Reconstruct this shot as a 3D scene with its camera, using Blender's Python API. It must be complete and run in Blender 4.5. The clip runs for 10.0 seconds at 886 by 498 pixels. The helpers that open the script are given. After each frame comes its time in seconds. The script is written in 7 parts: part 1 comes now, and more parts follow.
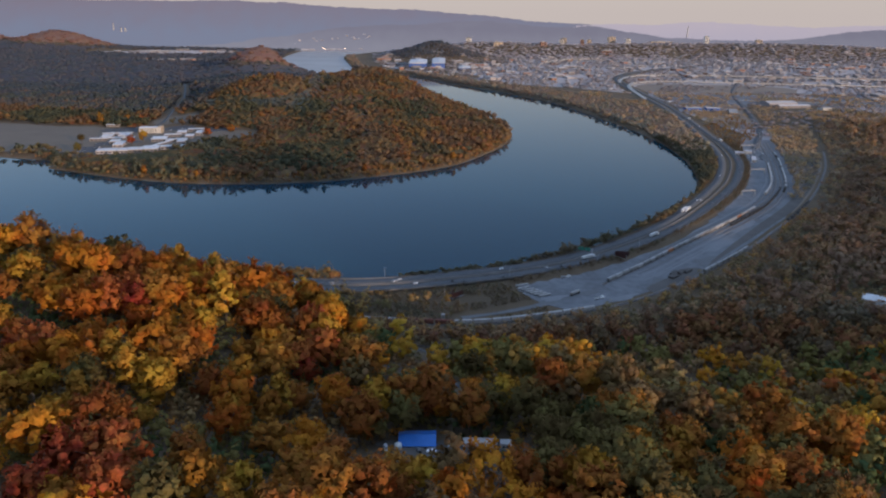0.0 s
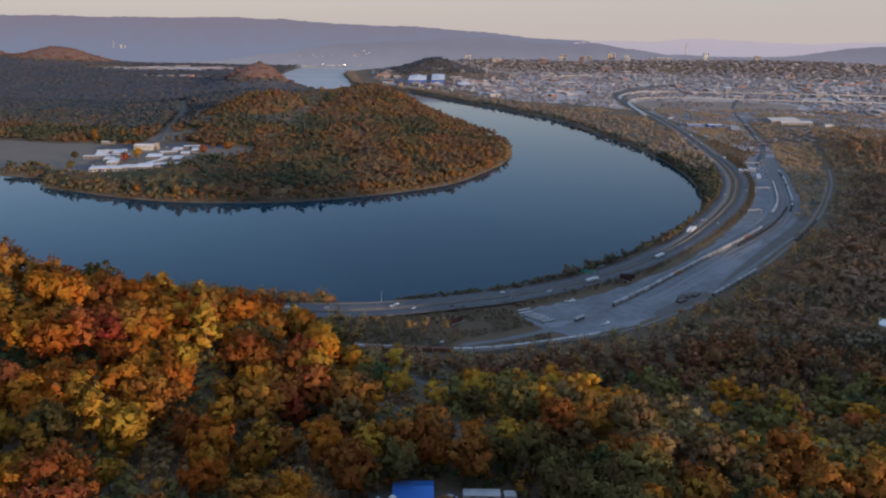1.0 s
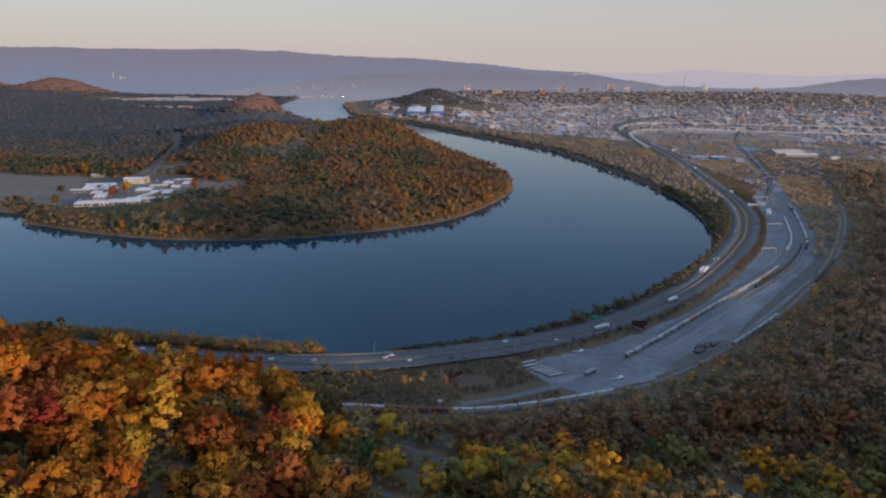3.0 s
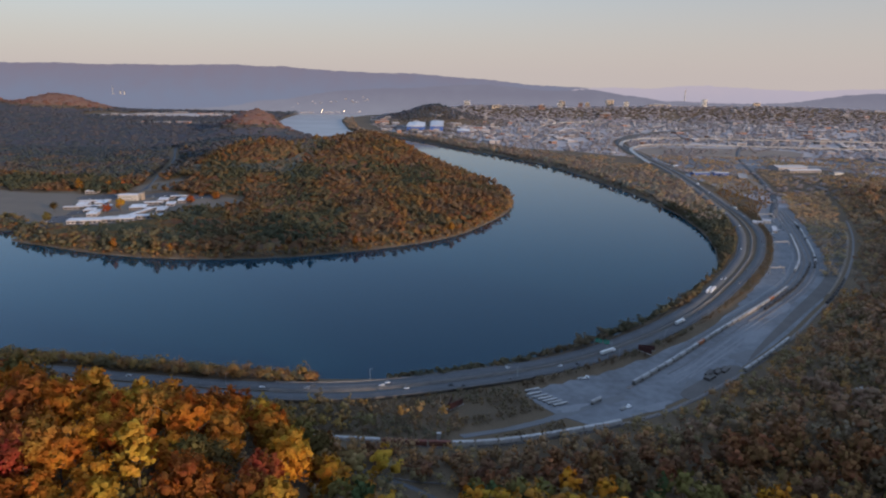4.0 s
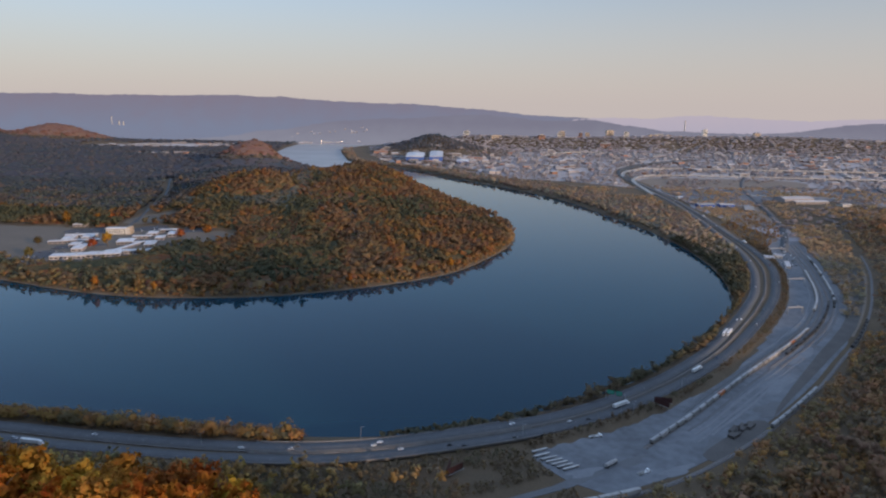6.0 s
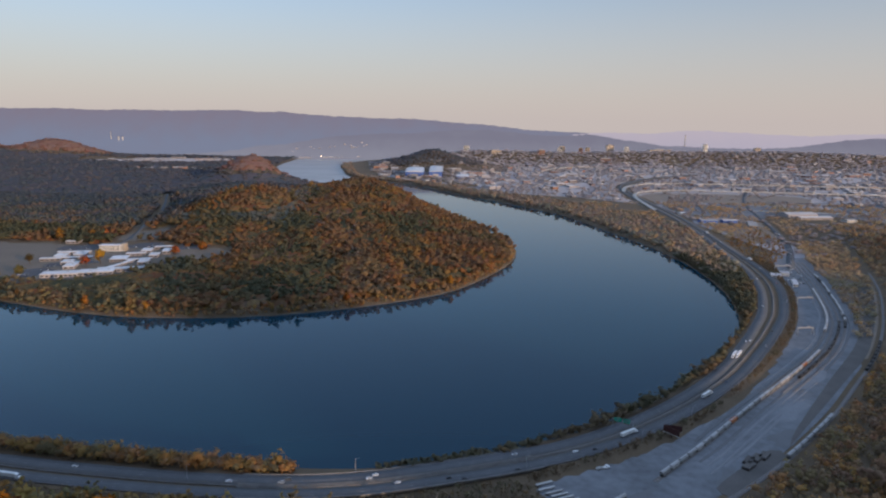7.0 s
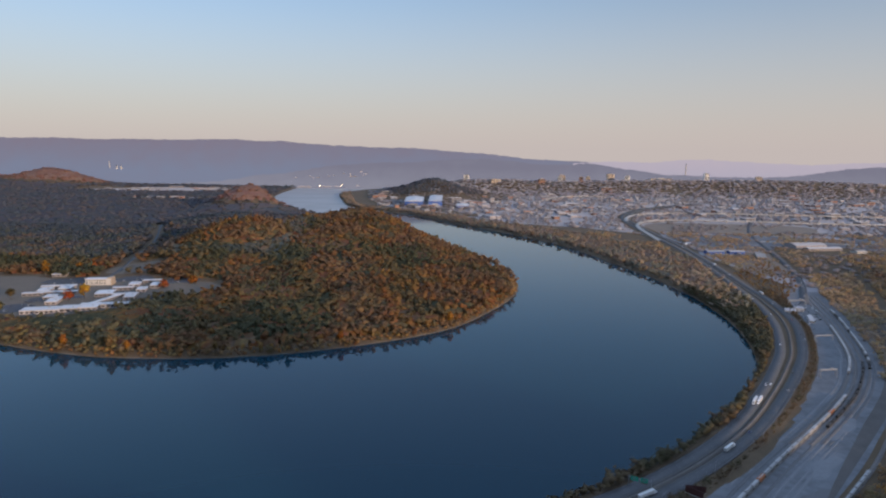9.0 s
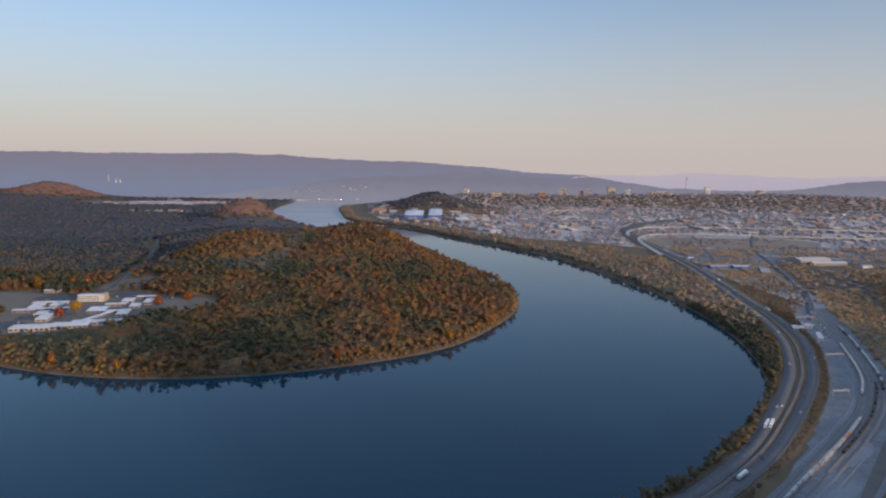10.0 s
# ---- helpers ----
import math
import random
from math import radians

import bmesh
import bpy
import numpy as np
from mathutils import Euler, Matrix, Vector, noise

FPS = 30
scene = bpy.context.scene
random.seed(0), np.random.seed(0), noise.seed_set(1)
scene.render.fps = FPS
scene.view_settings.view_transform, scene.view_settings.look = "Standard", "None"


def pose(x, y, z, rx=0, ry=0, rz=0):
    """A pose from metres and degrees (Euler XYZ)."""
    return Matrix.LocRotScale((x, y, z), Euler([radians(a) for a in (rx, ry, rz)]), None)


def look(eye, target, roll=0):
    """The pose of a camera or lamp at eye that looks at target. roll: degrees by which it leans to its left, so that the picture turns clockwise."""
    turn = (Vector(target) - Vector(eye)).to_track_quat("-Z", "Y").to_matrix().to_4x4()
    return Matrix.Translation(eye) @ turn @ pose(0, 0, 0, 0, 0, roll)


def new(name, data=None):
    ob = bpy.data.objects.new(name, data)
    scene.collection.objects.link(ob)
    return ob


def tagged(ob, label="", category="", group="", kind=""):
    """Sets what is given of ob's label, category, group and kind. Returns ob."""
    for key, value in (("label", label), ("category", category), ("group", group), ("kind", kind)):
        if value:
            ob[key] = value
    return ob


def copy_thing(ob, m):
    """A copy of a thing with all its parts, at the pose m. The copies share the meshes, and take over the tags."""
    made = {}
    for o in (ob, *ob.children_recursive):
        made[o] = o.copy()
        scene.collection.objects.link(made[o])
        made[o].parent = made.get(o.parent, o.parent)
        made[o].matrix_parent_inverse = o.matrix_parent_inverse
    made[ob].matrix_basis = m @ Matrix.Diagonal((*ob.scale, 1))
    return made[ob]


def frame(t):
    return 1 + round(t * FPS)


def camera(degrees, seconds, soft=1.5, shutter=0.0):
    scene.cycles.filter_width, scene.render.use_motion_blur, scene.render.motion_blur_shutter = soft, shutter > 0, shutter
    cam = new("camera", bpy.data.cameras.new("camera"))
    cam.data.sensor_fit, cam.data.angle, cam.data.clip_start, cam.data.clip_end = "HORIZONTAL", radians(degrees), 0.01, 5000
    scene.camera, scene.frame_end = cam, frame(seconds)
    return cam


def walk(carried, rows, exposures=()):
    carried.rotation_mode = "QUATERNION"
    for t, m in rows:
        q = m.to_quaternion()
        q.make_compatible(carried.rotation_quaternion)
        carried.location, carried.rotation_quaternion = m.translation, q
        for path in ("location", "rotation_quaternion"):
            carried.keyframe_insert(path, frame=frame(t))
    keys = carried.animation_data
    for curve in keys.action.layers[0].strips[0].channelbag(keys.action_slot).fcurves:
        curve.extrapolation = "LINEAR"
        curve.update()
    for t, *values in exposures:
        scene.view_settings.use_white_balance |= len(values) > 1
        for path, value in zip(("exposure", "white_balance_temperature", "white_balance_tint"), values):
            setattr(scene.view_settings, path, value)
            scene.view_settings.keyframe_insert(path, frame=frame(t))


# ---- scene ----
# camera path: seconds, place, pitch, roll, yaw
PATH = [
    (0, -0.00, -0.00, 270.00, -19.841, 0.798, -0.002),
    (0.5, 0.18, 12.97, 269.71, -19.187, 0.803, -0.014),
    (1, 0.38, 25.92, 269.48, -18.544, 0.808, -0.024),
    (1.5, 0.60, 38.82, 269.30, -17.908, 0.811, -0.031),
    (2, 0.84, 51.68, 269.17, -17.280, 0.813, -0.037),
    (2.5, 1.09, 64.49, 269.10, -16.656, 0.813, -0.041),
    (3, 1.35, 77.26, 269.07, -16.037, 0.812, -0.042),
    (3.5, 1.63, 89.97, 269.09, -15.419, 0.810, -0.043),
    (4, 1.91, 102.62, 269.15, -14.802, 0.807, -0.041),
    (4.5, 2.20, 115.22, 269.25, -14.185, 0.803, -0.039),
    (5, 2.49, 127.75, 269.39, -13.568, 0.798, -0.035),
    (5.5, 2.79, 140.21, 269.57, -12.950, 0.793, -0.030),
    (6, 3.08, 152.60, 269.78, -12.331, 0.786, -0.025),
    (6.5, 3.38, 164.92, 270.02, -11.712, 0.779, -0.018),
    (7, 3.67, 177.16, 270.29, -11.093, 0.771, -0.012),
    (7.5, 3.95, 189.31, 270.59, -10.477, 0.763, -0.005),
    (8, 4.23, 201.38, 270.90, -9.866, 0.754, 0.003),
    (8.5, 4.50, 213.35, 271.24, -9.262, 0.745, 0.010),
    (9, 4.76, 225.24, 271.60, -8.669, 0.735, 0.017),
    (9.5, 5.00, 237.02, 271.98, -8.090, 0.725, 0.024),
    (10, 5.23, 248.71, 272.37, -7.532, 0.715, 0.031),
]
cam = camera(67.5, 10.0, soft=2.2)
walk(cam, [(t, pose(x, y, z) @ pose(0, 0, 0, 0, 0, h) @ pose(0, 0, 0, 90 + p) @ pose(0, 0, 0, 0, 0, r)) for t, x, y, z, p, r, h in PATH], [(0, 1.0, 6000, 10), (10, 1.0, 6000, 10)])

# ---------------------------------------------------------------- light
SUN_AZ, SUN_EL = radians(137), radians(9.8)
world = bpy.data.worlds.new("sky")
scene.world = world
world.use_nodes = True
wn = world.node_tree
sky = wn.nodes.new("ShaderNodeTexSky")
sky.sky_type = "NISHITA"
sky.sun_disc = False
sky.sun_elevation, sky.sun_rotation = SUN_EL, SUN_AZ
sky.altitude, sky.air_density, sky.dust_density, sky.ozone_density = 300, 1.0, 0.8, 2.5
# morning haze warms the lowest few degrees of the sky
tc, sp = wn.nodes.new("ShaderNodeTexCoord"), wn.nodes.new("ShaderNodeSeparateXYZ")
wn.links.new(tc.outputs["Generated"], sp.inputs[0])
belt = wn.nodes.new("ShaderNodeMapRange")
belt.interpolation_type = "SMOOTHSTEP"
for key, value in (("From Min", -0.02), ("From Max", 0.29), ("To Min", 0.92), ("To Max", 0.17)):
    belt.inputs[key].default_value = value
wn.links.new(sp.outputs["Z"], belt.inputs["Value"])
haze = wn.nodes.new("ShaderNodeMix")
haze.data_type = "RGBA"
haze.inputs[7].default_value = (2.80, 2.33, 2.08, 1)
wn.links.new(belt.outputs[0], haze.inputs[0])
dim = wn.nodes.new("ShaderNodeVectorMath")
dim.operation = "SCALE"
dim.inputs["Scale"].default_value = 0.82
wn.links.new(sky.outputs[0], dim.inputs[0])
wn.links.new(dim.outputs[0], haze.inputs[6])
# brighter sky added overhead, out of view, to fill the shade with blue light
overhead_fill = wn.nodes.new("ShaderNodeMapRange")
overhead_fill.interpolation_type = "SMOOTHSTEP"
for key, value in (("From Min", 0.55), ("From Max", 0.9), ("To Min", 0.0), ("To Max", 0.85)):
    overhead_fill.inputs[key].default_value = value
wn.links.new(sp.outputs["Z"], overhead_fill.inputs["Value"])
high = wn.nodes.new("ShaderNodeMix")
high.data_type = "RGBA"
high.inputs[7].default_value = (4.0, 5.3, 7.5, 1)
wn.links.new(overhead_fill.outputs[0], high.inputs[0])
wn.links.new(haze.outputs[2], high.inputs[6])
wn.links.new(high.outputs[2], wn.nodes["Background"].inputs[0])
wn.nodes["Background"].inputs[1].default_value = 0.105
sun = new("sun", bpy.data.lights.new("sun", "SUN"))
sun.data.energy, sun.data.angle, sun.data.color = 2.3, radians(2.5), (1.0, 0.70, 0.46)
to_sun = Vector((math.sin(SUN_AZ) * math.cos(SUN_EL), math.cos(SUN_AZ) * math.cos(SUN_EL), math.sin(SUN_EL)))
sun.matrix_world = look(to_sun * 3000, (0, 0, 0))


# ---------------------------------------------------------------- materials
def material(name, rgb, rough=0.8, metal=0.0, vary=0.25, scale=0.15, fine=3.0, bump=0.0, spec=0.3, second=None, sheen=0.0, obj_random=0.0):
    """A surface with variation at two scales, in world metres."""
    m = bpy.data.materials.new(name)
    m.use_nodes = True
    n, l = m.node_tree.nodes, m.node_tree.links
    b = n["Principled BSDF"]
    geo = n.new("ShaderNodeNewGeometry")
    a = n.new("ShaderNodeTexNoise")
    a.inputs["Scale"].default_value, a.inputs["Detail"].default_value = scale, 4
    f = n.new("ShaderNodeTexNoise")
    f.inputs["Scale"].default_value, f.inputs["Detail"].default_value = fine, 3
    l.new(geo.outputs["Position"], a.inputs["Vector"])
    l.new(geo.outputs["Position"], f.inputs["Vector"])
    add = n.new("ShaderNodeMath")
    add.operation = "ADD"
    l.new(a.outputs["Fac"], add.inputs[0])
    l.new(f.outputs["Fac"], add.inputs[1])
    rng = n.new("ShaderNodeMapRange")
    rng.inputs["From Min"].default_value, rng.inputs["From Max"].default_value = 0.6, 1.4
    l.new(add.outputs[0], rng.inputs["Value"])
    mix = n.new("ShaderNodeMix")
    mix.data_type = "RGBA"
    lo = second if second else tuple(c * (1 - vary) for c in rgb)
    hi = rgb if second else tuple(min(1, c * (1 + vary)) for c in rgb)
    mix.inputs[6].default_value, mix.inputs[7].default_value = (*lo, 1), (*hi, 1)
    l.new(rng.outputs[0], mix.inputs[0])
    out = mix.outputs[2]
    if obj_random:
        info = n.new("ShaderNodeObjectInfo")
        hsv = n.new("ShaderNodeHueSaturation")
        r2 = n.new("ShaderNodeMapRange")
        r2.inputs["To Min"].default_value, r2.inputs["To Max"].default_value = 1 - obj_random, 1 + obj_random
        l.new(info.outputs["Random"], r2.inputs["Value"])
        l.new(r2.outputs[0], hsv.inputs["Value"])
        l.new(out, hsv.inputs["Color"])
        out = hsv.outputs[0]
    l.new(out, b.inputs["Base Color"])
    b.inputs["Roughness"].default_value, b.inputs["Metallic"].default_value = rough, metal
    b.inputs["Specular IOR Level"].default_value = spec
    if sheen:
        b.inputs["Sheen Weight"].default_value, b.inputs["Sheen Roughness"].default_value = sheen, 0.6
    if bump:
        bp = n.new("ShaderNodeBump")
        bp.inputs["Strength"].default_value, bp.inputs["Distance"].default_value = bump, 0.3
        l.new(f.outputs["Fac"], bp.inputs["Height"])
        l.new(bp.outputs[0], b.inputs["Normal"])
    return m


PALETTE = [(0.066, 0.082, 0.034), (0.150, 0.116, 0.042), (0.34, 0.172, 0.028), (0.41, 0.228, 0.038), (0.40, 0.150, 0.022),
           (0.31, 0.128, 0.030), (0.34, 0.092, 0.034), (0.180, 0.106, 0.050), (0.185, 0.150, 0.112), (0.25, 0.168, 0.080)]


def leaf_material(name="autumn_foliage", palette=PALETTE, grain=1.3, mottle=0.3, thin=0.4):
    """Autumn foliage: the tone of each tree picks its colour, noise breaks it up."""
    m = bpy.data.materials.new(name)
    m.use_nodes = True
    n, l = m.node_tree.nodes, m.node_tree.links
    n.remove(n["Principled BSDF"])
    at = n.new("ShaderNodeAttribute")
    at.attribute_name = "tone"
    ramp = n.new("ShaderNodeValToRGB")
    ramp.color_ramp.interpolation = "CONSTANT"
    while len(ramp.color_ramp.elements) < 10:
        ramp.color_ramp.elements.new(0.5)
    for i, c in enumerate(palette):
        ramp.color_ramp.elements[i].position = i / 10
        ramp.color_ramp.elements[i].color = (*c, 1)
    l.new(at.outputs["Fac"], ramp.inputs[0])
    geo = n.new("ShaderNodeNewGeometry")
    big, small = n.new("ShaderNodeTexNoise"), n.new("ShaderNodeTexNoise")
    big.inputs["Scale"].default_value, small.inputs["Scale"].default_value = 0.12, grain
    hsv = n.new("ShaderNodeHueSaturation")
    for tex, sock, lo, hi in ((big, "Hue", 0.485, 0.515), (small, "Value", 1 - mottle, 1 + mottle)):
        l.new(geo.outputs["Position"], tex.inputs["Vector"])
        r = n.new("ShaderNodeMapRange")
        r.inputs["From Min"].default_value, r.inputs["From Max"].default_value = 0.3, 0.7
        r.inputs["To Min"].default_value, r.inputs["To Max"].default_value = lo, hi
        l.new(tex.outputs["Fac"], r.inputs["Value"])
        l.new(r.outputs[0], hsv.inputs[sock])
    l.new(ramp.outputs[0], hsv.inputs["Color"])
    info = n.new("ShaderNodeObjectInfo")
    hs2 = n.new("ShaderNodeHueSaturation")
    for sock, lo, hi in (("Hue", 0.485, 0.515), ("Value", 0.75, 1.25)):
        r = n.new("ShaderNodeMapRange")
        r.inputs["To Min"].default_value, r.inputs["To Max"].default_value = lo, hi
        l.new(info.outputs["Random"], r.inputs["Value"])
        l.new(r.outputs[0], hs2.inputs[sock])
    l.new(hsv.outputs[0], hs2.inputs["Color"])
    d, t, mx = n.new("ShaderNodeBsdfDiffuse"), n.new("ShaderNodeBsdfTranslucent"), n.new("ShaderNodeMixShader")
    mx.inputs[0].default_value = thin
    l.new(hs2.outputs[0], d.inputs[0])
    l.new(hs2.outputs[0], t.inputs[0])
    l.new(d.outputs[0], mx.inputs[1])
    l.new(t.outputs[0], mx.inputs[2])
    l.new(mx.outputs[0], n["Material Output"].inputs[0])
    return m


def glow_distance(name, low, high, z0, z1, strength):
    """Far hills behind the valley: a backdrop with haze painted into its glow."""
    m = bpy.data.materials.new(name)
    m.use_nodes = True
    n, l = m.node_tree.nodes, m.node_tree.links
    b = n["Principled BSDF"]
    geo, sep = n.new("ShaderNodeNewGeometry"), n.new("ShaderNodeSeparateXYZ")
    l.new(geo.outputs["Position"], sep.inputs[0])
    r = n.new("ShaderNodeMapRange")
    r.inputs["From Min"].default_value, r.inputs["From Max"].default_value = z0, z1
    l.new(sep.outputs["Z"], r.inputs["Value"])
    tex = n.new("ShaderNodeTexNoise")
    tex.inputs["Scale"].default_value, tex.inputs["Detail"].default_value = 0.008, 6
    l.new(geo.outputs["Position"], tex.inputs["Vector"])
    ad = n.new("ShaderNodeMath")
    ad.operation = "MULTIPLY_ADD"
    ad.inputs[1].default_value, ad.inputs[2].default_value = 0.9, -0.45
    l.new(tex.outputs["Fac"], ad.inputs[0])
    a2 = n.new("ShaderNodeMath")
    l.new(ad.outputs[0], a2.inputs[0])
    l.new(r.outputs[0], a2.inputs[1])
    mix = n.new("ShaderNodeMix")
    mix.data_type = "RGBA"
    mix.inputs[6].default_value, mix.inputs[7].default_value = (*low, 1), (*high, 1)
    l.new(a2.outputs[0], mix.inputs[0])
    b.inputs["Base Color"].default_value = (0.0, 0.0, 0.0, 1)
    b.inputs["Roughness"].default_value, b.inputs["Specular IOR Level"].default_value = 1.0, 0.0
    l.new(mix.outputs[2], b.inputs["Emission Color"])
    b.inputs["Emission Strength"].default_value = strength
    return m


def water_material(name, calm):
    m = bpy.data.materials.new(name)
    m.use_nodes = True
    n, l = m.node_tree.nodes, m.node_tree.links
    b = n["Principled BSDF"]
    # when not calm: a pale base colour stands in for reflected sky
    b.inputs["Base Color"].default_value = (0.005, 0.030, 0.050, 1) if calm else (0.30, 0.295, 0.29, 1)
    b.inputs["Roughness"].default_value, b.inputs["IOR"].default_value = 0.07, 1.34 if calm else 1.33
    geo = n.new("ShaderNodeNewGeometry")
    hs = []
    for sc, st in ((0.02, 1.0), (0.25, 0.12)):
        tex = n.new("ShaderNodeTexNoise")
        tex.inputs["Scale"].default_value, tex.inputs["Detail"].default_value = sc, 3
        l.new(geo.outputs["Position"], tex.inputs["Vector"])
        mu = n.new("ShaderNodeMath")
        mu.operation = "MULTIPLY"
        mu.inputs[1].default_value = st
        l.new(tex.outputs["Fac"], mu.inputs[0])
        hs.append(mu)
    s = n.new("ShaderNodeMath")
    l.new(hs[0].outputs[0], s.inputs[0])
    l.new(hs[1].outputs[0], s.inputs[1])
    bp = n.new("ShaderNodeBump")
    bp.inputs["Strength"].default_value, bp.inputs["Distance"].default_value = 0.14, 0.1
    l.new(s.outputs[0], bp.inputs["Height"])
    l.new(bp.outputs[0], b.inputs["Normal"])
    patch = n.new("ShaderNodeTexNoise")
    patch.inputs["Scale"].default_value, patch.inputs["Detail"].default_value = 0.006, 3
    l.new(geo.outputs["Position"], patch.inputs["Vector"])
    r = n.new("ShaderNodeMapRange")
    r.inputs["From Min"].default_value, r.inputs["From Max"].default_value = 0.4, 0.65
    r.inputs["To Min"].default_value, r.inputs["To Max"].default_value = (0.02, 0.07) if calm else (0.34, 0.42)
    l.new(patch.outputs["Fac"], r.inputs["Value"])
    l.new(r.outputs[0], b.inputs["Roughness"])
    return m


LEAF = leaf_material(palette=[tuple(1.14 * c for c in col) for col in PALETTE])
# woods late in the season: thinner leaves; farther ones get haze painted in as grey
THIN = [(0.086, 0.094, 0.060), (0.130, 0.112, 0.062), (0.225, 0.146, 0.052), (0.245, 0.168, 0.062), (0.235, 0.130, 0.048),
        (0.200, 0.118, 0.054), (0.185, 0.090, 0.050), (0.172, 0.118, 0.068), (0.158, 0.126, 0.096), (0.215, 0.160, 0.086)]


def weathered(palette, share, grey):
    """The palette with a share of grey: twigs near by, painted haze farther off."""
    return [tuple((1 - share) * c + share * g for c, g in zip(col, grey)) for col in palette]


LEAF_THIN = leaf_material("thinning_foliage", weathered([(1.55 * a, 1.45 * b, 1.25 * c) for a, b, c in THIN], 0.12, (0.150, 0.155, 0.160)), 0.2, 0.2, 0.5)
LEAF_SCRUB = leaf_material("dry_scrub", weathered([tuple(1.2 * c for c in col) for col in THIN], 0.45, (0.125, 0.108, 0.082)), 0.3, 0.2, 0.5)
LEAF_VALLEY = leaf_material("valley_foliage", weathered([(1.75 * a, 1.5 * b, 1.3 * c) for a, b, c in THIN], 0.25, (0.180, 0.140, 0.108)), 0.3, 0.25)
# rear of the bend: blue-grey of the haze mixed into the leaf colour
LEAF_BACK = leaf_material("haze_tinted_foliage", weathered([tuple(1.35 * c for c in col) for col in THIN], 0.38, (0.140, 0.160, 0.195)), 0.15, 0.15, 0.5)
# bank trees: lightened and greyed, a haze lift within the colour
LEAF_LEVEE = leaf_material("haze_lifted_bank_foliage", weathered([(2.0 * a, 1.9 * b, 1.85 * c) for a, b, c in THIN], 0.4, (0.335, 0.325, 0.325)), 0.15, 0.15, 0.5)
# far woods: bluish haze painted into the foliage colour
LEAF_FAR = leaf_material("haze_blue_foliage", weathered(THIN, 0.7, (0.104, 0.124, 0.164)), 0.1, 0.12, 0.5)
# hill and town trees: crowns paled so that the colour carries the haze
LEAF_HILL = leaf_material("haze_pale_crowns", weathered(THIN, 0.8, (0.42, 0.40, 0.44)), 0.1, 0.1, 0.5)
LEAF_TOWN = leaf_material("haze_grey_crowns", weathered([tuple(1.3 * c for c in col) for col in THIN], 0.75, (0.370, 0.345, 0.372)), 0.1, 0.12, 0.5)
# far knobs: red tint of the low sun put into the crown colour
LEAF_KNOB = leaf_material("sun_reddened_crowns", weathered([tuple(1.4 * c for c in col) for col in THIN], 0.6, (0.330, 0.205, 0.190)), 0.1, 0.15, 0.5)
LEAF_ROSE = leaf_material("russet_foliage", weathered([(1.85 * a, 1.7 * b, 1.6 * c) for a, b, c in THIN], 0.4, (0.320, 0.240, 0.205)), 0.1, 0.15, 0.5)
WATER, PALE_REACH = water_material("river_water", True), water_material("sky_pale_water", False)
GROUND = material("leaf_litter_and_dry_grass", (0.130, 0.092, 0.056), 0.95, second=(0.068, 0.050, 0.032), scale=0.03, fine=0.6, bump=0.5)
FIELD = material("dry_field_grass", (0.152, 0.124, 0.098), 0.95, second=(0.106, 0.090, 0.073), scale=0.02, fine=0.5, bump=0.3)
SCRUBLAND = material("weedy_waste_ground", (0.225, 0.175, 0.135), 0.95, second=(0.145, 0.118, 0.096), scale=0.02, fine=0.15, bump=0.3)
LAWN = material("mown_lawn", (0.050, 0.048, 0.022), 0.95, second=(0.075, 0.055, 0.030), scale=0.05, fine=0.8, bump=0.3)
GRAVEL = material("grey_gravel", (0.178, 0.184, 0.198), 0.95, second=(0.092, 0.093, 0.098), scale=0.022, fine=0.14, bump=0.4)
DIRT = material("dark_cinders", (0.118, 0.106, 0.098), 0.95, second=(0.072, 0.066, 0.062), scale=0.05, fine=1.0, bump=0.4)
# town ground: a lilac haze lift put into colour and sheen
URBAN = material("town_ground", (0.250, 0.236, 0.250), 0.95, second=(0.195, 0.184, 0.195), scale=0.012, fine=0.06, sheen=0.1)
ASPHALT = material("worn_asphalt", (0.092, 0.094, 0.101), 0.85, second=(0.066, 0.068, 0.074), scale=0.06, fine=0.8, bump=0.15)
LOT = material("parking_asphalt", (0.075, 0.078, 0.088), 0.9, second=(0.05, 0.052, 0.06), scale=0.05, fine=0.5)
CONCRETE = material("pale_concrete", (0.38, 0.36, 0.33), 0.85, vary=0.25, scale=0.1, fine=1.0)
DARKCONC = material("stained_concrete", (0.155, 0.148, 0.142), 0.9, vary=0.3, scale=0.2, fine=1.0)
PAINT_W = material("white_road_paint", (0.20, 0.20, 0.20), 0.8, vary=0.15)
PAINT_Y = material("yellow_road_paint", (0.14, 0.112, 0.062), 0.8, vary=0.15)
ROCK = material("shore_riprap", (0.155, 0.136, 0.110), 0.95, vary=0.4, scale=0.2, fine=1.2, bump=0.6)
STEEL = material("rusty_rail_steel", (0.12, 0.085, 0.065), 0.6, 0.5, vary=0.3, scale=0.5)
SLEEPER = material("ballast_and_ties", (0.16, 0.15, 0.145), 0.95, vary=0.3, scale=0.6, fine=2.0)
BARK = material("grey_bark", (0.11, 0.09, 0.07), 0.95, vary=0.35, scale=0.5, fine=4.0)
GLASS = material("dark_window_glass", (0.03, 0.036, 0.044), 0.08, vary=0.1, spec=0.6)
RUBBER = material("black_rubber", (0.02, 0.02, 0.02), 0.8, vary=0.2)
CHROME = material("bare_aluminium", (0.55, 0.55, 0.55), 0.35, 0.9, vary=0.1)
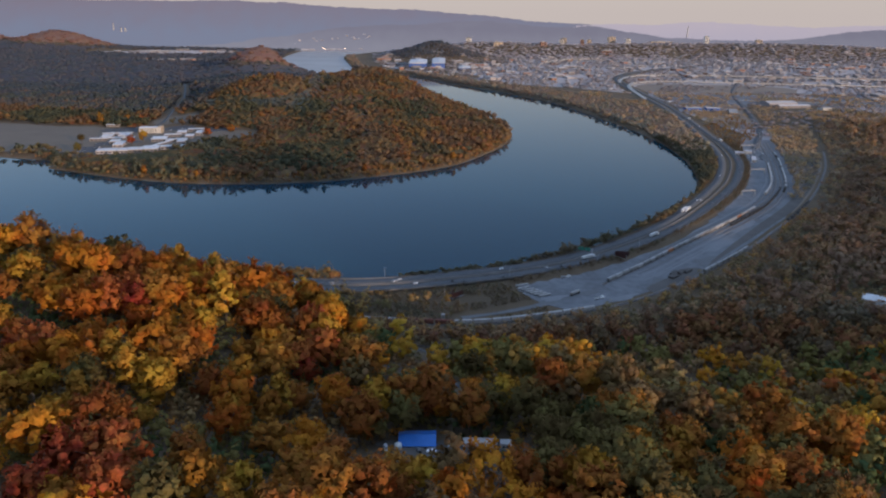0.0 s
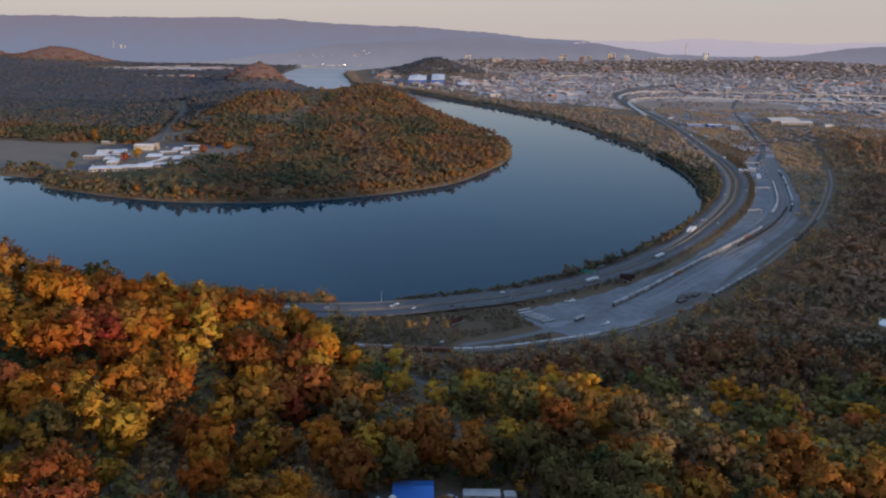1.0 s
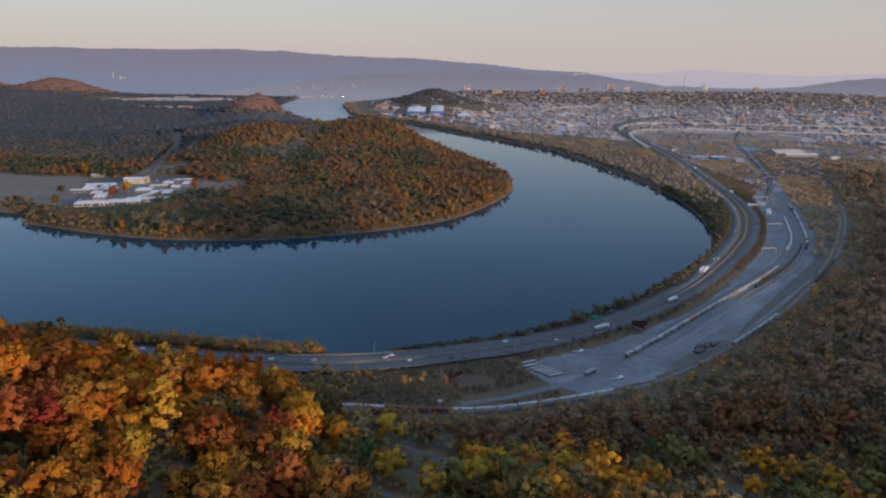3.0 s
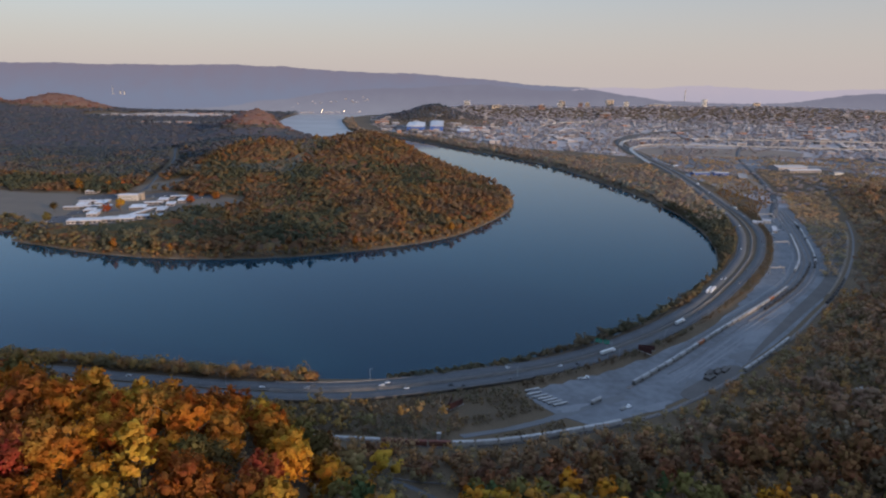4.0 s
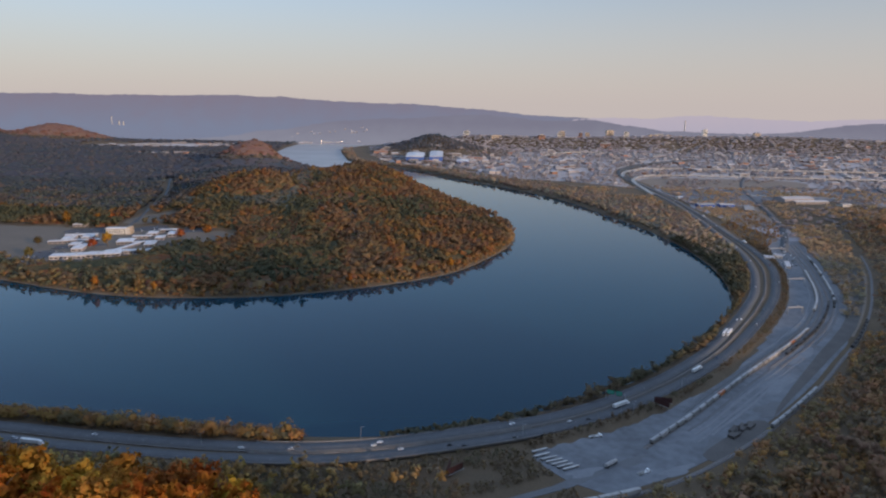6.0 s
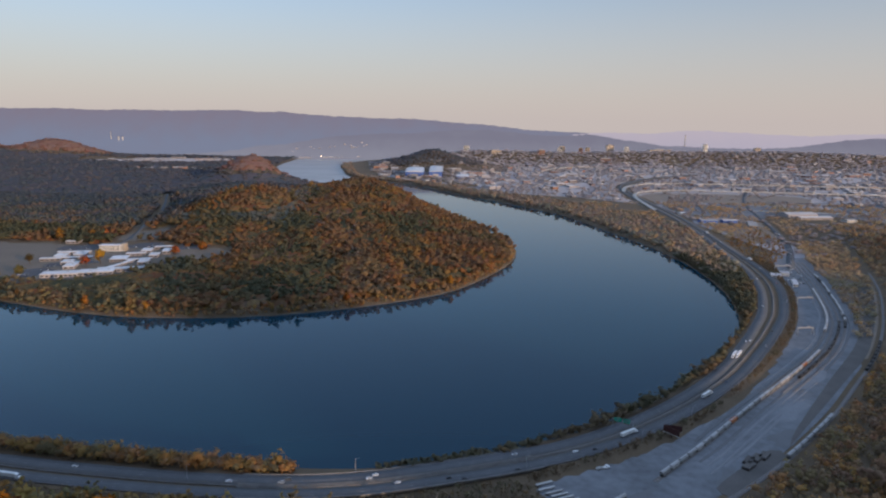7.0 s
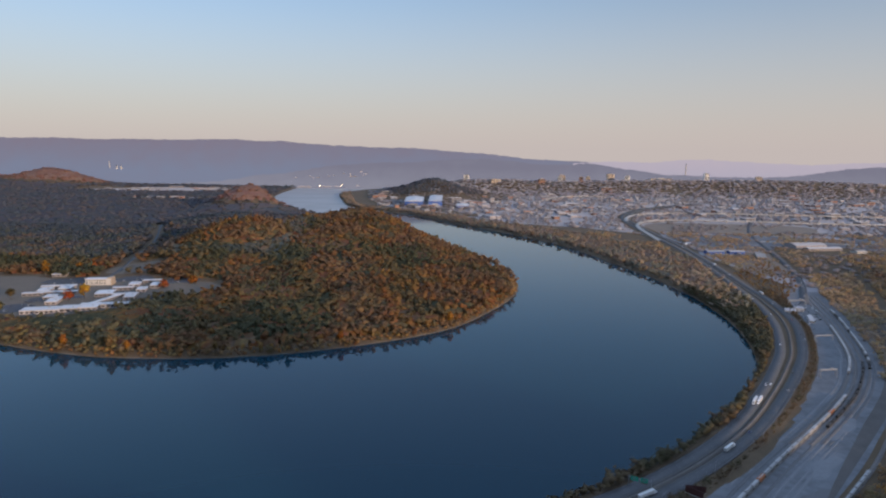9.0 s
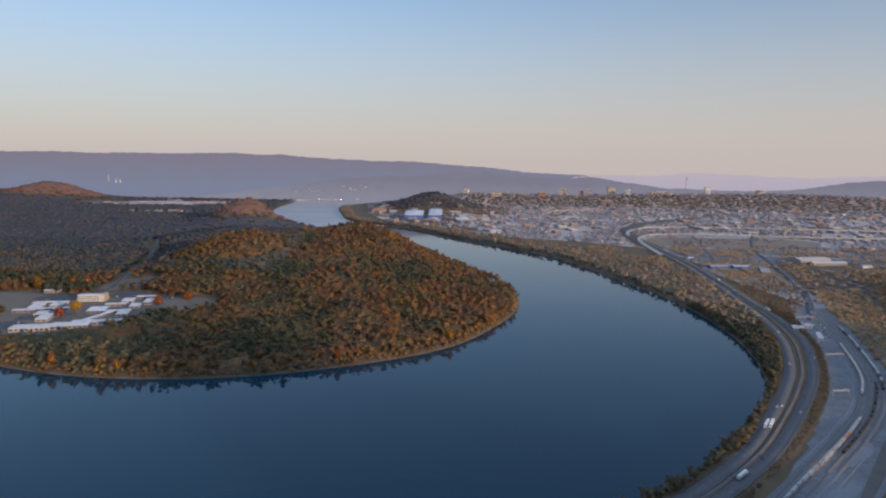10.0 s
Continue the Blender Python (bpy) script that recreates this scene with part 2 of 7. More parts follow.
CINDER = material("packed_cinders", (0.142, 0.142, 0.148), 0.95, second=(0.104, 0.103, 0.106), scale=0.05, fine=0.6, bump=0.3)
PALE_GRAVEL = material("pale_worn_gravel", (0.20, 0.205, 0.217), 0.95, second=(0.145, 0.147, 0.155), scale=0.06, fine=0.5)
CAR_PAINTS = [material("car_paint_" + k, c, 0.3, vary=0.05, spec=0.5) for k, c in
              (("white", (0.78, 0.78, 0.78)), ("silver", (0.42, 0.43, 0.45)), ("black", (0.02, 0.02, 0.022)), ("grey", (0.12, 0.125, 0.13)), ("red", (0.25, 0.02, 0.02)), ("blue", (0.03, 0.06, 0.16)))]
TRAILER = material("white_trailer_sheet", (0.56, 0.555, 0.54), 0.45, vary=0.08, scale=0.3)
CAR_GREY = material("weathered_grey_railcar", (0.30, 0.295, 0.285), 0.7, second=(0.18, 0.17, 0.16), scale=0.35, fine=2.0, obj_random=0.2)
CAR_WHITE = material("weathered_white_railcar", (0.43, 0.42, 0.41), 0.7, second=(0.25, 0.235, 0.22), scale=0.3, fine=2.0, obj_random=0.15)
CAR_BROWN = material("oxide_red_railcar", (0.16, 0.055, 0.038), 0.75, second=(0.09, 0.04, 0.03), scale=0.4, fine=2.0, obj_random=0.2)
CAR_ORANGE = material("faded_orange_railcar", (0.45, 0.17, 0.07), 0.75, second=(0.28, 0.12, 0.06), scale=0.4, fine=2.0)
CAR_BLACK = material("black_railcar", (0.035, 0.033, 0.032), 0.7, vary=0.3, scale=0.4, obj_random=0.25)
ROOF_W = material("white_membrane_roof", (0.58, 0.58, 0.59), 0.8, second=(0.42, 0.42, 0.43), scale=0.04, fine=0.3, obj_random=0.12)
ROOF_G = material("grey_roof", (0.33, 0.32, 0.31), 0.85, second=(0.2, 0.2, 0.2), scale=0.05, fine=0.3, obj_random=0.35)
# roof and wall tones drawn together to paint the town's haze
ROOF_T = material("haze_pale_roof", (0.30, 0.295, 0.31), 0.85, second=(0.20, 0.20, 0.21), scale=0.03, fine=0.2, obj_random=0.35, sheen=0.2)
WALL_D = material("haze_muted_tan_wall", (0.255, 0.232, 0.232), 0.9, vary=0.2, scale=0.1, obj_random=0.3)
ROOF_R = material("brown_roof", (0.19, 0.12, 0.09), 0.9, vary=0.3, scale=0.1, obj_random=0.3)
ROOF_BLUE = material("blue_painted_metal_roof", (0.03, 0.13, 0.42), 0.5, vary=0.15, scale=0.3, fine=2.0)
HALL_BLUE = material("blue_steel_cladding", (0.05, 0.10, 0.30), 0.6, vary=0.2, scale=0.05)
WALL_W = material("pale_rendered_wall", (0.55, 0.53, 0.50), 0.85, vary=0.15, scale=0.1, obj_random=0.2)
WALL_B = material("brick_wall", (0.27, 0.15, 0.105), 0.9, vary=0.25, scale=0.1, obj_random=0.3)
WALL_T = material("tan_wall", (0.42, 0.34, 0.26), 0.9, vary=0.2, scale=0.1, obj_random=0.25)
SIGN_G = material("green_sign_sheet", (0.015, 0.32, 0.21), 0.5, vary=0.1)
BILL = material("dark_red_billboard_face", (0.055, 0.022, 0.020), 0.6, vary=0.3, scale=0.4)
WOODPOLE = material("weathered_pole_wood", (0.17, 0.13, 0.10), 0.9, vary=0.3)
LAMPHEAD = material("galvanised_steel", (0.40, 0.41, 0.42), 0.5, 0.7, vary=0.15)
# glow that stands in for sun glints on far windows, not a lamp
GLINT = bpy.data.materials.new("glint_glow")
GLINT.use_nodes = True
GLINT.node_tree.nodes["Principled BSDF"].inputs["Emission Color"].default_value = (1.0, 0.62, 0.3, 1)
GLINT.node_tree.nodes["Principled BSDF"].inputs["Emission Strength"].default_value = 9.0


# ---------------------------------------------------------------- mesh helpers
def raw(name, v, f, mat, tone=None, smooth=False, normals=None):
    """A mesh from arrays of places and of triangles or quads."""
    v, f = np.asarray(v, np.float32), np.asarray(f, np.int32)
    me = bpy.data.meshes.new(name)
    k = f.shape[1]
    me.vertices.add(len(v))
    me.vertices.foreach_set("co", v.ravel())
    me.loops.add(f.size)
    me.loops.foreach_set("vertex_index", f.ravel())
    me.polygons.add(len(f))
    me.polygons.foreach_set("loop_start", np.arange(0, f.size, k, dtype=np.int32))
    if smooth:
        me.polygons.foreach_set("use_smooth", np.ones(len(f), bool))
    if tone is not None:
        me.attributes.new("tone", "FLOAT", "POINT").data.foreach_set("value", np.asarray(tone, np.float32))
    me.materials.append(mat)
    me.update()
    me.validate()
    if normals is not None:
        me.normals_split_custom_set_from_vertices(np.asarray(normals, np.float32))
    return me


def part(name, bm, mat, parent=None, label=""):
    """Links a bmesh, or ready mesh data, as one object under a thing or part."""
    if isinstance(bm, bmesh.types.BMesh):
        me = bpy.data.meshes.new(name)
        bmesh.ops.recalc_face_normals(bm, faces=bm.faces)
        bm.to_mesh(me)
        bm.free()
        me.materials.append(mat)
    else:
        me = bm
    ob = new(name, me)
    if parent:
        ob.parent = parent
    return tagged(ob, label) if label else ob


def box(bm, x, y, z, sx, sy, sz, bevel=0.0, turn=0.0):
    """A box with its foot's centre at x, y, z."""
    r = bmesh.ops.create_cube(bm, size=1.0, matrix=pose(x, y, z + sz / 2, 0, 0, turn) @ Matrix.Diagonal((sx, sy, sz, 1)))
    if bevel:
        edges = {e for v in r["verts"] for e in v.link_edges}
        bmesh.ops.bevel(bm, geom=list(edges), offset=bevel, segments=1, affect="EDGES", profile=0.5)
    return bm


def rod(bm, a, b, r1, r2=None, sides=6):
    """A tapered rod from a to b."""
    a, b = Vector(a), Vector(b)
    q = (b - a).to_track_quat("Z", "Y").to_matrix().to_4x4()
    bmesh.ops.create_cone(bm, cap_ends=True, segments=sides, radius1=r1, radius2=r1 if r2 is None else r2, depth=(b - a).length,
                          matrix=Matrix.Translation((a + b) / 2) @ q)
    return bm


def prism(bm, profile, width, at=(0, 0, 0), taper=0.0):
    """A side profile of (y, z) drawn out across x; taper narrows what lies higher."""
    top = max(z for _, z in profile)
    rows = []
    for s in (-1, 1):
        rows.append([bm.verts.new((at[0] + s * (width / 2 - taper * z / top), at[1] + y, at[2] + z)) for y, z in profile])
    n = len(profile)
    for i in range(n):
        bm.faces.new((rows[0][i], rows[0][(i + 1) % n], rows[1][(i + 1) % n], rows[1][i]))
    bm.faces.new(rows[0][::-1])
    bm.faces.new(rows[1])
    return bm


def spline(points, step):
    """A smooth curve through plan points, resampled about every step metres."""
    p = np.array(points, float)
    q = np.vstack([2 * p[0] - p[1], p, 2 * p[-1] - p[-2]])
    out = []
    for i in range(1, len(q) - 2):
        n = max(2, int(np.linalg.norm(q[i + 1] - q[i]) / step))
        t = np.linspace(0, 1, n, endpoint=False)[:, None]
        a, b, c, d = q[i - 1], q[i], q[i + 1], q[i + 2]
        out.append(0.5 * (2 * b + (c - a) * t + (2 * a - 5 * b + 4 * c - d) * t**2 + (3 * b - a - 3 * c + d) * t**3))
    return np.vstack(out + [p[-1:]])


def tangents(c):
    d = np.gradient(c, axis=0)
    return d / np.linalg.norm(d, axis=1)[:, None]


def beside(c, off):
    """The curve moved off metres to its right."""
    t = tangents(c)
    return c + np.stack([t[:, 1], -t[:, 0]], 1) * (off[:, None] if isinstance(off, np.ndarray) else off)


def distance(px, py, c):
    """The distance from each place to a curve, and the nearest segment's side (right: positive)."""
    best, side = np.full(px.shape, 1e9), np.zeros(px.shape)
    for a, b in zip(c[:-1], c[1:]):
        d = b - a
        u = np.clip(((px - a[0]) * d[0] + (py - a[1]) * d[1]) / (d @ d), 0, 1)
        ex, ey = px - a[0] - u * d[0], py - a[1] - u * d[1]
        e = np.hypot(ex, ey)
        nearer = e < best
        best = np.where(nearer, e, best)
        side = np.where(nearer, np.sign(ex * d[1] - ey * d[0]), side)
    return best, side


def inside(px, py, poly):
    hit = np.zeros(px.shape, bool)
    for (x0, y0), (x1, y1) in zip(poly, np.roll(poly, -1, axis=0)):
        if y0 != y1:
            hit ^= ((y0 > py) != (y1 > py)) & (px < (x1 - x0) * (py - y0) / (y1 - y0) + x0)
    return hit


def strip(name, c, half, z, mat, thick=0.3, lo=None):
    """A band along a plan curve with real thickness. z: a number or one for each point."""
    a, b = beside(c, -half), beside(c, half if lo is None else lo)
    n = len(c)
    zz = np.broadcast_to(np.asarray(z, float), (n,))
    v = np.vstack([np.c_[a, zz], np.c_[b, zz], np.c_[a, zz - thick], np.c_[b, zz - thick]])
    i = np.arange(n - 1)
    f = np.vstack([np.c_[i, n + i, n + i + 1, i + 1], np.c_[2 * n + i, i, i + 1, 2 * n + i + 1], np.c_[n + i, 3 * n + i, 3 * n + i + 1, n + i + 1],
                   np.c_[2 * n + i, 2 * n + i + 1, 3 * n + i + 1, 3 * n + i]])
    return raw(name, v, f, mat)


def slab(name, poly, z, mat, thick=0.5):
    """A flat piece of ground with a plan outline."""
    bm = bmesh.new()
    top = [bm.verts.new((x, y, z)) for x, y in poly]
    face = bm.faces.new(top)
    if face.calc_area() and face.normal.z < 0:
        face.normal_flip()
    r = bmesh.ops.extrude_face_region(bm, geom=[face])
    bmesh.ops.translate(bm, verts=[g for g in r["geom"] if isinstance(g, bmesh.types.BMVert)], vec=(0, 0, -thick))
    bmesh.ops.triangulate(bm, faces=bm.faces)
    bmesh.ops.recalc_face_normals(bm, faces=bm.faces)
    me = bpy.data.meshes.new(name)
    bm.to_mesh(me)
    bm.free()
    me.materials.append(mat)
    return me


# ---------------------------------------------------------------- plan
NEAR_BANK = spline([(-3700, 900), (-1400, 760), (-800, 705), (-399, 688), (-264, 672), (-150, 656), (-41, 656), (64, 687), (154, 741), (229, 803), (327, 919),
                    (395, 1015), (440, 1130), (468, 1270), (476, 1450), (455, 1640), (412, 1830), (350, 2080), (215, 2350), (60, 2600), (-121, 2926), (-326, 3119),
                    (-440, 3300), (-510, 3600), (-590, 4050), (-520, 4400), (-250, 4700)], 22)
FAR_BANK = spline([(-700, 4850), (-930, 4600), (-950, 4300), (-930, 3950), (-870, 3600), (-760, 3250), (-560, 2960), (-380, 2760), (-220, 2520), (-90, 2260),
                   (20, 2010), (95, 1820), (145, 1660), (156, 1540), (135, 1430), (86, 1315), (7, 1192), (-131, 1100), (-266, 1053), (-403, 1044), (-523, 1068),
                   (-680, 1130), (-1000, 1250), (-3700, 1600)], 22)
RIVER = np.vstack([NEAR_BANK, FAR_BANK])
ROAD = spline([(-1200, 700), (-700, 676), (-386, 646), (-277, 629), (-170, 616), (-80, 616), (5, 636), (115, 678), (211, 745), (300, 833), (372, 927), (430, 1012),
               (480, 1097), (540, 1235), (576, 1380), (600, 1545), (632, 1767), (658, 2029), (672, 2324), (690, 2640), (720, 2839), (800, 3040), (960, 3290), (1300, 3600)], 12)
RAIL = spline([(-420, 560), (-260, 546), (-108, 541), (-28, 536), (23, 535), (75, 546), (151, 573), (211, 609), (283, 668), (366, 749), (425, 815), (500, 901),
               (572, 997), (640, 1100), (720, 1235), (800, 1400), (900, 1640), (1050, 2000)], 10)
SIDING = spline([(165, 632), (217, 682), (258, 724), (308, 776), (364, 832), (420, 890), (471, 949), (525, 1027), (558, 1090), (592, 1172), (630, 1270), (670, 1390), (730, 1560), (820, 1800)], 10)
SHADE_RIDGE = spline([(380, -190), (650, -40), (900, 80), (1080, 430), (1190, 740)], 60)
VIADUCT = (-135, 70)
SPUR_A, SPUR_B = np.array((-330.0, 440.0)), np.array((-110.0, 450.0))
YARD_EDGE = spline([(60, 618), (109, 646), (165, 677), (232, 725), (278, 774), (320, 818), (410, 929), (489, 1047), (555, 1181), (600, 1307), (640, 1420), (700, 1560)], 25)


def height(x, y):
    """The height of the ground over the river at plan places."""
    x, y = np.asarray(x, float), np.asarray(y, float)
    d = np.minimum(distance(x, y, NEAR_BANK)[0], distance(x, y, FAR_BANK)[0])
    wet = inside(x, y, RIVER)
    z = np.where(wet, -np.clip(d * 0.3, 0, 5), np.clip(d * 0.45, 0, 5.0))
    # hillside above the railway
    dr, side = distance(x, y, RAIL)
    out = np.where((side > 0) & ~wet, dr, 0)
    out = np.where(y > 1500, out * np.clip((2300 - y) / 800, 0, 1), out)
    out = np.maximum(0, out - np.interp(x, [70, 131, 190, 260], [0, 38, 112, 122]) * np.clip((900 - y) / 300, 0, 1))
    slope = np.interp(out, [0, 14, 60, 95, 137, 207, 265, 530, 1200, 2000], [0, 0.3, 2, 9, 36, 64, 66, 158, 330, 420])
    slope = np.minimum(slope, np.interp(x, [230, 330, 520], [450, 84, 46]))
    far_side = np.clip((y - 560) / 700, 0, 1)
    east = np.interp(out, [0, 30, 200, 500, 1500], [0, 1, 10, 45, 90])
    z = z + slope * (1 - far_side) + east * far_side * np.clip((1500 - y) / 500, 0, 1)
    # wooded spur
    ab = SPUR_B - SPUR_A
    u = np.clip(((x - SPUR_A[0]) * ab[0] + (y - SPUR_A[1]) * ab[1]) / (ab @ ab), -1.2, 1)
    perp = np.hypot(x - SPUR_A[0] - u * ab[0], y - SPUR_A[1] - u * ab[1])
    rise = 28 * np.exp(-0.5 * (perp / np.where(x > SPUR_B[0], 48, 70)) ** 2) + 0.18 * np.clip(-x - 60, 0, 320) + 9 * np.exp(-0.5 * (((x + 150) / 80) ** 2 + ((y - 285) / 85) ** 2))
    z = z + rise * np.clip((585 - y) / 90, 0, 1) * np.clip((x + 900) / 300, 0, 1)
    # unseen ridge added south and east to keep low sun off the valley floor
    ds = distance(x, y, SHADE_RIDGE)[0]
    crest = np.interp(x, [380, 500, 620, 700, 790, 870, 930, 1080, 1190], [128, 136, 150, 320, 330, 215, 152, 154, 154])
    z = np.where(ds < 330, np.maximum(z, crest * np.exp(-0.5 * (ds / 105) ** 2)), z)
    # hills of the bend and beyond
    land = np.clip(d / 160, 0, 1) * ~wet
    for cx, cy, sx, sy, a in HILLS:
        z = z + a * np.exp(-0.5 * (((x - cx) / sx) ** 2 + ((y - cy) / sy) ** 2)) * land
    roll = np.sin(x / 62 + 1.4 * np.sin(y / 85)) * np.sin(y / 74 + 1.1 * np.sin(x / 95)) + 0.5 * np.sin(x / 31 + y / 43)
    z = z + 7 * roll * np.clip((d - 60) / 150, 0, 1) * (x < 140) * (y > 1020) * np.clip((x + 480) / 120, 0, 1) * ~wet
    # bank under the highway
    dh, _ = distance(x, y, ROAD)
    k = np.clip((29 - dh) / 6, 0, 1) * ~((x > VIADUCT[0] - 15) & (x < VIADUCT[1] + 15) & (y < 760)) * ~wet
    k = np.where(z > 12, 0, k)
    z = z * (1 - k) + 7.4 * k
    return z


HILLS = [(-215, 1950, 205, 250, 82), (-490, 1760, 110, 110, 56), (-640, 2260, 170, 150, 46), (-790, 2950, 110, 150, 100), (-2470, 4420, 190, 110, 104), (-3120, 4480, 190, 110, 128),
         (-60, 3950, 150, 160, 85), (1050, 1500, 110, 260, 14), (250, 4480, 380, 130, 62), (1150, 4520, 420, 130, 50), (2000, 4500, 500, 140, 58), (2900, 4480, 600, 140, 52)]

# ---------------------------------------------------------------- ground and water
gx = np.concatenate([np.arange(-3700, -1000, 60), np.arange(-1000, -440, 20), np.arange(-440, 640, 9), np.arange(640, 1200, 20), np.arange(1200, 3760, 60)])
gy = np.concatenate([np.arange(-900, 80, 35), np.arange(80, 1000, 9), np.arange(1000, 1700, 14), np.arange(1700, 3200, 28), np.arange(3200, 5160, 60)])
X, Y = np.meshgrid(gx, gy)
Z = height(X, Y)
nx, ny = len(gx), len(gy)
i, j = np.meshgrid(np.arange(nx - 1), np.arange(ny - 1))
q = (j * nx + i).ravel()
ground = new("ground", raw("ground", np.c_[X.ravel(), Y.ravel(), Z.ravel()], np.c_[q, q + 1, q + nx + 1, q + nx], GROUND, smooth=True))
tagged(ground, "brown leaf litter and dry grass covering the valley and slopes", "ground", kind="structure")
wat = bmesh.new()
for px, py in ((-3700, 500), (1000, 500), (1000, 5100), (-3700, 5100)):
    wat.verts.new((px, py, 0.0))
wat.faces.new(wat.verts)
tagged(part("water", wat, WATER), "calm dark blue river in a wide bend", "water", kind="structure")


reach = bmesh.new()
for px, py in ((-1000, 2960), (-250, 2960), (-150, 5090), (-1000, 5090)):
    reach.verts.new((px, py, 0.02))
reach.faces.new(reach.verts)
tagged(part("water_2", reach, PALE_REACH), "pale reach of the river, reflected sky painted into its colour", "water", kind="structure")
rim = FAR_BANK[(FAR_BANK[:, 1] < 1700) & (FAR_BANK[:, 0] > -900)]
tagged(new("shore_stones", strip("shore_stones", beside(rim, 0.9), 0.9, 0.5, ROCK, 1.0)), "pale line of stones at the waterline", "shore", kind="structure")


def drape(c, half, lift):
    return height(c[:, 0], c[:, 1]) + lift


def far_hills(name, y, pts, mat, label, foot=-30):
    """A far wooded ridge with depth: a crest line and slopes that fall before and behind it."""
    c = spline(pts, 22)
    rng = np.random.RandomState(int(y))
    jag = np.convolve(rng.randn(len(c)), np.ones(9) / 9, "same") * 9 + rng.randn(len(c)) * 1.2
    rows = []
    for dy, k in ((-260, 0.0), (-160, 0.55), (-60, 0.9), (0, 1.0), (120, 0.6)):
        rows.append(np.c_[c[:, 0], np.full(len(c), y + dy) + rng.randn(len(c)) * 8, foot + (c[:, 1] + jag - foot) * k])
    n = len(c)
    v = np.vstack(rows)
    ii, jj = np.meshgrid(np.arange(n - 1), np.arange(len(rows) - 1))
    b = (jj * n + ii).ravel()
    ob = new(name, raw(name, v, np.c_[b, b + 1, b + n + 1, b + n], mat, smooth=True))
    return tagged(ob, label, "hills", kind="structure")


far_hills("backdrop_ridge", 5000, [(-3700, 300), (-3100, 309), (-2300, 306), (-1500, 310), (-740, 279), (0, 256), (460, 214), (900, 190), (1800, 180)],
          glow_distance("far_ridge_haze_glow", (0.104, 0.110, 0.145), (0.112, 0.096, 0.118), 90, 300, 1.0), "long flat-topped wooded ridge, dawn haze painted as its glow")
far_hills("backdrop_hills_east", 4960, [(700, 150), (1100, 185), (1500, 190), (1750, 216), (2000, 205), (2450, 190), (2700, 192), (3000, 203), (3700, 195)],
          glow_distance("east_hills_haze_glow", (0.230, 0.200, 0.225), (0.25, 0.21, 0.225), 90, 215, 1.0), "low hills on the horizon beyond the town, haze painted as glow")
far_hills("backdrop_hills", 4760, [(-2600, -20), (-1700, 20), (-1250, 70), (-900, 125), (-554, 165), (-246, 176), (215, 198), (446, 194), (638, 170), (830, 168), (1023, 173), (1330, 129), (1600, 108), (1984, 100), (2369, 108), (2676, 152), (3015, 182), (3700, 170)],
          glow_distance("town_hills_haze_glow", (0.128, 0.122, 0.142), (0.104, 0.096, 0.118), 20, 150, 1.0), "dark wooded hills behind the town, haze painted as glow")

# ---------------------------------------------------------------- roads, railway, yard
S = np.r_[0, np.cumsum(np.linalg.norm(np.diff(ROAD, axis=0), axis=1))]
MED = np.interp(ROAD[:, 1] + 0 * S, [600, 800, 1000, 1250, 1450, 1700], [9.0, 9.5, 12.5, 15.5, 12.5, 10.0])


def lane_curve(side, extra=0.0):
    """The middle of one carriageway (side 1: land, -1: river), or a line beside it."""
    return beside(ROAD, side * MED + extra)


for k, side in enumerate((-1, 1)):
    road = new("road_%d" % (k + 1), strip("road", lane_curve(side), 6.6, 8.0, ASPHALT, 1.1))
    tagged(road, "grey worn asphalt carriageway curving along the river", "road", kind="structure")


def dashes(c, z, mat, run, gap, wide=0.11):
    """Broken or whole painted lines along a curve, each a thin raised slab."""
    seg = np.linalg.norm(np.diff(c, axis=0), axis=1)
    s = np.r_[0, np.cumsum(seg)]
    v, f = [], []
    pos = 0.0
    while pos + run < s[-1]:
        p = np.array([[np.interp(u, s, c[:, 0]), np.interp(u, s, c[:, 1])] for u in (pos, pos + run)])
        t = (p[1] - p[0]) / np.linalg.norm(p[1] - p[0])
        nrm = np.array([t[1], -t[0]]) * wide
        b = len(v)
        v += [(*(p[0] - nrm), z), (*(p[0] + nrm), z), (*(p[1] + nrm), z), (*(p[1] - nrm), z)]
        f.append((b, b + 1, b + 2, b + 3))
        pos += run + gap
    return np.array(v), np.array(f), mat


near_road = ROAD[:, 1] < 1900
for side in (-1, 1):
    for off in (-2.1, 2.1):
        v, f, m_ = dashes(lane_curve(side, off)[near_road], 8.012, PAINT_W, 3.0, 9.0)
        tagged(new("lane_marking", raw("lane_marking", v, f, m_)), "broken white lane lines on asphalt", "road marking", kind="stuff")
    for off, mt in ((-5.4, PAINT_W if side < 0 else PAINT_Y), (5.4, PAINT_Y if side < 0 else PAINT_W)):
        v, f, m_ = dashes(lane_curve(side, off)[near_road], 8.012, mt, 11.0, 0.0)
        tagged(new("edge_line", raw("edge_line", v, f, m_)), "solid edge line along the carriageway", "road marking", kind="stuff")
# median: a concrete barrier, and dry grass where the carriageways part
tagged(new("median_barrier", strip("median_barrier", ROAD[near_road], 0.3, 8.8, DARKCONC, 1.4)), "pale concrete median barrier between the carriageways", "barrier", kind="structure")
gr = (ROAD[:, 0] > 60) & near_road
tagged(new("median_strip", strip("median_strip", ROAD[gr], 2.3, 8.05, DIRT, 0.7)), "dry brown grass median between the carriageways", "median", kind="structure")
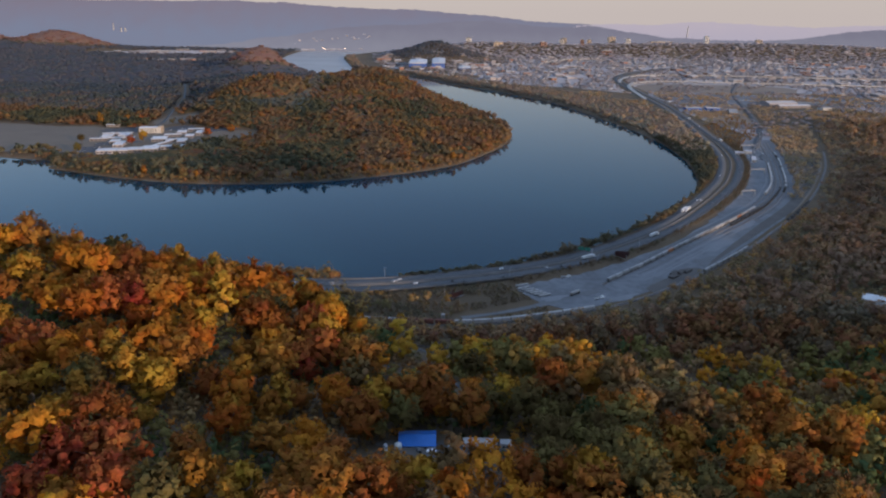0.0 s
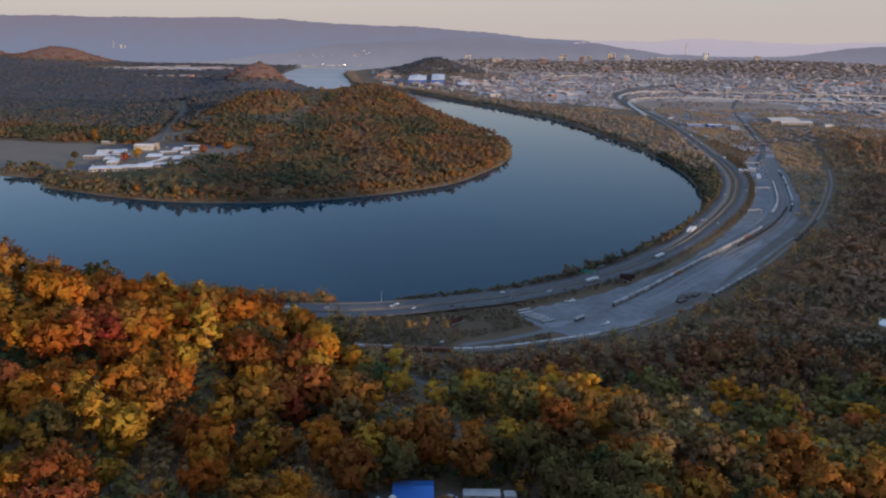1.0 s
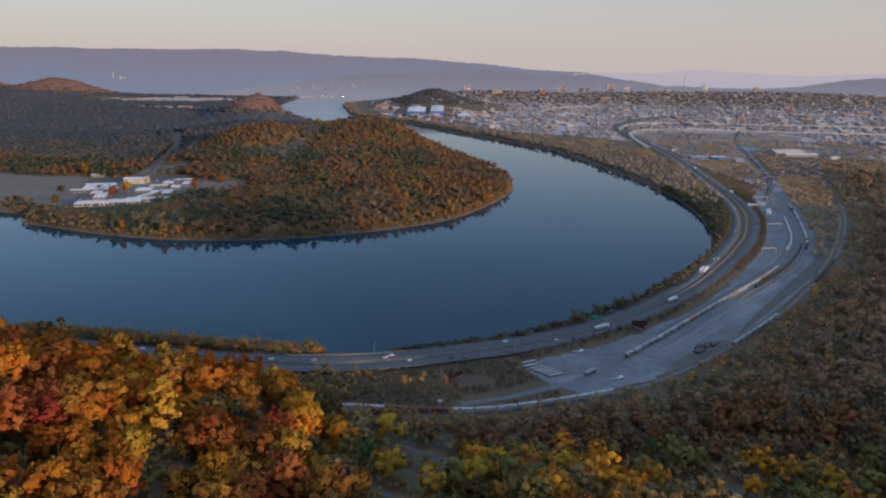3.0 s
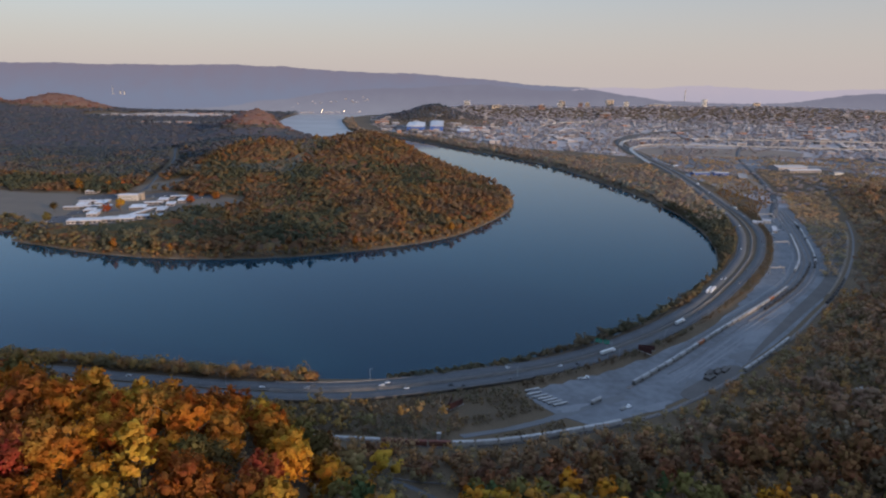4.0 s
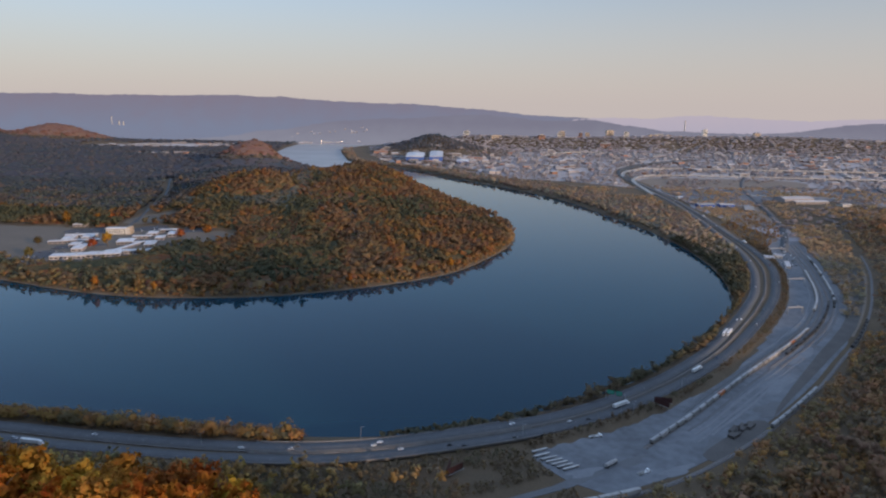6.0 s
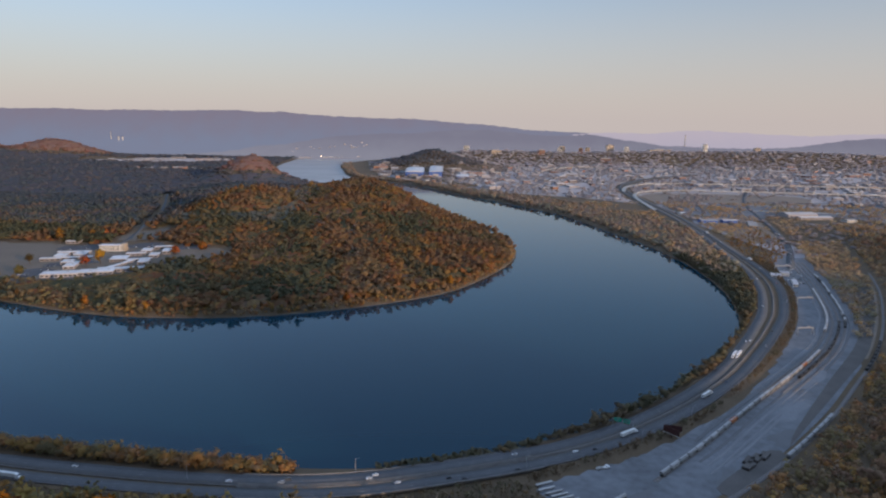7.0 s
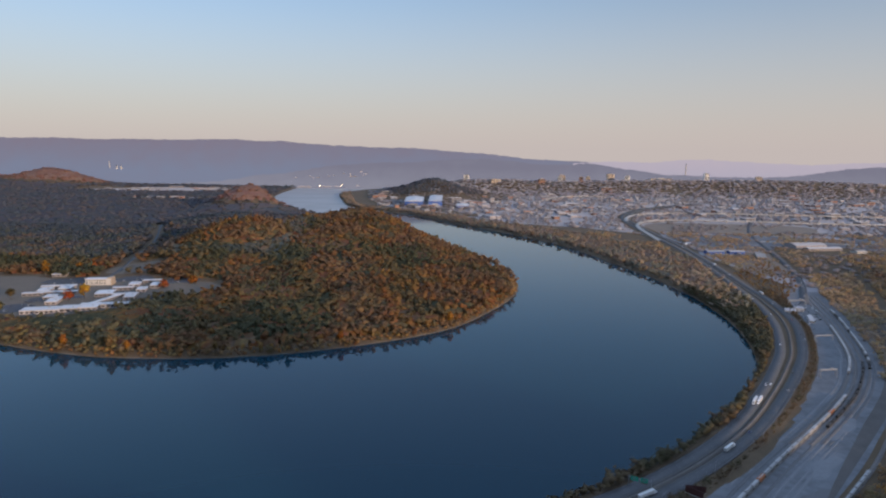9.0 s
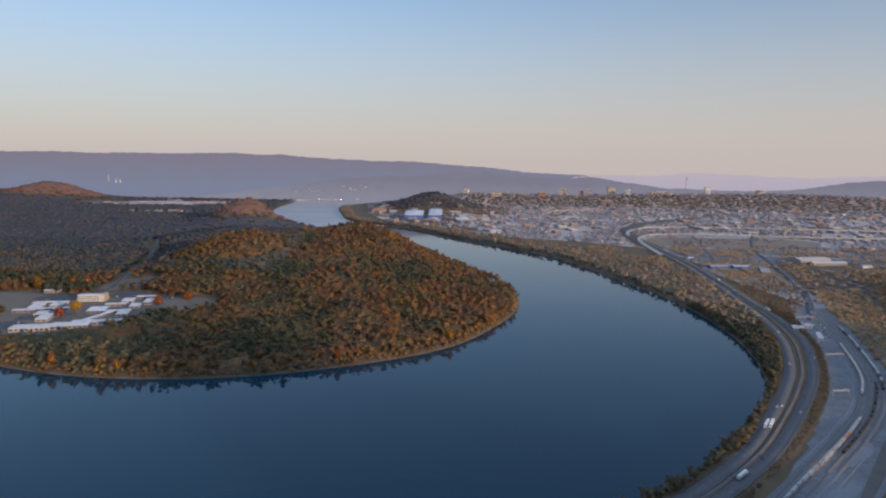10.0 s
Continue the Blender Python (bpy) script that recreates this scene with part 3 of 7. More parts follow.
for side in (-1, 1):
    rail_ob = tagged(new("guardrail"), "galvanised guardrail on short posts beside the carriageway", "guardrail", kind="structure")
    c = lane_curve(side, side * 7.0)[(ROAD[:, 1] < 1500) & (ROAD[:, 0] > -450)]
    o = new("rail", strip("rail", c, 0.09, 8.75, STEEL, 0.32))
    o.parent = rail_ob
# the viaduct: deck edge beams and piers
via = tagged(new("viaduct"), "concrete highway viaduct on round piers over low ground", "viaduct", kind="structure")
on = (ROAD[:, 0] > VIADUCT[0] - 12) & (ROAD[:, 0] < VIADUCT[1] + 12) & (ROAD[:, 1] < 760)
for side in (-1, 1):
    for off in (-5.8, -2.0, 2.0, 5.8):
        o = new("girder", strip("girder", lane_curve(side, off)[on], 0.45, 6.95, DARKCONC, 1.3))
        o.parent = via
    for off in (-6.9, 6.9):
        o = new("parapet", strip("parapet", lane_curve(side, off)[on], 0.2, 8.8, DARKCONC, 1.9))
        o.parent = via
tt = tangents(ROAD)
for n in np.flatnonzero(on)[1::3]:
    for side in (-1, 1):
        cx, cy = lane_curve(side)[n]
        ang = math.degrees(math.atan2(tt[n, 1], tt[n, 0]))
        foot = float(height(cx, cy)) - 0.5
        cap = part("pier_cap", box(bmesh.new(), cx, cy, 4.4, 1.5, 12.5, 1.25, 0.1, ang), DARKCONC, via)
        nx_, ny_ = tt[n, 1], -tt[n, 0]
        for o_ in (-4.2, 0, 4.2):
            part("pier", rod(bmesh.new(), (cx + nx_ * o_, cy + ny_ * o_, foot), (cx + nx_ * o_, cy + ny_ * o_, 4.5), 0.6, sides=10), DARKCONC, via)

# rail yard of pale gravel
inner = RAIL[(RAIL[:, 0] > 118) & (RAIL[:, 1] < 880)]
inner = np.vstack([[(74, 618), (84, 600), (96, 584)], beside(inner, -7.0)])
outer = beside(SIDING, 30.0)
outer = outer[(outer[:, 1] > 960) & (outer[:, 1] < 1500)]
edge = YARD_EDGE[(YARD_EDGE[:, 1] < 1530) & (YARD_EDGE[:, 0] > 84)]
yard_poly = np.vstack([edge, outer[::-1], inner[::-1]])
tagged(new("yard", slab("yard", yard_poly, 5.22, GRAVEL, 1.0)), "pale grey gravel rail yard with worn tracks", "yard", kind="structure")
for nm, pts, lab in (("cinder_patch", [(215, 612), (250, 638), (285, 674), (276, 684), (240, 654), (208, 624)], "dark cinder patch on the gravel"),
                     ("cinder_band", [(296, 690), (420, 826), (520, 940), (640, 1118), (715, 1250), (690, 1250), (612, 1100), (512, 955), (412, 836), (318, 722)], "dark cinder track bed beside the gravel")):
    tagged(new(nm, slab(nm, spline(pts + pts[:1], 12)[:-1], 5.34, DIRT, 0.3)), lab, "yard", kind="structure")
flat_poly = np.vstack([beside(SIDING, 32.0)[(SIDING[:, 1] > 930) & (SIDING[:, 1] < 1520)], beside(RAIL, -6.0)[(RAIL[:, 1] > 900) & (RAIL[:, 1] < 1560)][::-1]])
tagged(new("dirt_flat", slab("dirt_flat", flat_poly, 5.12, SCRUBLAND, 0.6)), "bare brown dirt between the yard and the main track", "ground", kind="structure")
tagged(new("yard_lane", slab("yard_lane", [(20, 547), (60, 560), (96, 576), (128, 598), (116, 600), (84, 578), (50, 562), (16, 552)], 5.30, CINDER, 0.3)), "pale gravel lane into the yard", "road", kind="structure")


# worn wheel lanes and brown patches over the gravel
rw = np.random.RandomState(61)
for k, (off, y0, y1) in enumerate(((9, 660, 900), (15, 650, 1000), (22, 640, 860), (-10, 690, 1000), (-15, 720, 1150), (28, 650, 790), (19, 800, 1100))):
    c = beside(SIDING, off + rw.uniform(-1, 1))
    c = c[(c[:, 1] > y0) & (c[:, 1] < y1)]
    c = c + np.c_[np.sin(np.arange(len(c)) * 0.5 + k), np.cos(np.arange(len(c)) * 0.4 + k)] * 0.8
    tagged(new("wheel_lane_%d" % (k + 1), strip("wheel_lane", c, 1.1 + rw.rand(), 5.262 + 0.006 * k, PALE_GRAVEL if k % 3 else CINDER, 0.2)), "worn wheel lane across the gravel yard", "yard", kind="structure")
for k, (x, y, rx, ry, tn_) in enumerate(((148, 612, 16, 5, 30), (110, 596, 14, 5, 25), (300, 706, 22, 9, 42), (335, 760, 30, 8, 44), (225, 640, 20, 6, 42), (400, 845, 34, 9, 48), (470, 935, 36, 8, 52), (180, 600, 16, 5, 30))):
    a = np.linspace(0, 2 * np.pi, 22, endpoint=False)
    w_ = 1 + 0.22 * np.sin(3 * a + k) + 0.14 * np.sin(5 * a + 2 * k)
    u, v = rx * w_ * np.cos(a), ry * w_ * np.sin(a)
    ct, st = math.cos(radians(tn_)), math.sin(radians(tn_))
    tagged(new("bare_patch_%d" % (k + 1), slab("bare_patch", np.c_[x + u * ct - v * st, y + u * st + v * ct], 5.31 + 0.005 * k, (CINDER, PALE_GRAVEL)[k % 2], 0.25)), "irregular dark patch of dirt on the gravel", "yard", kind="structure")


def track(name, c, z, label):
    """Ballast bed, sleepers joined to it, and two rails."""
    t = tagged(new(name), label, "railway track", kind="structure")
    o = new("ballast", strip("ballast", c, 1.9, z, SLEEPER, 0.7))
    o.parent = t
    for off in (-0.75, 0.75):
        o = new("rail", strip("rail", beside(c, off), 0.07, z + 0.17, STEEL, 0.16))
        o.parent = t
    return t


track("railway", RAIL[RAIL[:, 1] < 1700], 5.6, "single rusty railway track on dark ballast")
track("siding", SIDING[SIDING[:, 1] < 1560], 5.5, "rusty yard track on dark ballast")
for off in (7.5, -7.0, 14.5):
    c = beside(SIDING, off)
    track("siding", c[(c[:, 1] > 800) & (c[:, 1] < 1450)], 5.48, "rusty yard track on dark ballast")

# ---------------------------------------------------------------- railcars and vehicles
def bogie(bm, y):
    box(bm, 0, y, 0.45, 2.2, 2.2, 0.5, 0.1)
    for dy in (-0.85, 0.85):
        for dx in (-0.75, 0.75):
            rod(bm, (dx - 0.07, y + dy, 0.45), (dx + 0.07, y + dy, 0.45), 0.45, sides=12)
    return bm


def hopper_car(mat, label, length=13.4, z=3.9):
    t = tagged(new("hopper_car"), label, "railcar", "cars of the parked train")
    h = length / 2
    part("body", prism(bmesh.new(), [(-h + 0.4, z), (-h + 0.4, 2.6), (-h + 2.2, 1.1), (-0.9, 1.1), (0, 1.9), (0.9, 1.1), (h - 2.2, 1.1), (h - 0.4, 2.6), (h - 0.4, z)], 3.1), mat, t)
    part("roof", prism(bmesh.new(), [(-h + 0.3, z), (h - 0.3, z), (h - 0.6, z + 0.45), (-h + 0.6, z + 0.45)], 3.0, taper=0.5), mat, t)
    part("running_board", box(bmesh.new(), 0, 0, z + 0.5, 0.7, length - 1.5, 0.08), LAMPHEAD, t)
    part("sill", box(bmesh.new(), 0, 0, 0.9, 0.6, length - 0.2, 0.35), CAR_BLACK, t)
    for s in (-1, 1):
        part("bogie", bogie(bmesh.new(), s * (h - 2.0)), RUBBER, t)
    for k in range(5):
        for s in (-1, 1):
            part("side_rib", box(bmesh.new(), s * 1.58, -h + 1.2 + k * (length - 2.4) / 4, 1.9, 0.1, 0.12, z - 2.0), mat, t)
    return t


def box_car(mat, label, length=16.5, z=4.4):
    t = tagged(new("box_car"), label, "railcar", "cars of the passing train")
    part("body", box(bmesh.new(), 0, 0, 1.1, 3.0, length - 0.6, z - 1.1, 0.08), mat, t)
    part("roof", prism(bmesh.new(), [(-length / 2 + 0.3, z), (length / 2 - 0.3, z), (length / 2 - 0.3, z + 0.25), (-length / 2 + 0.3, z + 0.25)], 3.05, taper=0.6), CAR_WHITE if mat is not CAR_BROWN else mat, t)
    for s in (-1, 1):
        part("door", box(bmesh.new(), s * 1.53, 0, 1.25, 0.1, 3.0, z - 1.5, 0.03), mat, t)
        part("bogie", bogie(bmesh.new(), s * (length / 2 - 2.4)), RUBBER, t)
    return t


def gondola_car(mat, label, length=15.0):
    t = tagged(new("gondola_car"), label, "railcar", "cars of the yard train")
    bm = bmesh.new()
    for s in (-1, 1):
        box(bm, s * 1.45, 0, 1.1, 0.14, length - 0.6, 1.7)
        box(bm, 0, s * (length / 2 - 0.35), 1.1, 2.8, 0.14, 1.7)
    box(bm, 0, 0, 0.95, 2.9, length - 0.6, 0.2)
    part("body", bm, mat, t)
    part("load", prism(bmesh.new(), [(-length / 2 + 0.7, 1.2), (length / 2 - 0.7, 1.2), (length / 2 - 2.2, 2.9), (0, 2.5), (-length / 2 + 2.2, 2.9)], 2.6, taper=0.7), DIRT, t)
    for s in (-1, 1):
        part("bogie", bogie(bmesh.new(), s * (length / 2 - 2.2)), RUBBER, t)
    return t


def tank_car(mat, label, length=14.0):
    t = tagged(new("tank_car"), label, "railcar", "cars of the yard train")
    bm = bmesh.new()
    rod(bm, (0, -length / 2 + 0.9, 2.6), (0, length / 2 - 0.9, 2.6), 1.45, sides=16)
    for s in (-1, 1):
        rod(bm, (0, s * (length / 2 - 0.9), 2.6), (0, s * (length / 2 - 0.4), 2.6), 1.45, 0.9, sides=16)
    part("tank", bm, mat, t)
    part("dome", rod(bmesh.new(), (0, 0, 3.9), (0, 0, 4.5), 0.6, sides=12), mat, t)
    part("sill", box(bmesh.new(), 0, 0, 0.9, 0.8, length - 0.2, 0.3), RUBBER, t)
    for s in (-1, 1):
        part("bogie", bogie(bmesh.new(), s * (length / 2 - 2.0)), RUBBER, t)
    return t


def rolling(c, z, start, gap, protos, order):
    """Stands railcars one behind another along a track, from start metres on."""
    s = np.r_[0, np.cumsum(np.linalg.norm(np.diff(c, axis=0), axis=1))]
    pos, used = start, set()
    for kind in order:
        ob, length = protos[kind]
        m_ = pos + length / 2
        if m_ + length > s[-1]:
            break
        a = [np.interp(m_ - 3, s, c[:, k]) for k in (0, 1)]
        b = [np.interp(m_ + 3, s, c[:, k]) for k in (0, 1)]
        mm = pose((a[0] + b[0]) / 2, (a[1] + b[1]) / 2, z, 0, 0, math.degrees(math.atan2(b[1] - a[1], b[0] - a[0])) - 90)
        if kind in used:
            copy_thing(ob, mm)
        else:
            ob.matrix_basis = mm
            used.add(kind)
        pos += length + gap
    return used


hop = {"g": (hopper_car(CAR_GREY, "weathered grey covered hopper car on a yard track"), 13.4), "w": (hopper_car(CAR_WHITE, "dirty white covered hopper car on a yard track"), 13.4),
       "o": (hopper_car(CAR_ORANGE, "faded orange covered hopper car on a yard track"), 13.4)}
rolling(SIDING, 5.67, 9, 0.8, hop, "gwggwgwgwoggwgwwggwwgwwogwww")
tail = {"b": (gondola_car(CAR_BLACK, "black open gondola car loaded with scrap"), 15.0), "t": (tank_car(CAR_BLACK, "black tank car on a yard track"), 14.0)}
rolling(beside(SIDING, 7.5), 5.65, 300, 0.8, tail, "bbtbtttbbtbttbbtb")
far_c = {"w": (box_car(CAR_WHITE, "dirty white box car on a far yard track"), 16.5)}
rolling(beside(SIDING, -7.0)[(SIDING[:, 1] > 990)], 5.65, 5, 0.8, far_c, "wwwwwwwwwwwwww")
far_d = {"g": (box_car(CAR_GREY, "weathered grey box car on a far yard track"), 16.5), "k": (gondola_car(CAR_BLACK, "black open gondola car on a far yard track"), 15.0), "w": (hopper_car(CAR_WHITE, "white hopper car on a far yard track"), 13.4)}
rolling(beside(SIDING, 14.5)[(SIDING[:, 1] > 1000)], 5.65, 30, 0.8, far_d, "kkwkwgwwwgwwkwwgwwkkww")
line = {"r": (box_car(CAR_BROWN, "oxide red box car on the curved main track"), 16.5), "w": (box_car(CAR_WHITE, "pale grey box car on the curved main track"), 16.5)}
rs = np.r_[0, np.cumsum(np.linalg.norm(np.diff(RAIL, axis=0), axis=1))]
rail_at0 = float(np.interp(-110, RAIL[:, 0], rs))
rolling(RAIL, 5.77, rail_at0, 0.8, line, "wwwwrrrwwwwwwww")
rolling(RAIL, 5.77, rail_at0 + 430, 0.8, {"g": (hopper_car(CAR_GREY, "weathered grey hopper car on the main track"), 13.4)}, "gggggggg")
rolling(RAIL, 5.77, rail_at0 + 700, 0.8, {"k": (gondola_car(CAR_BLACK, "black gondola car on the main track"), 15.0)}, "kkkkkkkk")


def wheels(t, xs, ys, r=0.34, w=0.22):
    for x_ in xs:
        for y_ in ys:
            wheel = part("wheel", rod(bmesh.new(), (x_ - w / 2, y_, r), (x_ + w / 2, y_, r), r, sides=12), RUBBER, t)
            part("rim", rod(bmesh.new(), (x_ - w / 2 - 0.01, y_, r), (x_ + w / 2 + 0.01, y_, r), r * 0.55, sides=8), CHROME, wheel)


def car(paint, label, van=False):
    t = tagged(new("car"), label, "car", "cars on the highway")
    if van:
        prof = [(-2.3, 0.35), (2.3, 0.35), (2.4, 0.8), (1.6, 1.05), (-2.35, 1.05)]
        cab = [(-2.3, 1.05), (1.5, 1.05), (0.7, 1.72), (-2.15, 1.75)]
    else:
        prof = [(-2.2, 0.3), (2.2, 0.3), (2.3, 0.65), (1.2, 0.9), (-1.6, 0.95), (-2.25, 0.85)]
        cab = [(-1.7, 0.92), (1.1, 0.9), (0.4, 1.42), (-1.0, 1.44)]
    part("body", prism(bmesh.new(), prof, 1.85, taper=0.06), paint, t)
    part("cabin_glass", prism(bmesh.new(), cab, 1.7, taper=0.22), GLASS, t)
    top = cab[2:]
    part("roof", prism(bmesh.new(), [(top[1][0] + 0.1, top[1][1]), (top[0][0] - 0.05, top[0][1]), (top[0][0] - 0.1, top[0][1] + 0.05), (top[1][0] + 0.15, top[1][1] + 0.05)], 1.3), paint, t)
    wheels(t, (-0.82, 0.82), (-1.35, 1.4))
    for s in (-0.65, 0.65):
        part("headlight", box(bmesh.new(), s, 2.26, 0.55, 0.3, 0.08, 0.14), CHROME, t)
        part("tail_light", box(bmesh.new(), s, -2.26, 0.62, 0.3, 0.06, 0.14), CAR_PAINTS[4], t)
    return t


def semi_truck(label):
    t = tagged(new("semi_truck"), label, "truck", "trucks on the highway")
    trailer = part("trailer", box(bmesh.new(), 0, -2.6, 1.15, 2.55, 16.0, 2.9, 0.06), TRAILER, t, "white box trailer")
    part("rear_door", box(bmesh.new(), 0, -10.63, 1.25, 2.3, 0.06, 2.7), TRAILER, trailer)
    part("chassis", box(bmesh.new(), 0, -1.0, 0.75, 1.0, 18.0, 0.3), RUBBER, t)
    cab = part("cab", prism(bmesh.new(), [(5.7, 0.6), (9.4, 0.6), (9.5, 1.7), (8.0, 1.95), (7.5, 3.0), (7.0, 3.7), (5.7, 3.9)], 2.4, taper=0.15), CAR_PAINTS[0], t)
    part("windscreen", prism(bmesh.new(), [(7.75, 2.05), (8.0, 2.05), (7.6, 2.85), (7.4, 2.85)], 2.0), GLASS, cab)
    wheels(t, (-1.05, 1.05), (8.4, 5.2, 4.0, -8.2, -9.4), 0.5, 0.35)
    return t


def on_road(ob, x, y, side, lane, first):
    """Puts a vehicle on a lane near a plan place, heading the way its side runs."""
    c = lane_curve(side, lane)
    n = int(np.argmin(np.hypot(c[:, 0] - x, c[:, 1] - y)))
    d = tangents(c)[n] * (1 if side > 0 else -1)
    # slide along the tangent to the nearest place
    u = (np.array((x, y)) - c[n]) @ tangents(c)[n]
    p = c[n] + tangents(c)[n] * u
    m_ = pose(p[0], p[1], 8.02, 0, 0, math.degrees(math.atan2(d[1], d[0])) - 90)
    if first:
        ob.matrix_basis = m_
        return ob
    return copy_thing(ob, m_)


COLOURS = ("white", "silver", "black", "grey", "red", "blue")
cars = [car(p, "%s %s driving on the highway" % (COLOURS[k], "van" if k in (1, 3) else "sedan"), van=k in (1, 3)) for k, p in enumerate(CAR_PAINTS)]
spots = [(0, -273, 637, -1, 0), (0, -150, 628, -1, 4), (1, -112, 626, -1, 4), (3, -108, 624, -1, 0), (0, -50, 632, -1, 4), (0, -45, 634, -1, 0), (0, -27, 620, 1, -4), (2, 10, 630, 1, 0),
         (0, 62, 668, -1, 0), (0, 108, 680, 1, -4), (2, 126, 682, 1, 0), (2, 18, 640, 1, 4), (3, 60, 652, 1, 4), (0, 388, 945, -1, 0), (0, 375, 960, -1, 4), (1, 400, 930, 1, 0), (3, 435, 990, 1, -4),
         (0, 490, 1105, -1, 0), (2, 500, 1180, 1, 0), (1, 520, 1140, 1, 4), (4, 545, 1260, 1, 0), (0, 530, 1290, -1, 4), (1, 585, 1370, 1, 0), (0, 560, 1400, -1, 0), (2, 590, 1480, 1, 4), (3, 595, 1560, -1, 0),
         (0, 610, 1640, 1, 0), (1, 625, 1740, -1, 4), (0, 640, 1850, -1, 0), (5, 290, 830, 1, -4), (1, -330, 640, 1, 0), (0, -410, 655, -1, 4), (5, 600, 1660, -1, 4), (0, 650, 2050, 1, 0), (0, 660, 2250, -1, 0)]
seen_kind = set()
for k, x, y, side, lane in spots:
    on_road(cars[k], x, y, side, lane, k not in seen_kind)
    seen_kind.add(k)
truck = semi_truck("white semi truck with a box trailer on the highway")
for n, (x, y, side, lane) in enumerate([(163, 706, 1, -4), (262, 789, 1, -4), (352, 895, -1, 4), (343, 897, -1, 0), (-310, 634, 1, 4), (618, 1760, 1, 0), (575, 1450, 1, 4)]):
    on_road(truck, x, y, side, lane, n == 0)

# ---------------------------------------------------------------- yard things
def flat_trailer(label):
    t = tagged(new("parked_trailer"), label, "trailer", "trailers parked in a row")
    part("box", box(bmesh.new(), 0, 0, 1.0, 1.9, 14.0, 0.8, 0.1), CAR_WHITE, t)
    part("frame", box(bmesh.new(), 0, 0, 0.8, 1.2, 14.0, 0.3), RUBBER, t)
    wheels(t, (-1.0, 1.0), (-5.2, -6.3), 0.48, 0.3)
    part("landing_gear", box(bmesh.new(), 0, 4.6, 0.02, 1.6, 0.2, 0.8), LAMPHEAD, t)
    return t


tr = flat_trailer("white flat trailer parked in the gravel lot")
first = True
for x, y, turn in ((81, 626, -66), (82, 619, -66), (86.5, 614.5, -68), (90, 611, -68), (93.5, 607.5, -68), (97, 604, -66), (101, 601, -66)):
    m_ = pose(x, y, 5.23, 0, 0, turn)
    if first:
        tr.matrix_basis, first = m_, False
    else:
        copy_thing(tr, m_)
lone = tank_car(CAR_WHITE, "white tank car standing alone on the gravel")
lone.matrix_basis = pose(132, 606, 5.25, 0, 0, -50)
dump = tagged(new("flatbed_truck"), "white flatbed truck parked on the gravel lot", "truck")
part("bed", box(bmesh.new(), 0, -1.5, 1.0, 2.4, 8.0, 0.35, 0.05), TRAILER, dump)
part("load", box(bmesh.new(), 0, -2.5, 1.35, 1.8, 4.5, 0.9, 0.2), CAR_GREY, dump)
part("cab", prism(bmesh.new(), [(2.8, 0.6), (6.0, 0.6), (6.0, 1.6), (4.9, 1.8), (4.4, 2.8), (2.8, 2.9)], 2.3, taper=0.15), CAR_PAINTS[0], dump)
wheels(dump, (-1.0, 1.0), (5.0, -3.6, -4.8), 0.5, 0.35)
dump.matrix_basis = pose(130, 650, 5.23, 0, 0, -72)
copy_thing(dump, pose(154, 596, 5.23, 0, 0, -60))


def pile(x, y, turn, label):
    t = tagged(new("tie_stack"), label, "stack", "stacks of dark railway ties")
    rng = random.Random(int(x * 7))
    for k in range(3):
        for j_ in range(5):
            part("tie", box(bmesh.new(), -2.4 + j_ * 1.2 + rng.uniform(-.08, .08), rng.uniform(-.3, .3), k * 0.8, 1.1, 13, 0.75), DIRT, t)
    t.matrix_basis = pose(x, y, 5.35, 0, 0, turn)


for x, y, tn in ((250, 664, -42), (258, 668, -42), (266, 672, -42), (246, 655, -48)):
    pile(x, y, tn, "stack of dark old railway ties on cinders")


def gantry(x, y, turn, span=22.0):
    t = tagged(new("gantry_crane"), "pale steel gantry crane spanning yard tracks", "crane", "yard cranes")
    bm = bmesh.new()
    box(bm, 0, 0, 9.0, span, 2.2, 1.3, 0.1)
    part("beam", bm, CAR_WHITE, t)
    for s in (-1, 1):
        for dy in (-2.2, 2.2):
            part("leg", rod(bmesh.new(), (s * span / 2, dy, 0), (s * span / 2, dy * 0.4, 9.2), 0.35, sides=8), LAMPHEAD, t)
    part("trolley", box(bmesh.new(), span * 0.2, 0, 10.3, 2.5, 2.6, 1.2, 0.1), CAR_GREY, t)
    t.matrix_basis = pose(x, y, 5.3, 0, 0, turn)


gantry(468, 990, 8)
gantry(548, 1140, 5, 26)
gantry(627, 1364, 4, 30)
for x, y, sx, sy, h, tn, lab in ((589, 1313, 16, 22, 5, -20, "long white yard shed"), (613, 1330, 14, 18, 5, -20, "white yard office building"), (596, 1262, 7, 40, 4, -22, "pale yard shed")):
    t = tagged(new("yard_building"), lab + " beside the tracks", "building", "yard buildings")
    part("wall", box(bmesh.new(), 0, 0, 0, sx, sy, h), WALL_W, t)
    part("roof", prism(bmesh.new(), [(-sy / 2 - 0.4, h), (sy / 2 + 0.4, h), (sy / 2 + 0.4, h + 0.3), (0, h + 1.6), (-sy / 2 - 0.4, h + 0.3)], sx + 0.8), ROOF_T, t)
    for k in (-1, 1):
        part("window", box(bmesh.new(), k * sx * 0.25, -sy / 2 - 0.03, 1.2, 1.6, 0.1, 1.4), GLASS, t)
    t.matrix_basis = pose(x, y, 5.2, 0, 0, tn)
rngv = random.Random(5)
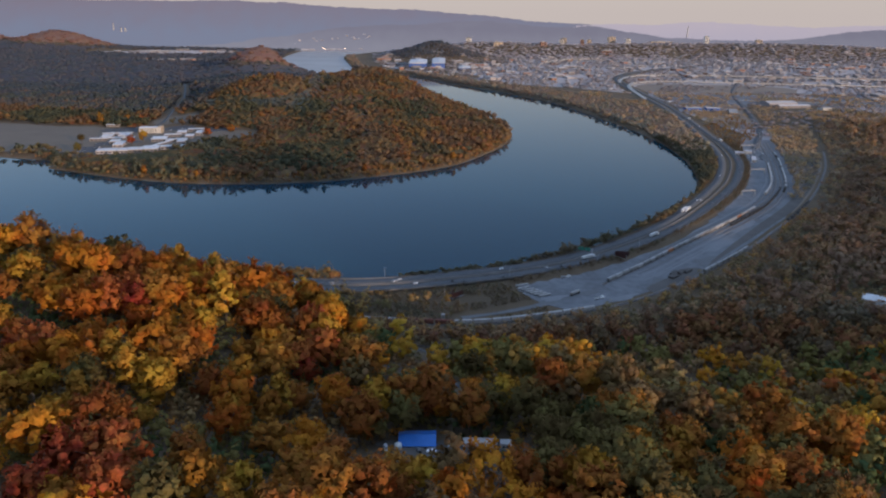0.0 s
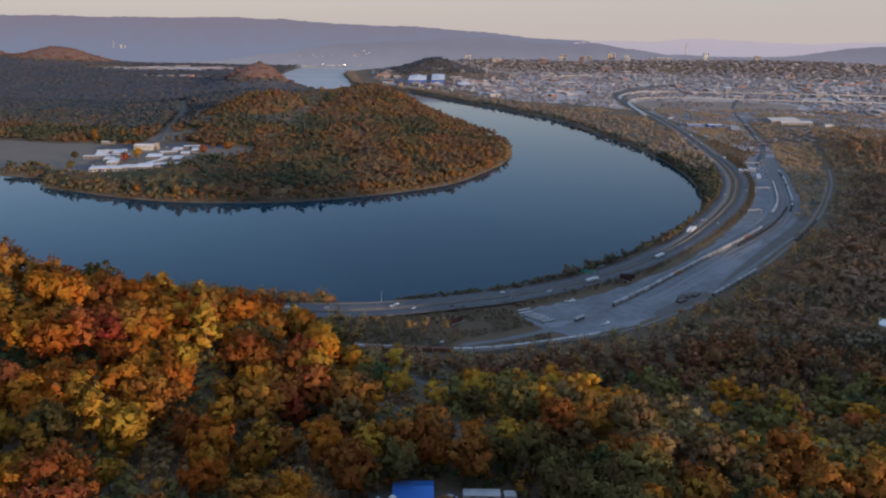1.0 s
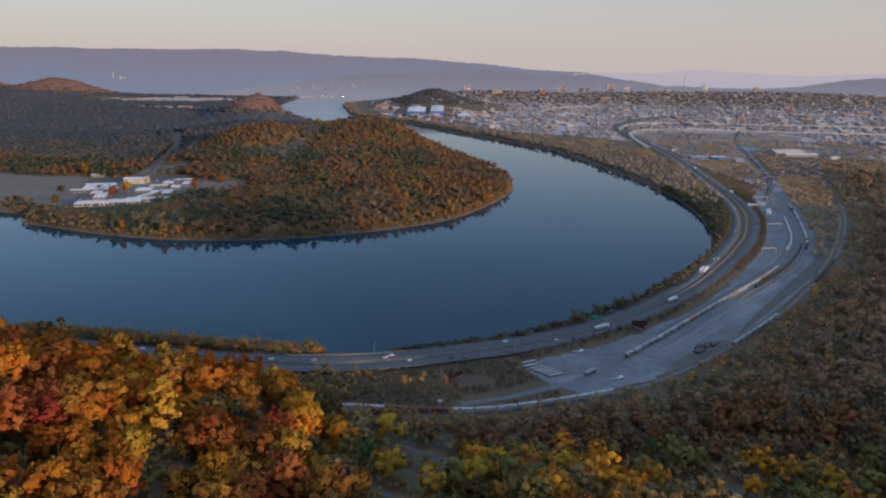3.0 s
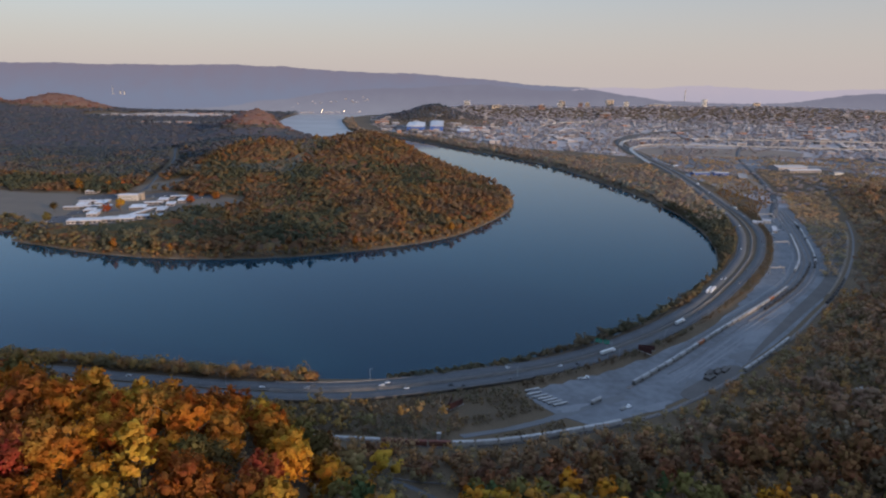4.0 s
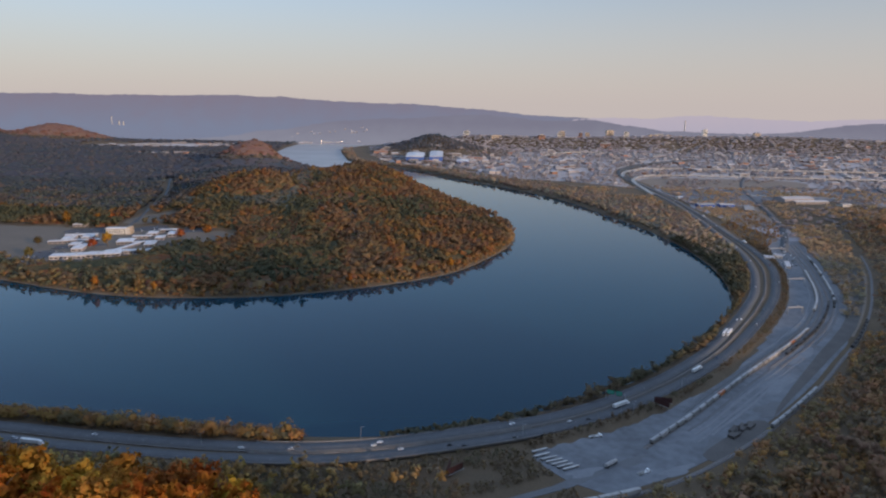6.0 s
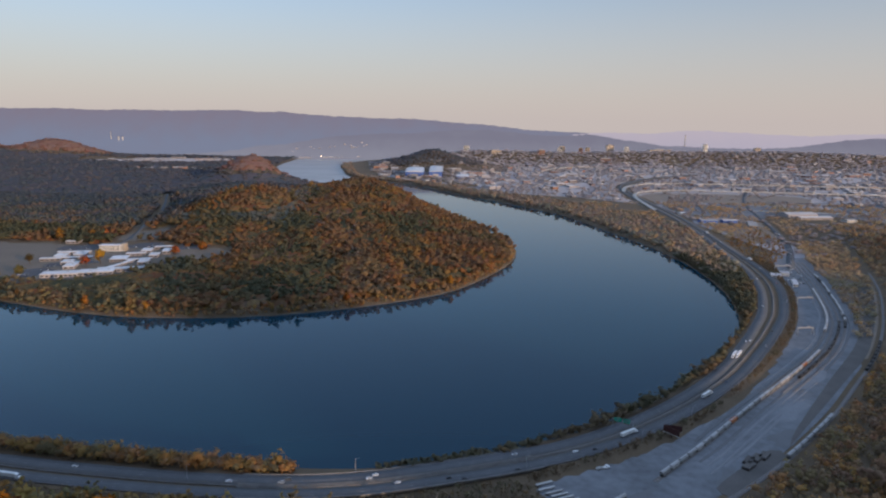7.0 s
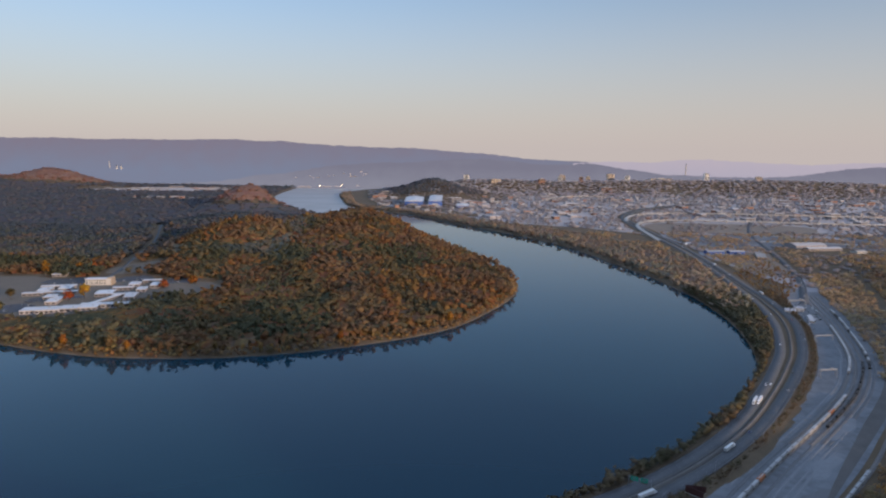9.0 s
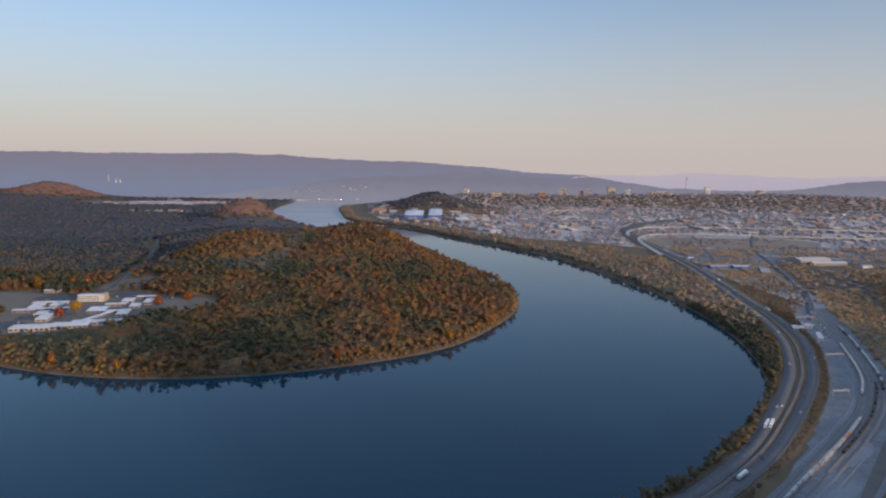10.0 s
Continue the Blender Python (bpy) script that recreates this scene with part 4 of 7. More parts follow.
for k in range(26):
    u = rngv.uniform(0, 1)
    x, y = 560 + 90 * u + rngv.uniform(-14, 14), 1190 + 190 * u + rngv.uniform(-14, 14)
    c_ = copy_thing(cars[rngv.choice((0, 0, 1, 2, 3))], pose(x, y, 5.24, 0, 0, -28 + rngv.choice((0, 90))))
    tagged(c_, "car parked in the rail yard lot", "car", "cars parked in the yard")

# ---------------------------------------------------------------- signs and poles
sg = tagged(new("overhead_sign"), "green overhead highway sign on a steel truss", "road sign")
n_ = int(np.argmin(np.hypot(ROAD[:, 0] - 172, ROAD[:, 1] - 715)))
ang = math.degrees(math.atan2(tt[n_, 1], tt[n_, 0]))
for s in (-17.5, 0.0):
    part("post", rod(bmesh.new(), (s, 0, 0), (s, 0, 8.6), 0.28, 0.2, 8), LAMPHEAD, sg)
bm = bmesh.new()
for z_ in (6.4, 7.6):
    rod(bm, (-17.5, 0, z_), (0, 0, z_), 0.12, sides=6)
for k in range(11):
    rod(bm, (-17.5 + 1.6 * k, 0, 6.4 + 1.2 * (k % 2)), (-17.5 + 1.6 * (k + 1), 0, 6.4 + 1.2 * ((k + 1) % 2)), 0.06, sides=5)
part("truss", bm, LAMPHEAD, sg)
for s, w in ((-13.0, 6.2), (-5.5, 5.5)):
    p_ = part("sign_panel", box(bmesh.new(), s, -0.35, 5.0, w, 0.12, 3.8, 0.03), SIGN_G, sg)
    for z_, ww in ((7.6, 0.6), (6.7, 0.75), (5.8, 0.5)):
        part("legend_bar", box(bmesh.new(), s, -0.43, z_, w * ww, 0.03, 0.45), PAINT_W, p_)
part("exit_panel", box(bmesh.new(), -5.5, -0.36, 4.2, 5.5, 0.12, 0.75, 0.03), PAINT_Y, sg, "yellow lower strip")
sg.matrix_basis = pose(ROAD[n_, 0], ROAD[n_, 1], 7.6, 0, 0, (ang - 90) * 0.5) @ pose(1.0, 0, 0)

bb = tagged(new("billboard"), "dark red two-sided billboard on a steel post", "billboard")
for s, tn in ((-1, -18), (1, 18)):
    b_ = part("face", box(bmesh.new(), 0, s * 2.9, 6.0, 15.0, 0.35, 5.0, 0.05, tn), BILL, bb)
    part("catwalk", box(bmesh.new(), 0, s * 3.5, 5.6, 15.0, 0.8, 0.15, 0.0, tn), LAMPHEAD, b_)
part("post", rod(bmesh.new(), (0, 0, 0), (0, 0, 6.2), 0.6, 0.55, 12), STEEL, bb)
part("frame", box(bmesh.new(), 0, 0, 6.0, 13.0, 2.4, 0.4), STEEL, bb)
bb.matrix_basis = pose(201, 702, 5.0, 0, 0, -32)


def pole(x, y, h, label, arm=True, base=None, mat=WOODPOLE, lamp=False):
    t = tagged(new("street_lamp" if lamp else "utility_pole"), label, "lamp post" if lamp else "utility pole", "poles")
    part("shaft", rod(bmesh.new(), (0, 0, -0.5), (0, 0, h), 0.17, 0.11, 8), mat, t)
    if lamp:
        part("arm", rod(bmesh.new(), (0, 0, h - 0.2), (1.8, 0, h + 0.1), 0.06, sides=5), mat, t)
        part("lamp_head", box(bmesh.new(), 2.0, 0, h, 0.9, 0.35, 0.16, 0.03), LAMPHEAD, t)
    elif arm:
        part("crossarm", box(bmesh.new(), 0, 0, h - 0.8, 2.4, 0.12, 0.14), mat, t)
        for s in (-1.0, 0, 1.0):
            part("insulator", rod(bmesh.new(), (s, 0, h - 0.66), (s, 0, h - 0.42), 0.06, sides=6), CONCRETE, t)
    t.matrix_basis = pose(x, y, float(height(x, y)) if base is None else base)


pole(-33, 395, 11, "tall grey lamp post beside a curving side road", lamp=True, mat=LAMPHEAD)
pole(-37, 398, 8, "wooden utility pole beside the side road")
pole(2, 587, 16, "pale tall pole on the low ground by the tracks", arm=False, mat=CONCRETE)
for x, y in ((-183, 625), (-60, 636), (70, 645), (161, 690), (172, 690), (232, 740), (300, 800)):
    pole(x, y, 11, "grey highway light pole", lamp=True, base=7.4 if not VIADUCT[0] < x < VIADUCT[1] else 8.0, mat=LAMPHEAD)
box_t = tagged(new("signal_box"), "small pale signal box beside the railway", "cabinet")
part("body", box(bmesh.new(), 0, 0, 0, 3.0, 2.2, 5.4, 0.1), CAR_GREY, box_t)
part("roof", box(bmesh.new(), 0, 0, 5.4, 3.3, 2.5, 0.2), ROOF_G, box_t)
box_t.matrix_basis = pose(1, 545, 5.1)
bb2 = copy_thing(bb, pose(12, 592, 2.0, 0, 0, 60))
tagged(bb2, "dark billboard seen edge-on above the low ground", "billboard")

# ---------------------------------------------------------------- trees
ICO = {}


def ico(sub):
    if sub not in ICO:
        bm = bmesh.new()
        bmesh.ops.create_icosphere(bm, subdivisions=abs(sub), radius=1.0)
        if sub < 0:
            bmesh.ops.delete(bm, geom=[f for f in bm.faces if f.calc_center_median().z < -0.35], context="FACES")
            bm.verts.index_update()
        bm.verts.ensure_lookup_table()
        ICO[sub] = (np.array([v.co[:] for v in bm.verts]), np.array([[v.index for v in f.verts] for f in bm.faces]))
        bm.free()
    return ICO[sub]


def crown(rng, width, tall, base, lobes, leaves, leaf, sub=1, solid=True, pointed=0.0, core=0.8):
    """A crown of uneven clumps with many small leaf sprays over them, above a bare stem of base metres.
    Places, triangles and soft outward normals."""
    V, F, n = [], [], 0
    sv, sf = ico(sub)
    cs, rs_ = [], []
    for k in range(lobes):
        u = (k + 0.5) / lobes
        a = k * 2.399 + rng.rand() * 0.8
        zz = 1 - 1.75 * u
        rad = math.sqrt(max(0.05, 1 - zz * zz)) * (0.60 + 0.10 * rng.randn())
        rad *= 1 - pointed * max(0, zz)
        c = np.array([math.cos(a) * rad * width / 2, math.sin(a) * rad * width / 2, base + tall * (0.5 + 0.36 * zz + 0.06 * rng.randn())])
        r = width * (0.17 + 0.11 * rng.rand()) * (1 - 0.35 * pointed * max(0, zz)) * (14 / (lobes + 6)) ** 0.33
        cs.append(c)
        rs_.append(r)
    cs.append(np.array([0, 0, base + tall * 0.48]))
    rs_.append(width * (0.34 if lobes else 0.47))
    for c, r in zip(cs, rs_) if solid else ():
        if lobes:
            lump = np.clip(1 + 0.25 * rng.randn(len(sv)), 0.55, 1.5)
        else:
            off = Vector(rng.rand(3) * 40)
            lump = np.array([1 + 0.42 * noise.noise(Vector(q) * 1.7 + off) + 0.25 * noise.noise(Vector(q) * 4 + off) for q in sv])
        v = sv * lump[:, None] * np.array([r, r, r * (0.85 if lobes else tall / width)]) * core + c
        V.append(v)
        F.append(sf + n)
        n += len(v)
    if leaves:
        cs, rs_ = np.array(cs), np.array(rs_)
        if lobes:
            # sprays gather in twig ends over each clump, with gaps between them
            ends = max(12, leaves // 14)
            own = rng.randint(0, len(cs), ends)
            d = rng.randn(ends, 3)
            d[:, 2] += 0.35
            d /= np.linalg.norm(d, axis=1)[:, None]
            tip = cs[own] + d * (rs_[own] * rng.uniform(0.72, 1.12, ends))[:, None]
            pick = rng.randint(0, ends, leaves)
            c = tip[pick] + rng.randn(leaves, 3) * (rs_[own][pick] * 0.17)[:, None]
            d = d[pick] + 0.5 * rng.randn(leaves, 3)
        else:
            pick = rng.randint(0, len(cs), leaves)
            d = rng.randn(leaves, 3)
            d[:, 2] += 0.25
            d /= np.linalg.norm(d, axis=1)[:, None]
            c = cs[pick] + d * (rs_[pick] * rng.uniform(0.78, 1.1, leaves))[:, None]
        d /= np.linalg.norm(d, axis=1)[:, None]
        t1 = np.cross(d, rng.randn(leaves, 3))
        t1 /= np.linalg.norm(t1, axis=1)[:, None]
        t2 = np.cross(d, t1) + d * rng.uniform(-0.7, 0.7, leaves)[:, None]
        s = leaf * (0.6 + 0.8 * rng.rand(leaves))[:, None]
        # each spray: a kite of two triangles
        quad = np.stack([c - t1 * s, c - t2 * s * 0.55 + t1 * s * 0.1, c + t1 * s, c + t2 * s * 0.55], 1)
        V.append(quad.reshape(-1, 3))
        b = n + 4 * np.arange(leaves)
        F.append(np.c_[b, b + 1, b + 2])
        F.append(np.c_[b, b + 2, b + 3])
    V = np.vstack(V)
    # leaves face outward from the crown as a whole, a little also from their own clump
    N = (V - np.array([0, 0, base + tall * 0.38])) / np.array([width, width, tall])
    N /= np.linalg.norm(N, axis=1)[:, None] + 1e-6
    if lobes:
        near = np.argmin(np.linalg.norm(V[:, None] - np.array(cs)[None, :-1], axis=2), axis=1)
        own = V - np.array(cs)[near]
        N = N + 0.6 * own / (np.linalg.norm(own, axis=1)[:, None] + 1e-6)
    N += 0.22 * rng.randn(len(V), 3)
    N /= np.linalg.norm(N, axis=1)[:, None] + 1e-6
    return V, np.vstack(F), N


def limbs(rng, height_, width, bare=False):
    """A tapered trunk with limbs."""
    bm = bmesh.new()
    top = height_ * (0.8 if bare else 0.62)
    lean = Vector((rng.randn() * 0.4, rng.randn() * 0.4, 0))
    rod(bm, (0, 0, -1.0), lean * 0.5 + Vector((0, 0, top * 0.5)), 0.34, 0.24, 6)
    rod(bm, lean * 0.5 + Vector((0, 0, top * 0.5)), lean + Vector((0, 0, top)), 0.24, 0.09, 5)
    for k in range(14 if bare else 6):
        a, z0 = k * 2.4 + rng.rand(), top * (0.4 + 0.5 * rng.rand())
        ln = width * (0.3 + 0.2 * rng.rand())
        s = lean * (z0 / top) + Vector((0, 0, z0))
        e = s + Vector((math.cos(a) * ln, math.sin(a) * ln, ln * (0.7 + 0.5 * rng.rand())))
        rod(bm, s, e, 0.11, 0.03, 4)
        if bare:
            for q_ in range(3):
                p_ = s.lerp(e, 0.4 + 0.2 * q_)
                rod(bm, p_, p_ + Vector((rng.randn() * 1.1, rng.randn() * 1.1, 1.6)), 0.05, 0.015, 3)
    return bm


def tree_proto(name, seed, tone, width, tall, base, leaves, label, pointed=0.0, lobes=17):
    rng = np.random.RandomState(seed)
    t = tagged(new(name), label, "tree", "trees of the near slope")
    v, f, nr = crown(rng, width, tall, base, lobes, int(leaves * 1.28), 0.46, -1, pointed=pointed, core=0.45)
    part("crown", raw("crown", v, f, LEAF, np.full(len(v), tone / 10 + 0.05), True, nr), LEAF, t)
    part("trunk", limbs(rng, base + tall, width), BARK, t)
    return t


def bare_proto(seed):
    rng = np.random.RandomState(seed)
    t = tagged(new("bare_tree"), "leafless grey tree with thin forked branches", "tree", "trees of the near slope")
    part("trunk", limbs(rng, 14, 9, True), BARK, t)
    v, f, nr = crown(rng, 11, 11, 4, 8, 160, 0.5, solid=False)
    part("crown", raw("crown", v, f, LEAF, np.full(len(v), 0.85), True, nr), LEAF, t)
    return t


protos = {}
for k, (nm, seed, tone, w, h, b, lv, lab, pt) in enumerate((
        ("maple_tree", 1, 4, 12, 10, 4.0, 1460, "bright orange maple in full autumn leaf", 0), ("hickory_tree", 2, 2, 11, 11, 4, 1404, "golden hickory with a rounded crown", 0),
        ("poplar_tree", 3, 3, 9, 13, 4, 1291, "tall yellow poplar with a narrow crown", 0.4), ("red_maple_tree", 4, 6, 13, 10, 3.5, 1572, "deep red maple with a broad crown", 0),
        ("oak_tree", 5, 5, 13, 11, 4, 1572, "rust-coloured oak with a broad crown", 0), ("green_oak_tree", 6, 1, 12, 10, 4, 1460, "olive green oak turning brown", 0),
        ("brown_oak_tree", 7, 7, 11, 10, 4, 1291, "dull brown oak with thinning leaves", 0), ("cedar_tree", 8, 0, 8, 12, 2, 1179, "dark green cedar with a pointed crown", 0.7),
        ("ash_tree", 9, 9, 10, 10, 4, 950, "pale tan ash with thin foliage", 0), ("thin_tree", 10, 8, 9, 10, 4, 700, "grey-brown tree nearly bare of leaves", 0))):
    protos[tone] = tree_proto(nm, seed, tone, w, h, b, lv, lab, pt)
protos["bare"] = bare_proto(11)

# low-detail trees for woods that nobody could count
def wood_protos(seed, lobes, leaves, leaf, sub, count=5, core=0.8):
    rng = np.random.RandomState(seed)
    return [crown(rng, 10 + 2 * rng.rand(), 9 + 3 * rng.rand(), 2.5, lobes, leaves, leaf, sub, pointed=rng.choice([0, 0, 0.5]), core=core) for _ in range(count)]


MID, LOW, FAR = wood_protos(21, 9, 260, 0.58, -1, 7, 0.5), wood_protos(22, 2, 26, 1.4, -1, 10, 0.7), wood_protos(23, 0, 9, 2.2, -1, 6, 0.8)
BUSH, UNDER = wood_protos(24, 0, 18, 1.3, -1, 6), wood_protos(25, 0, 22, 1.3, -1, 8, 0.5)
FULL = wood_protos(26, 4, 62, 0.98, -1, 8, 0.5)


def wood(name, places, tones, sizes, kinds, label, seed=0, mat=LEAF, tall=1.0):
    """Many trees joined into one: places in plan, the tone of each, and its size."""
    rng = np.random.RandomState(seed)
    z = height(places[:, 0], places[:, 1])
    V, F, T, N, n = [], [], [], [], 0
    pick = rng.randint(0, len(kinds), len(places))
    for k, (v, f, nr) in enumerate(kinds):
        w = np.flatnonzero(pick == k)
        if not len(w):
            continue
        a = rng.rand(len(w)) * 6.283
        s = sizes[w]
        ca, sa = np.cos(a)[:, None] * s[:, None], np.sin(a)[:, None] * s[:, None]
        sx = (0.85 + 0.3 * rng.rand(len(w)))[:, None]
        vx = places[w, 0][:, None] + (ca * v[:, 0] - sa * v[:, 1]) * sx
        vy = places[w, 1][:, None] + (sa * v[:, 0] + ca * v[:, 1])
        vz = z[w][:, None] + v[:, 2][None] * s[:, None] * (tall * (0.85 + 0.35 * rng.rand(len(w))))[:, None] - 0.8
        V.append(np.stack([vx, vy, vz], -1).reshape(-1, 3))
        cr, sr = np.cos(a)[:, None], np.sin(a)[:, None]
        N.append(np.stack([cr * nr[:, 0] - sr * nr[:, 1], sr * nr[:, 0] + cr * nr[:, 1], np.broadcast_to(nr[:, 2], (len(w), len(v)))], -1).reshape(-1, 3))
        F.append((f[None] + n + len(v) * np.arange(len(w))[:, None, None]).reshape(-1, 3))
        T.append(np.repeat(tones[w] / 10 + 0.05, len(v)))
        n += len(w) * len(v)
    ob = new(name, raw(name, np.vstack(V), np.vstack(F), mat, np.concatenate(T), True, np.vstack(N)))
    return tagged(ob, label, "trees", kind="stuff")


def canopy(name, x0, x1, y0, y1, step, grown, lift, weights, mat, label, seed):
    """The closed layer of lower crowns under the tallest trees: an uneven sheet that comes down to the ground at the wood's edge."""
    rng = np.random.RandomState(seed)
    xx, yy = np.meshgrid(np.arange(x0, x1, step), np.arange(y0, y1, step))
    ny_, nx_ = xx.shape
    q = np.c_[xx.ravel(), yy.ravel()] + rng.uniform(-0.3, 0.3, (xx.size, 2)) * step
    ok = grown(q).reshape(ny_, nx_)
    deep = ok.copy()
    deep[1:] &= ok[:-1]
    deep[:-1] &= ok[1:]
    deep[:, 1:] &= ok[:, :-1]
    deep[:, :-1] &= ok[:, 1:]
    z = height(q[:, 0], q[:, 1]) + np.where(deep.ravel(), lift * rng.uniform(0.86, 1.12, len(q)), -0.5)
    i_, j_ = np.meshgrid(np.arange(nx_ - 1), np.arange(ny_ - 1))
    whole = ok[:-1, :-1] & ok[1:, :-1] & ok[:-1, 1:] & ok[1:, 1:]
    b = (j_ * nx_ + i_)[whole]
    used, inv = np.unique(np.c_[b, b + 1, b + nx_ + 1, b + nx_], return_inverse=True)
    q, z = q[used], z[used]
    ob = new(name, raw(name, np.c_[q, z], inv.reshape(-1, 4), mat, tones_for(q, rng, weights, 70, 0.25) / 10 + 0.05, True))
    return tagged(ob, label, "trees", kind="stuff")


def scatter(x0, x1, y0, y1, step, seed):
    rng = np.random.RandomState(seed)
    xx, yy = np.meshgrid(np.arange(x0, x1, step), np.arange(y0, y1, step))
    p = np.c_[xx.ravel(), yy.ravel()] + rng.uniform(-0.46, 0.46, (xx.size, 2)) * step
    return p, rng


def tones_for(p, rng, weights, cluster=70.0, loose=0.38):
    """Tones by chance, alike in patches."""
    w = np.array(weights, float)
    cum = np.cumsum(w / w.sum())
    ph = np.array([noise.noise(Vector((x / cluster, y / cluster, 3.7))) for x, y in p])
    u = np.clip(0.5 + 0.9 * ph, 0, 1) * (1 - loose) + rng.rand(len(p)) * loose
    order = np.argsort(np.argsort(u)) / max(1, len(u))
    return np.searchsorted(cum, order).clip(0, len(w) - 1).astype(float)


def ellipse(p, cx, cy, rx, ry):
    return ((p[:, 0] - cx) / rx) ** 2 + ((p[:, 1] - cy) / ry) ** 2 < 1


LANE = spline([(-110, 428), (-75, 402), (-37, 372), (-21, 355), (-8, 340), (5, 328), (35, 318), (70, 326)], 6)
DRIVE = spline([(-75, 480), (-45, 481), (-22, 478), (-10, 471), (2, 460), (9, 448), (13, 434), (14, 415)], 4)
EAST_LANE = spline([(134, 440), (154, 446), (182, 444), (204, 434)], 6)

# near slope: the nearest as trees of their own, the rest joined
p, rng = scatter(-470, 1300, 140, 1750, 14.4, 31)
dr, side = distance(p[:, 0], p[:, 1], RAIL)
keep = (side > 0) & (dr > np.where(np.abs(p[:, 0] - 40) < 150, 14, 9)) & (p[:, 1] < 560 + np.clip(p[:, 0], 0, 900) * 1.2)
keep &= ~((p[:, 0] > 640) & (p[:, 1] < 350)) & (p[:, 0] < 700 + p[:, 1] * 0.4) & ((p[:, 1] < 1150) | (rng.rand(len(p)) < 0.55))
keep &= (np.abs(p[:, 0]) < 40 + 0.70 * p[:, 1]) & (rng.rand(len(p)) < np.where(p[:, 0] + 0.15 * (p[:, 1] - 300) < -45, 0.66, 0.92))
keep &= ~ellipse(p, 2, 236, 46, 38) & ~ellipse(p, 24, 262, 24, 12) & ~ellipse(p, -8, 408, 20, 44) & ~ellipse(p, -15, 326, 19, 36) & ~ellipse(p, -2, 462, 24, 15) & ~ellipse(p, 164, 430, 26, 15) & ~ellipse(p, 110, 376, 14, 18) & ~ellipse(p, 418, 585, 34, 26) & ~ellipse(p, 368, 628, 14, 12)
keep &= (distance(p[:, 0], p[:, 1], LANE)[0] > 6) & (distance(p[:, 0], p[:, 1], DRIVE)[0] > 5) & (distance(p[:, 0], p[:, 1], EAST_LANE)[0] > 5)
p = p[keep]
left = p[:, 0] + 0.15 * (p[:, 1] - 300) < -45
tn = np.where(left, tones_for(p, rng, [0, 6, 24, 8, 38, 19, 5, 0, 0, 0], 45), tones_for(p, rng, [6, 28, 9, 0, 13, 22, 1, 22, 0, 4], 50))
# trees that stand out by their colour
for ax, ay, at_ in ((-133, 222, 6), (-150, 258, 3), (-85, 262, 4), (-88, 372, 6), (-165, 310, 4), (-146, 342, 4), (-205, 310, 1), (-235, 445, 1), (-274, 469, 6), (-120, 300, 2), (-110, 375, 1),
                    (131, 426, 5), (193, 300, 9), (50, 228, 2), (48, 410, 2), (14, 378, 2), (227, 372, 2), (-72, 360, 3), (-34, 478, 2), (20, 330, 1), (-55, 262, 2), (25, 250, 5)):
    tn[np.hypot(p[:, 0] - ax, p[:, 1] - ay) < 11] = at_
sz = np.where(left, rng.uniform(1.35, 2.3, len(p)), rng.uniform(1.15, 2.0, len(p)))
sz *= np.interp(distance(p[:, 0], p[:, 1], RAIL)[0], [0, 14, 30, 75], [0.4, 0.42, 0.6, 1.0])
sz *= np.where(left & (p[:, 1] < 340), 0.84, 1.0)
# trees that stand apart, with thin brown growth in the hollow between them
STAND = np.array([(-121, 180, 6, 1.7), (-109, 183, 6, 1.8), (-102, 165, 6, 1.6), (-119, 157, 6, 1.4), (-140, 221, 3, 1.6), (-138, 257, 3, 1.7), (-166, 238, 2, 1.5), (-120, 227, 2, 1.0), (-99, 290, 2, 1.6),
                  (-77, 255, 2, 1.5), (-88, 233, 4, 1.5), (-78, 177, 2, 1.6), (-66, 183, 2, 1.5), (-125, 302, 4, 1.7), (-161, 256, 4, 1.5), (-165, 219, 2, 1.5), (-34, 469, 3, 2.1), (-72, 470, 1, 1.5)])
crowd = np.min(np.hypot(p[:, None, 0] - STAND[None, :, 0], p[:, None, 1] - STAND[None, :, 1]), axis=1) < 13
crowd |= ellipse(p, -110, 234, 14, 22)
p, tn, sz = np.vstack([p[~crowd], STAND[:, :2]]), np.r_[tn[~crowd], STAND[:, 2]], np.r_[sz[~crowd], STAND[:, 3]]
left = p[:, 0] + 0.15 * (p[:, 1] - 300) < -45
rank = p[:, 1] + 0.35 * np.abs(p[:, 0]) + np.where(left, -120, 60)
vis = (p[:, 1] > 150) & (np.abs(p[:, 0]) < 0.72 * p[:, 1] + 12)
order = np.argsort(np.where(vis, rank, 1e6))[:290]
own = np.zeros(len(p), bool)
own[order] = True
zz_ = height(p[:, 0], p[:, 1])
made = set()
for n in np.flatnonzero(own):
    key = "bare" if rng.rand() < 0.025 and not left[n] else int(tn[n])
    s = sz[n] * 1.0
    m_ = pose(p[n, 0], p[n, 1], zz_[n], 0, 0, rng.uniform(0, 360))
    ob = protos[key]
    if key in made:
        ob = copy_thing(ob, m_)
    else:
        ob.matrix_basis = m_
        made.add(key)
    ob.scale = (s, s, s * rng.uniform(0.9, 1.12))
w = ~own
w1 = w & (p[:, 1] < 470)
w2 = w & ~w1
wood("slope_woods", p[w1], tn[w1], sz[w1], MID, "mixed autumn woods of orange, olive and brown trees on the slope", 5)
extra = rng.uniform(-6, 6, (w2.sum(), 2))
pv = np.vstack([p[w2], p[w2] + extra])
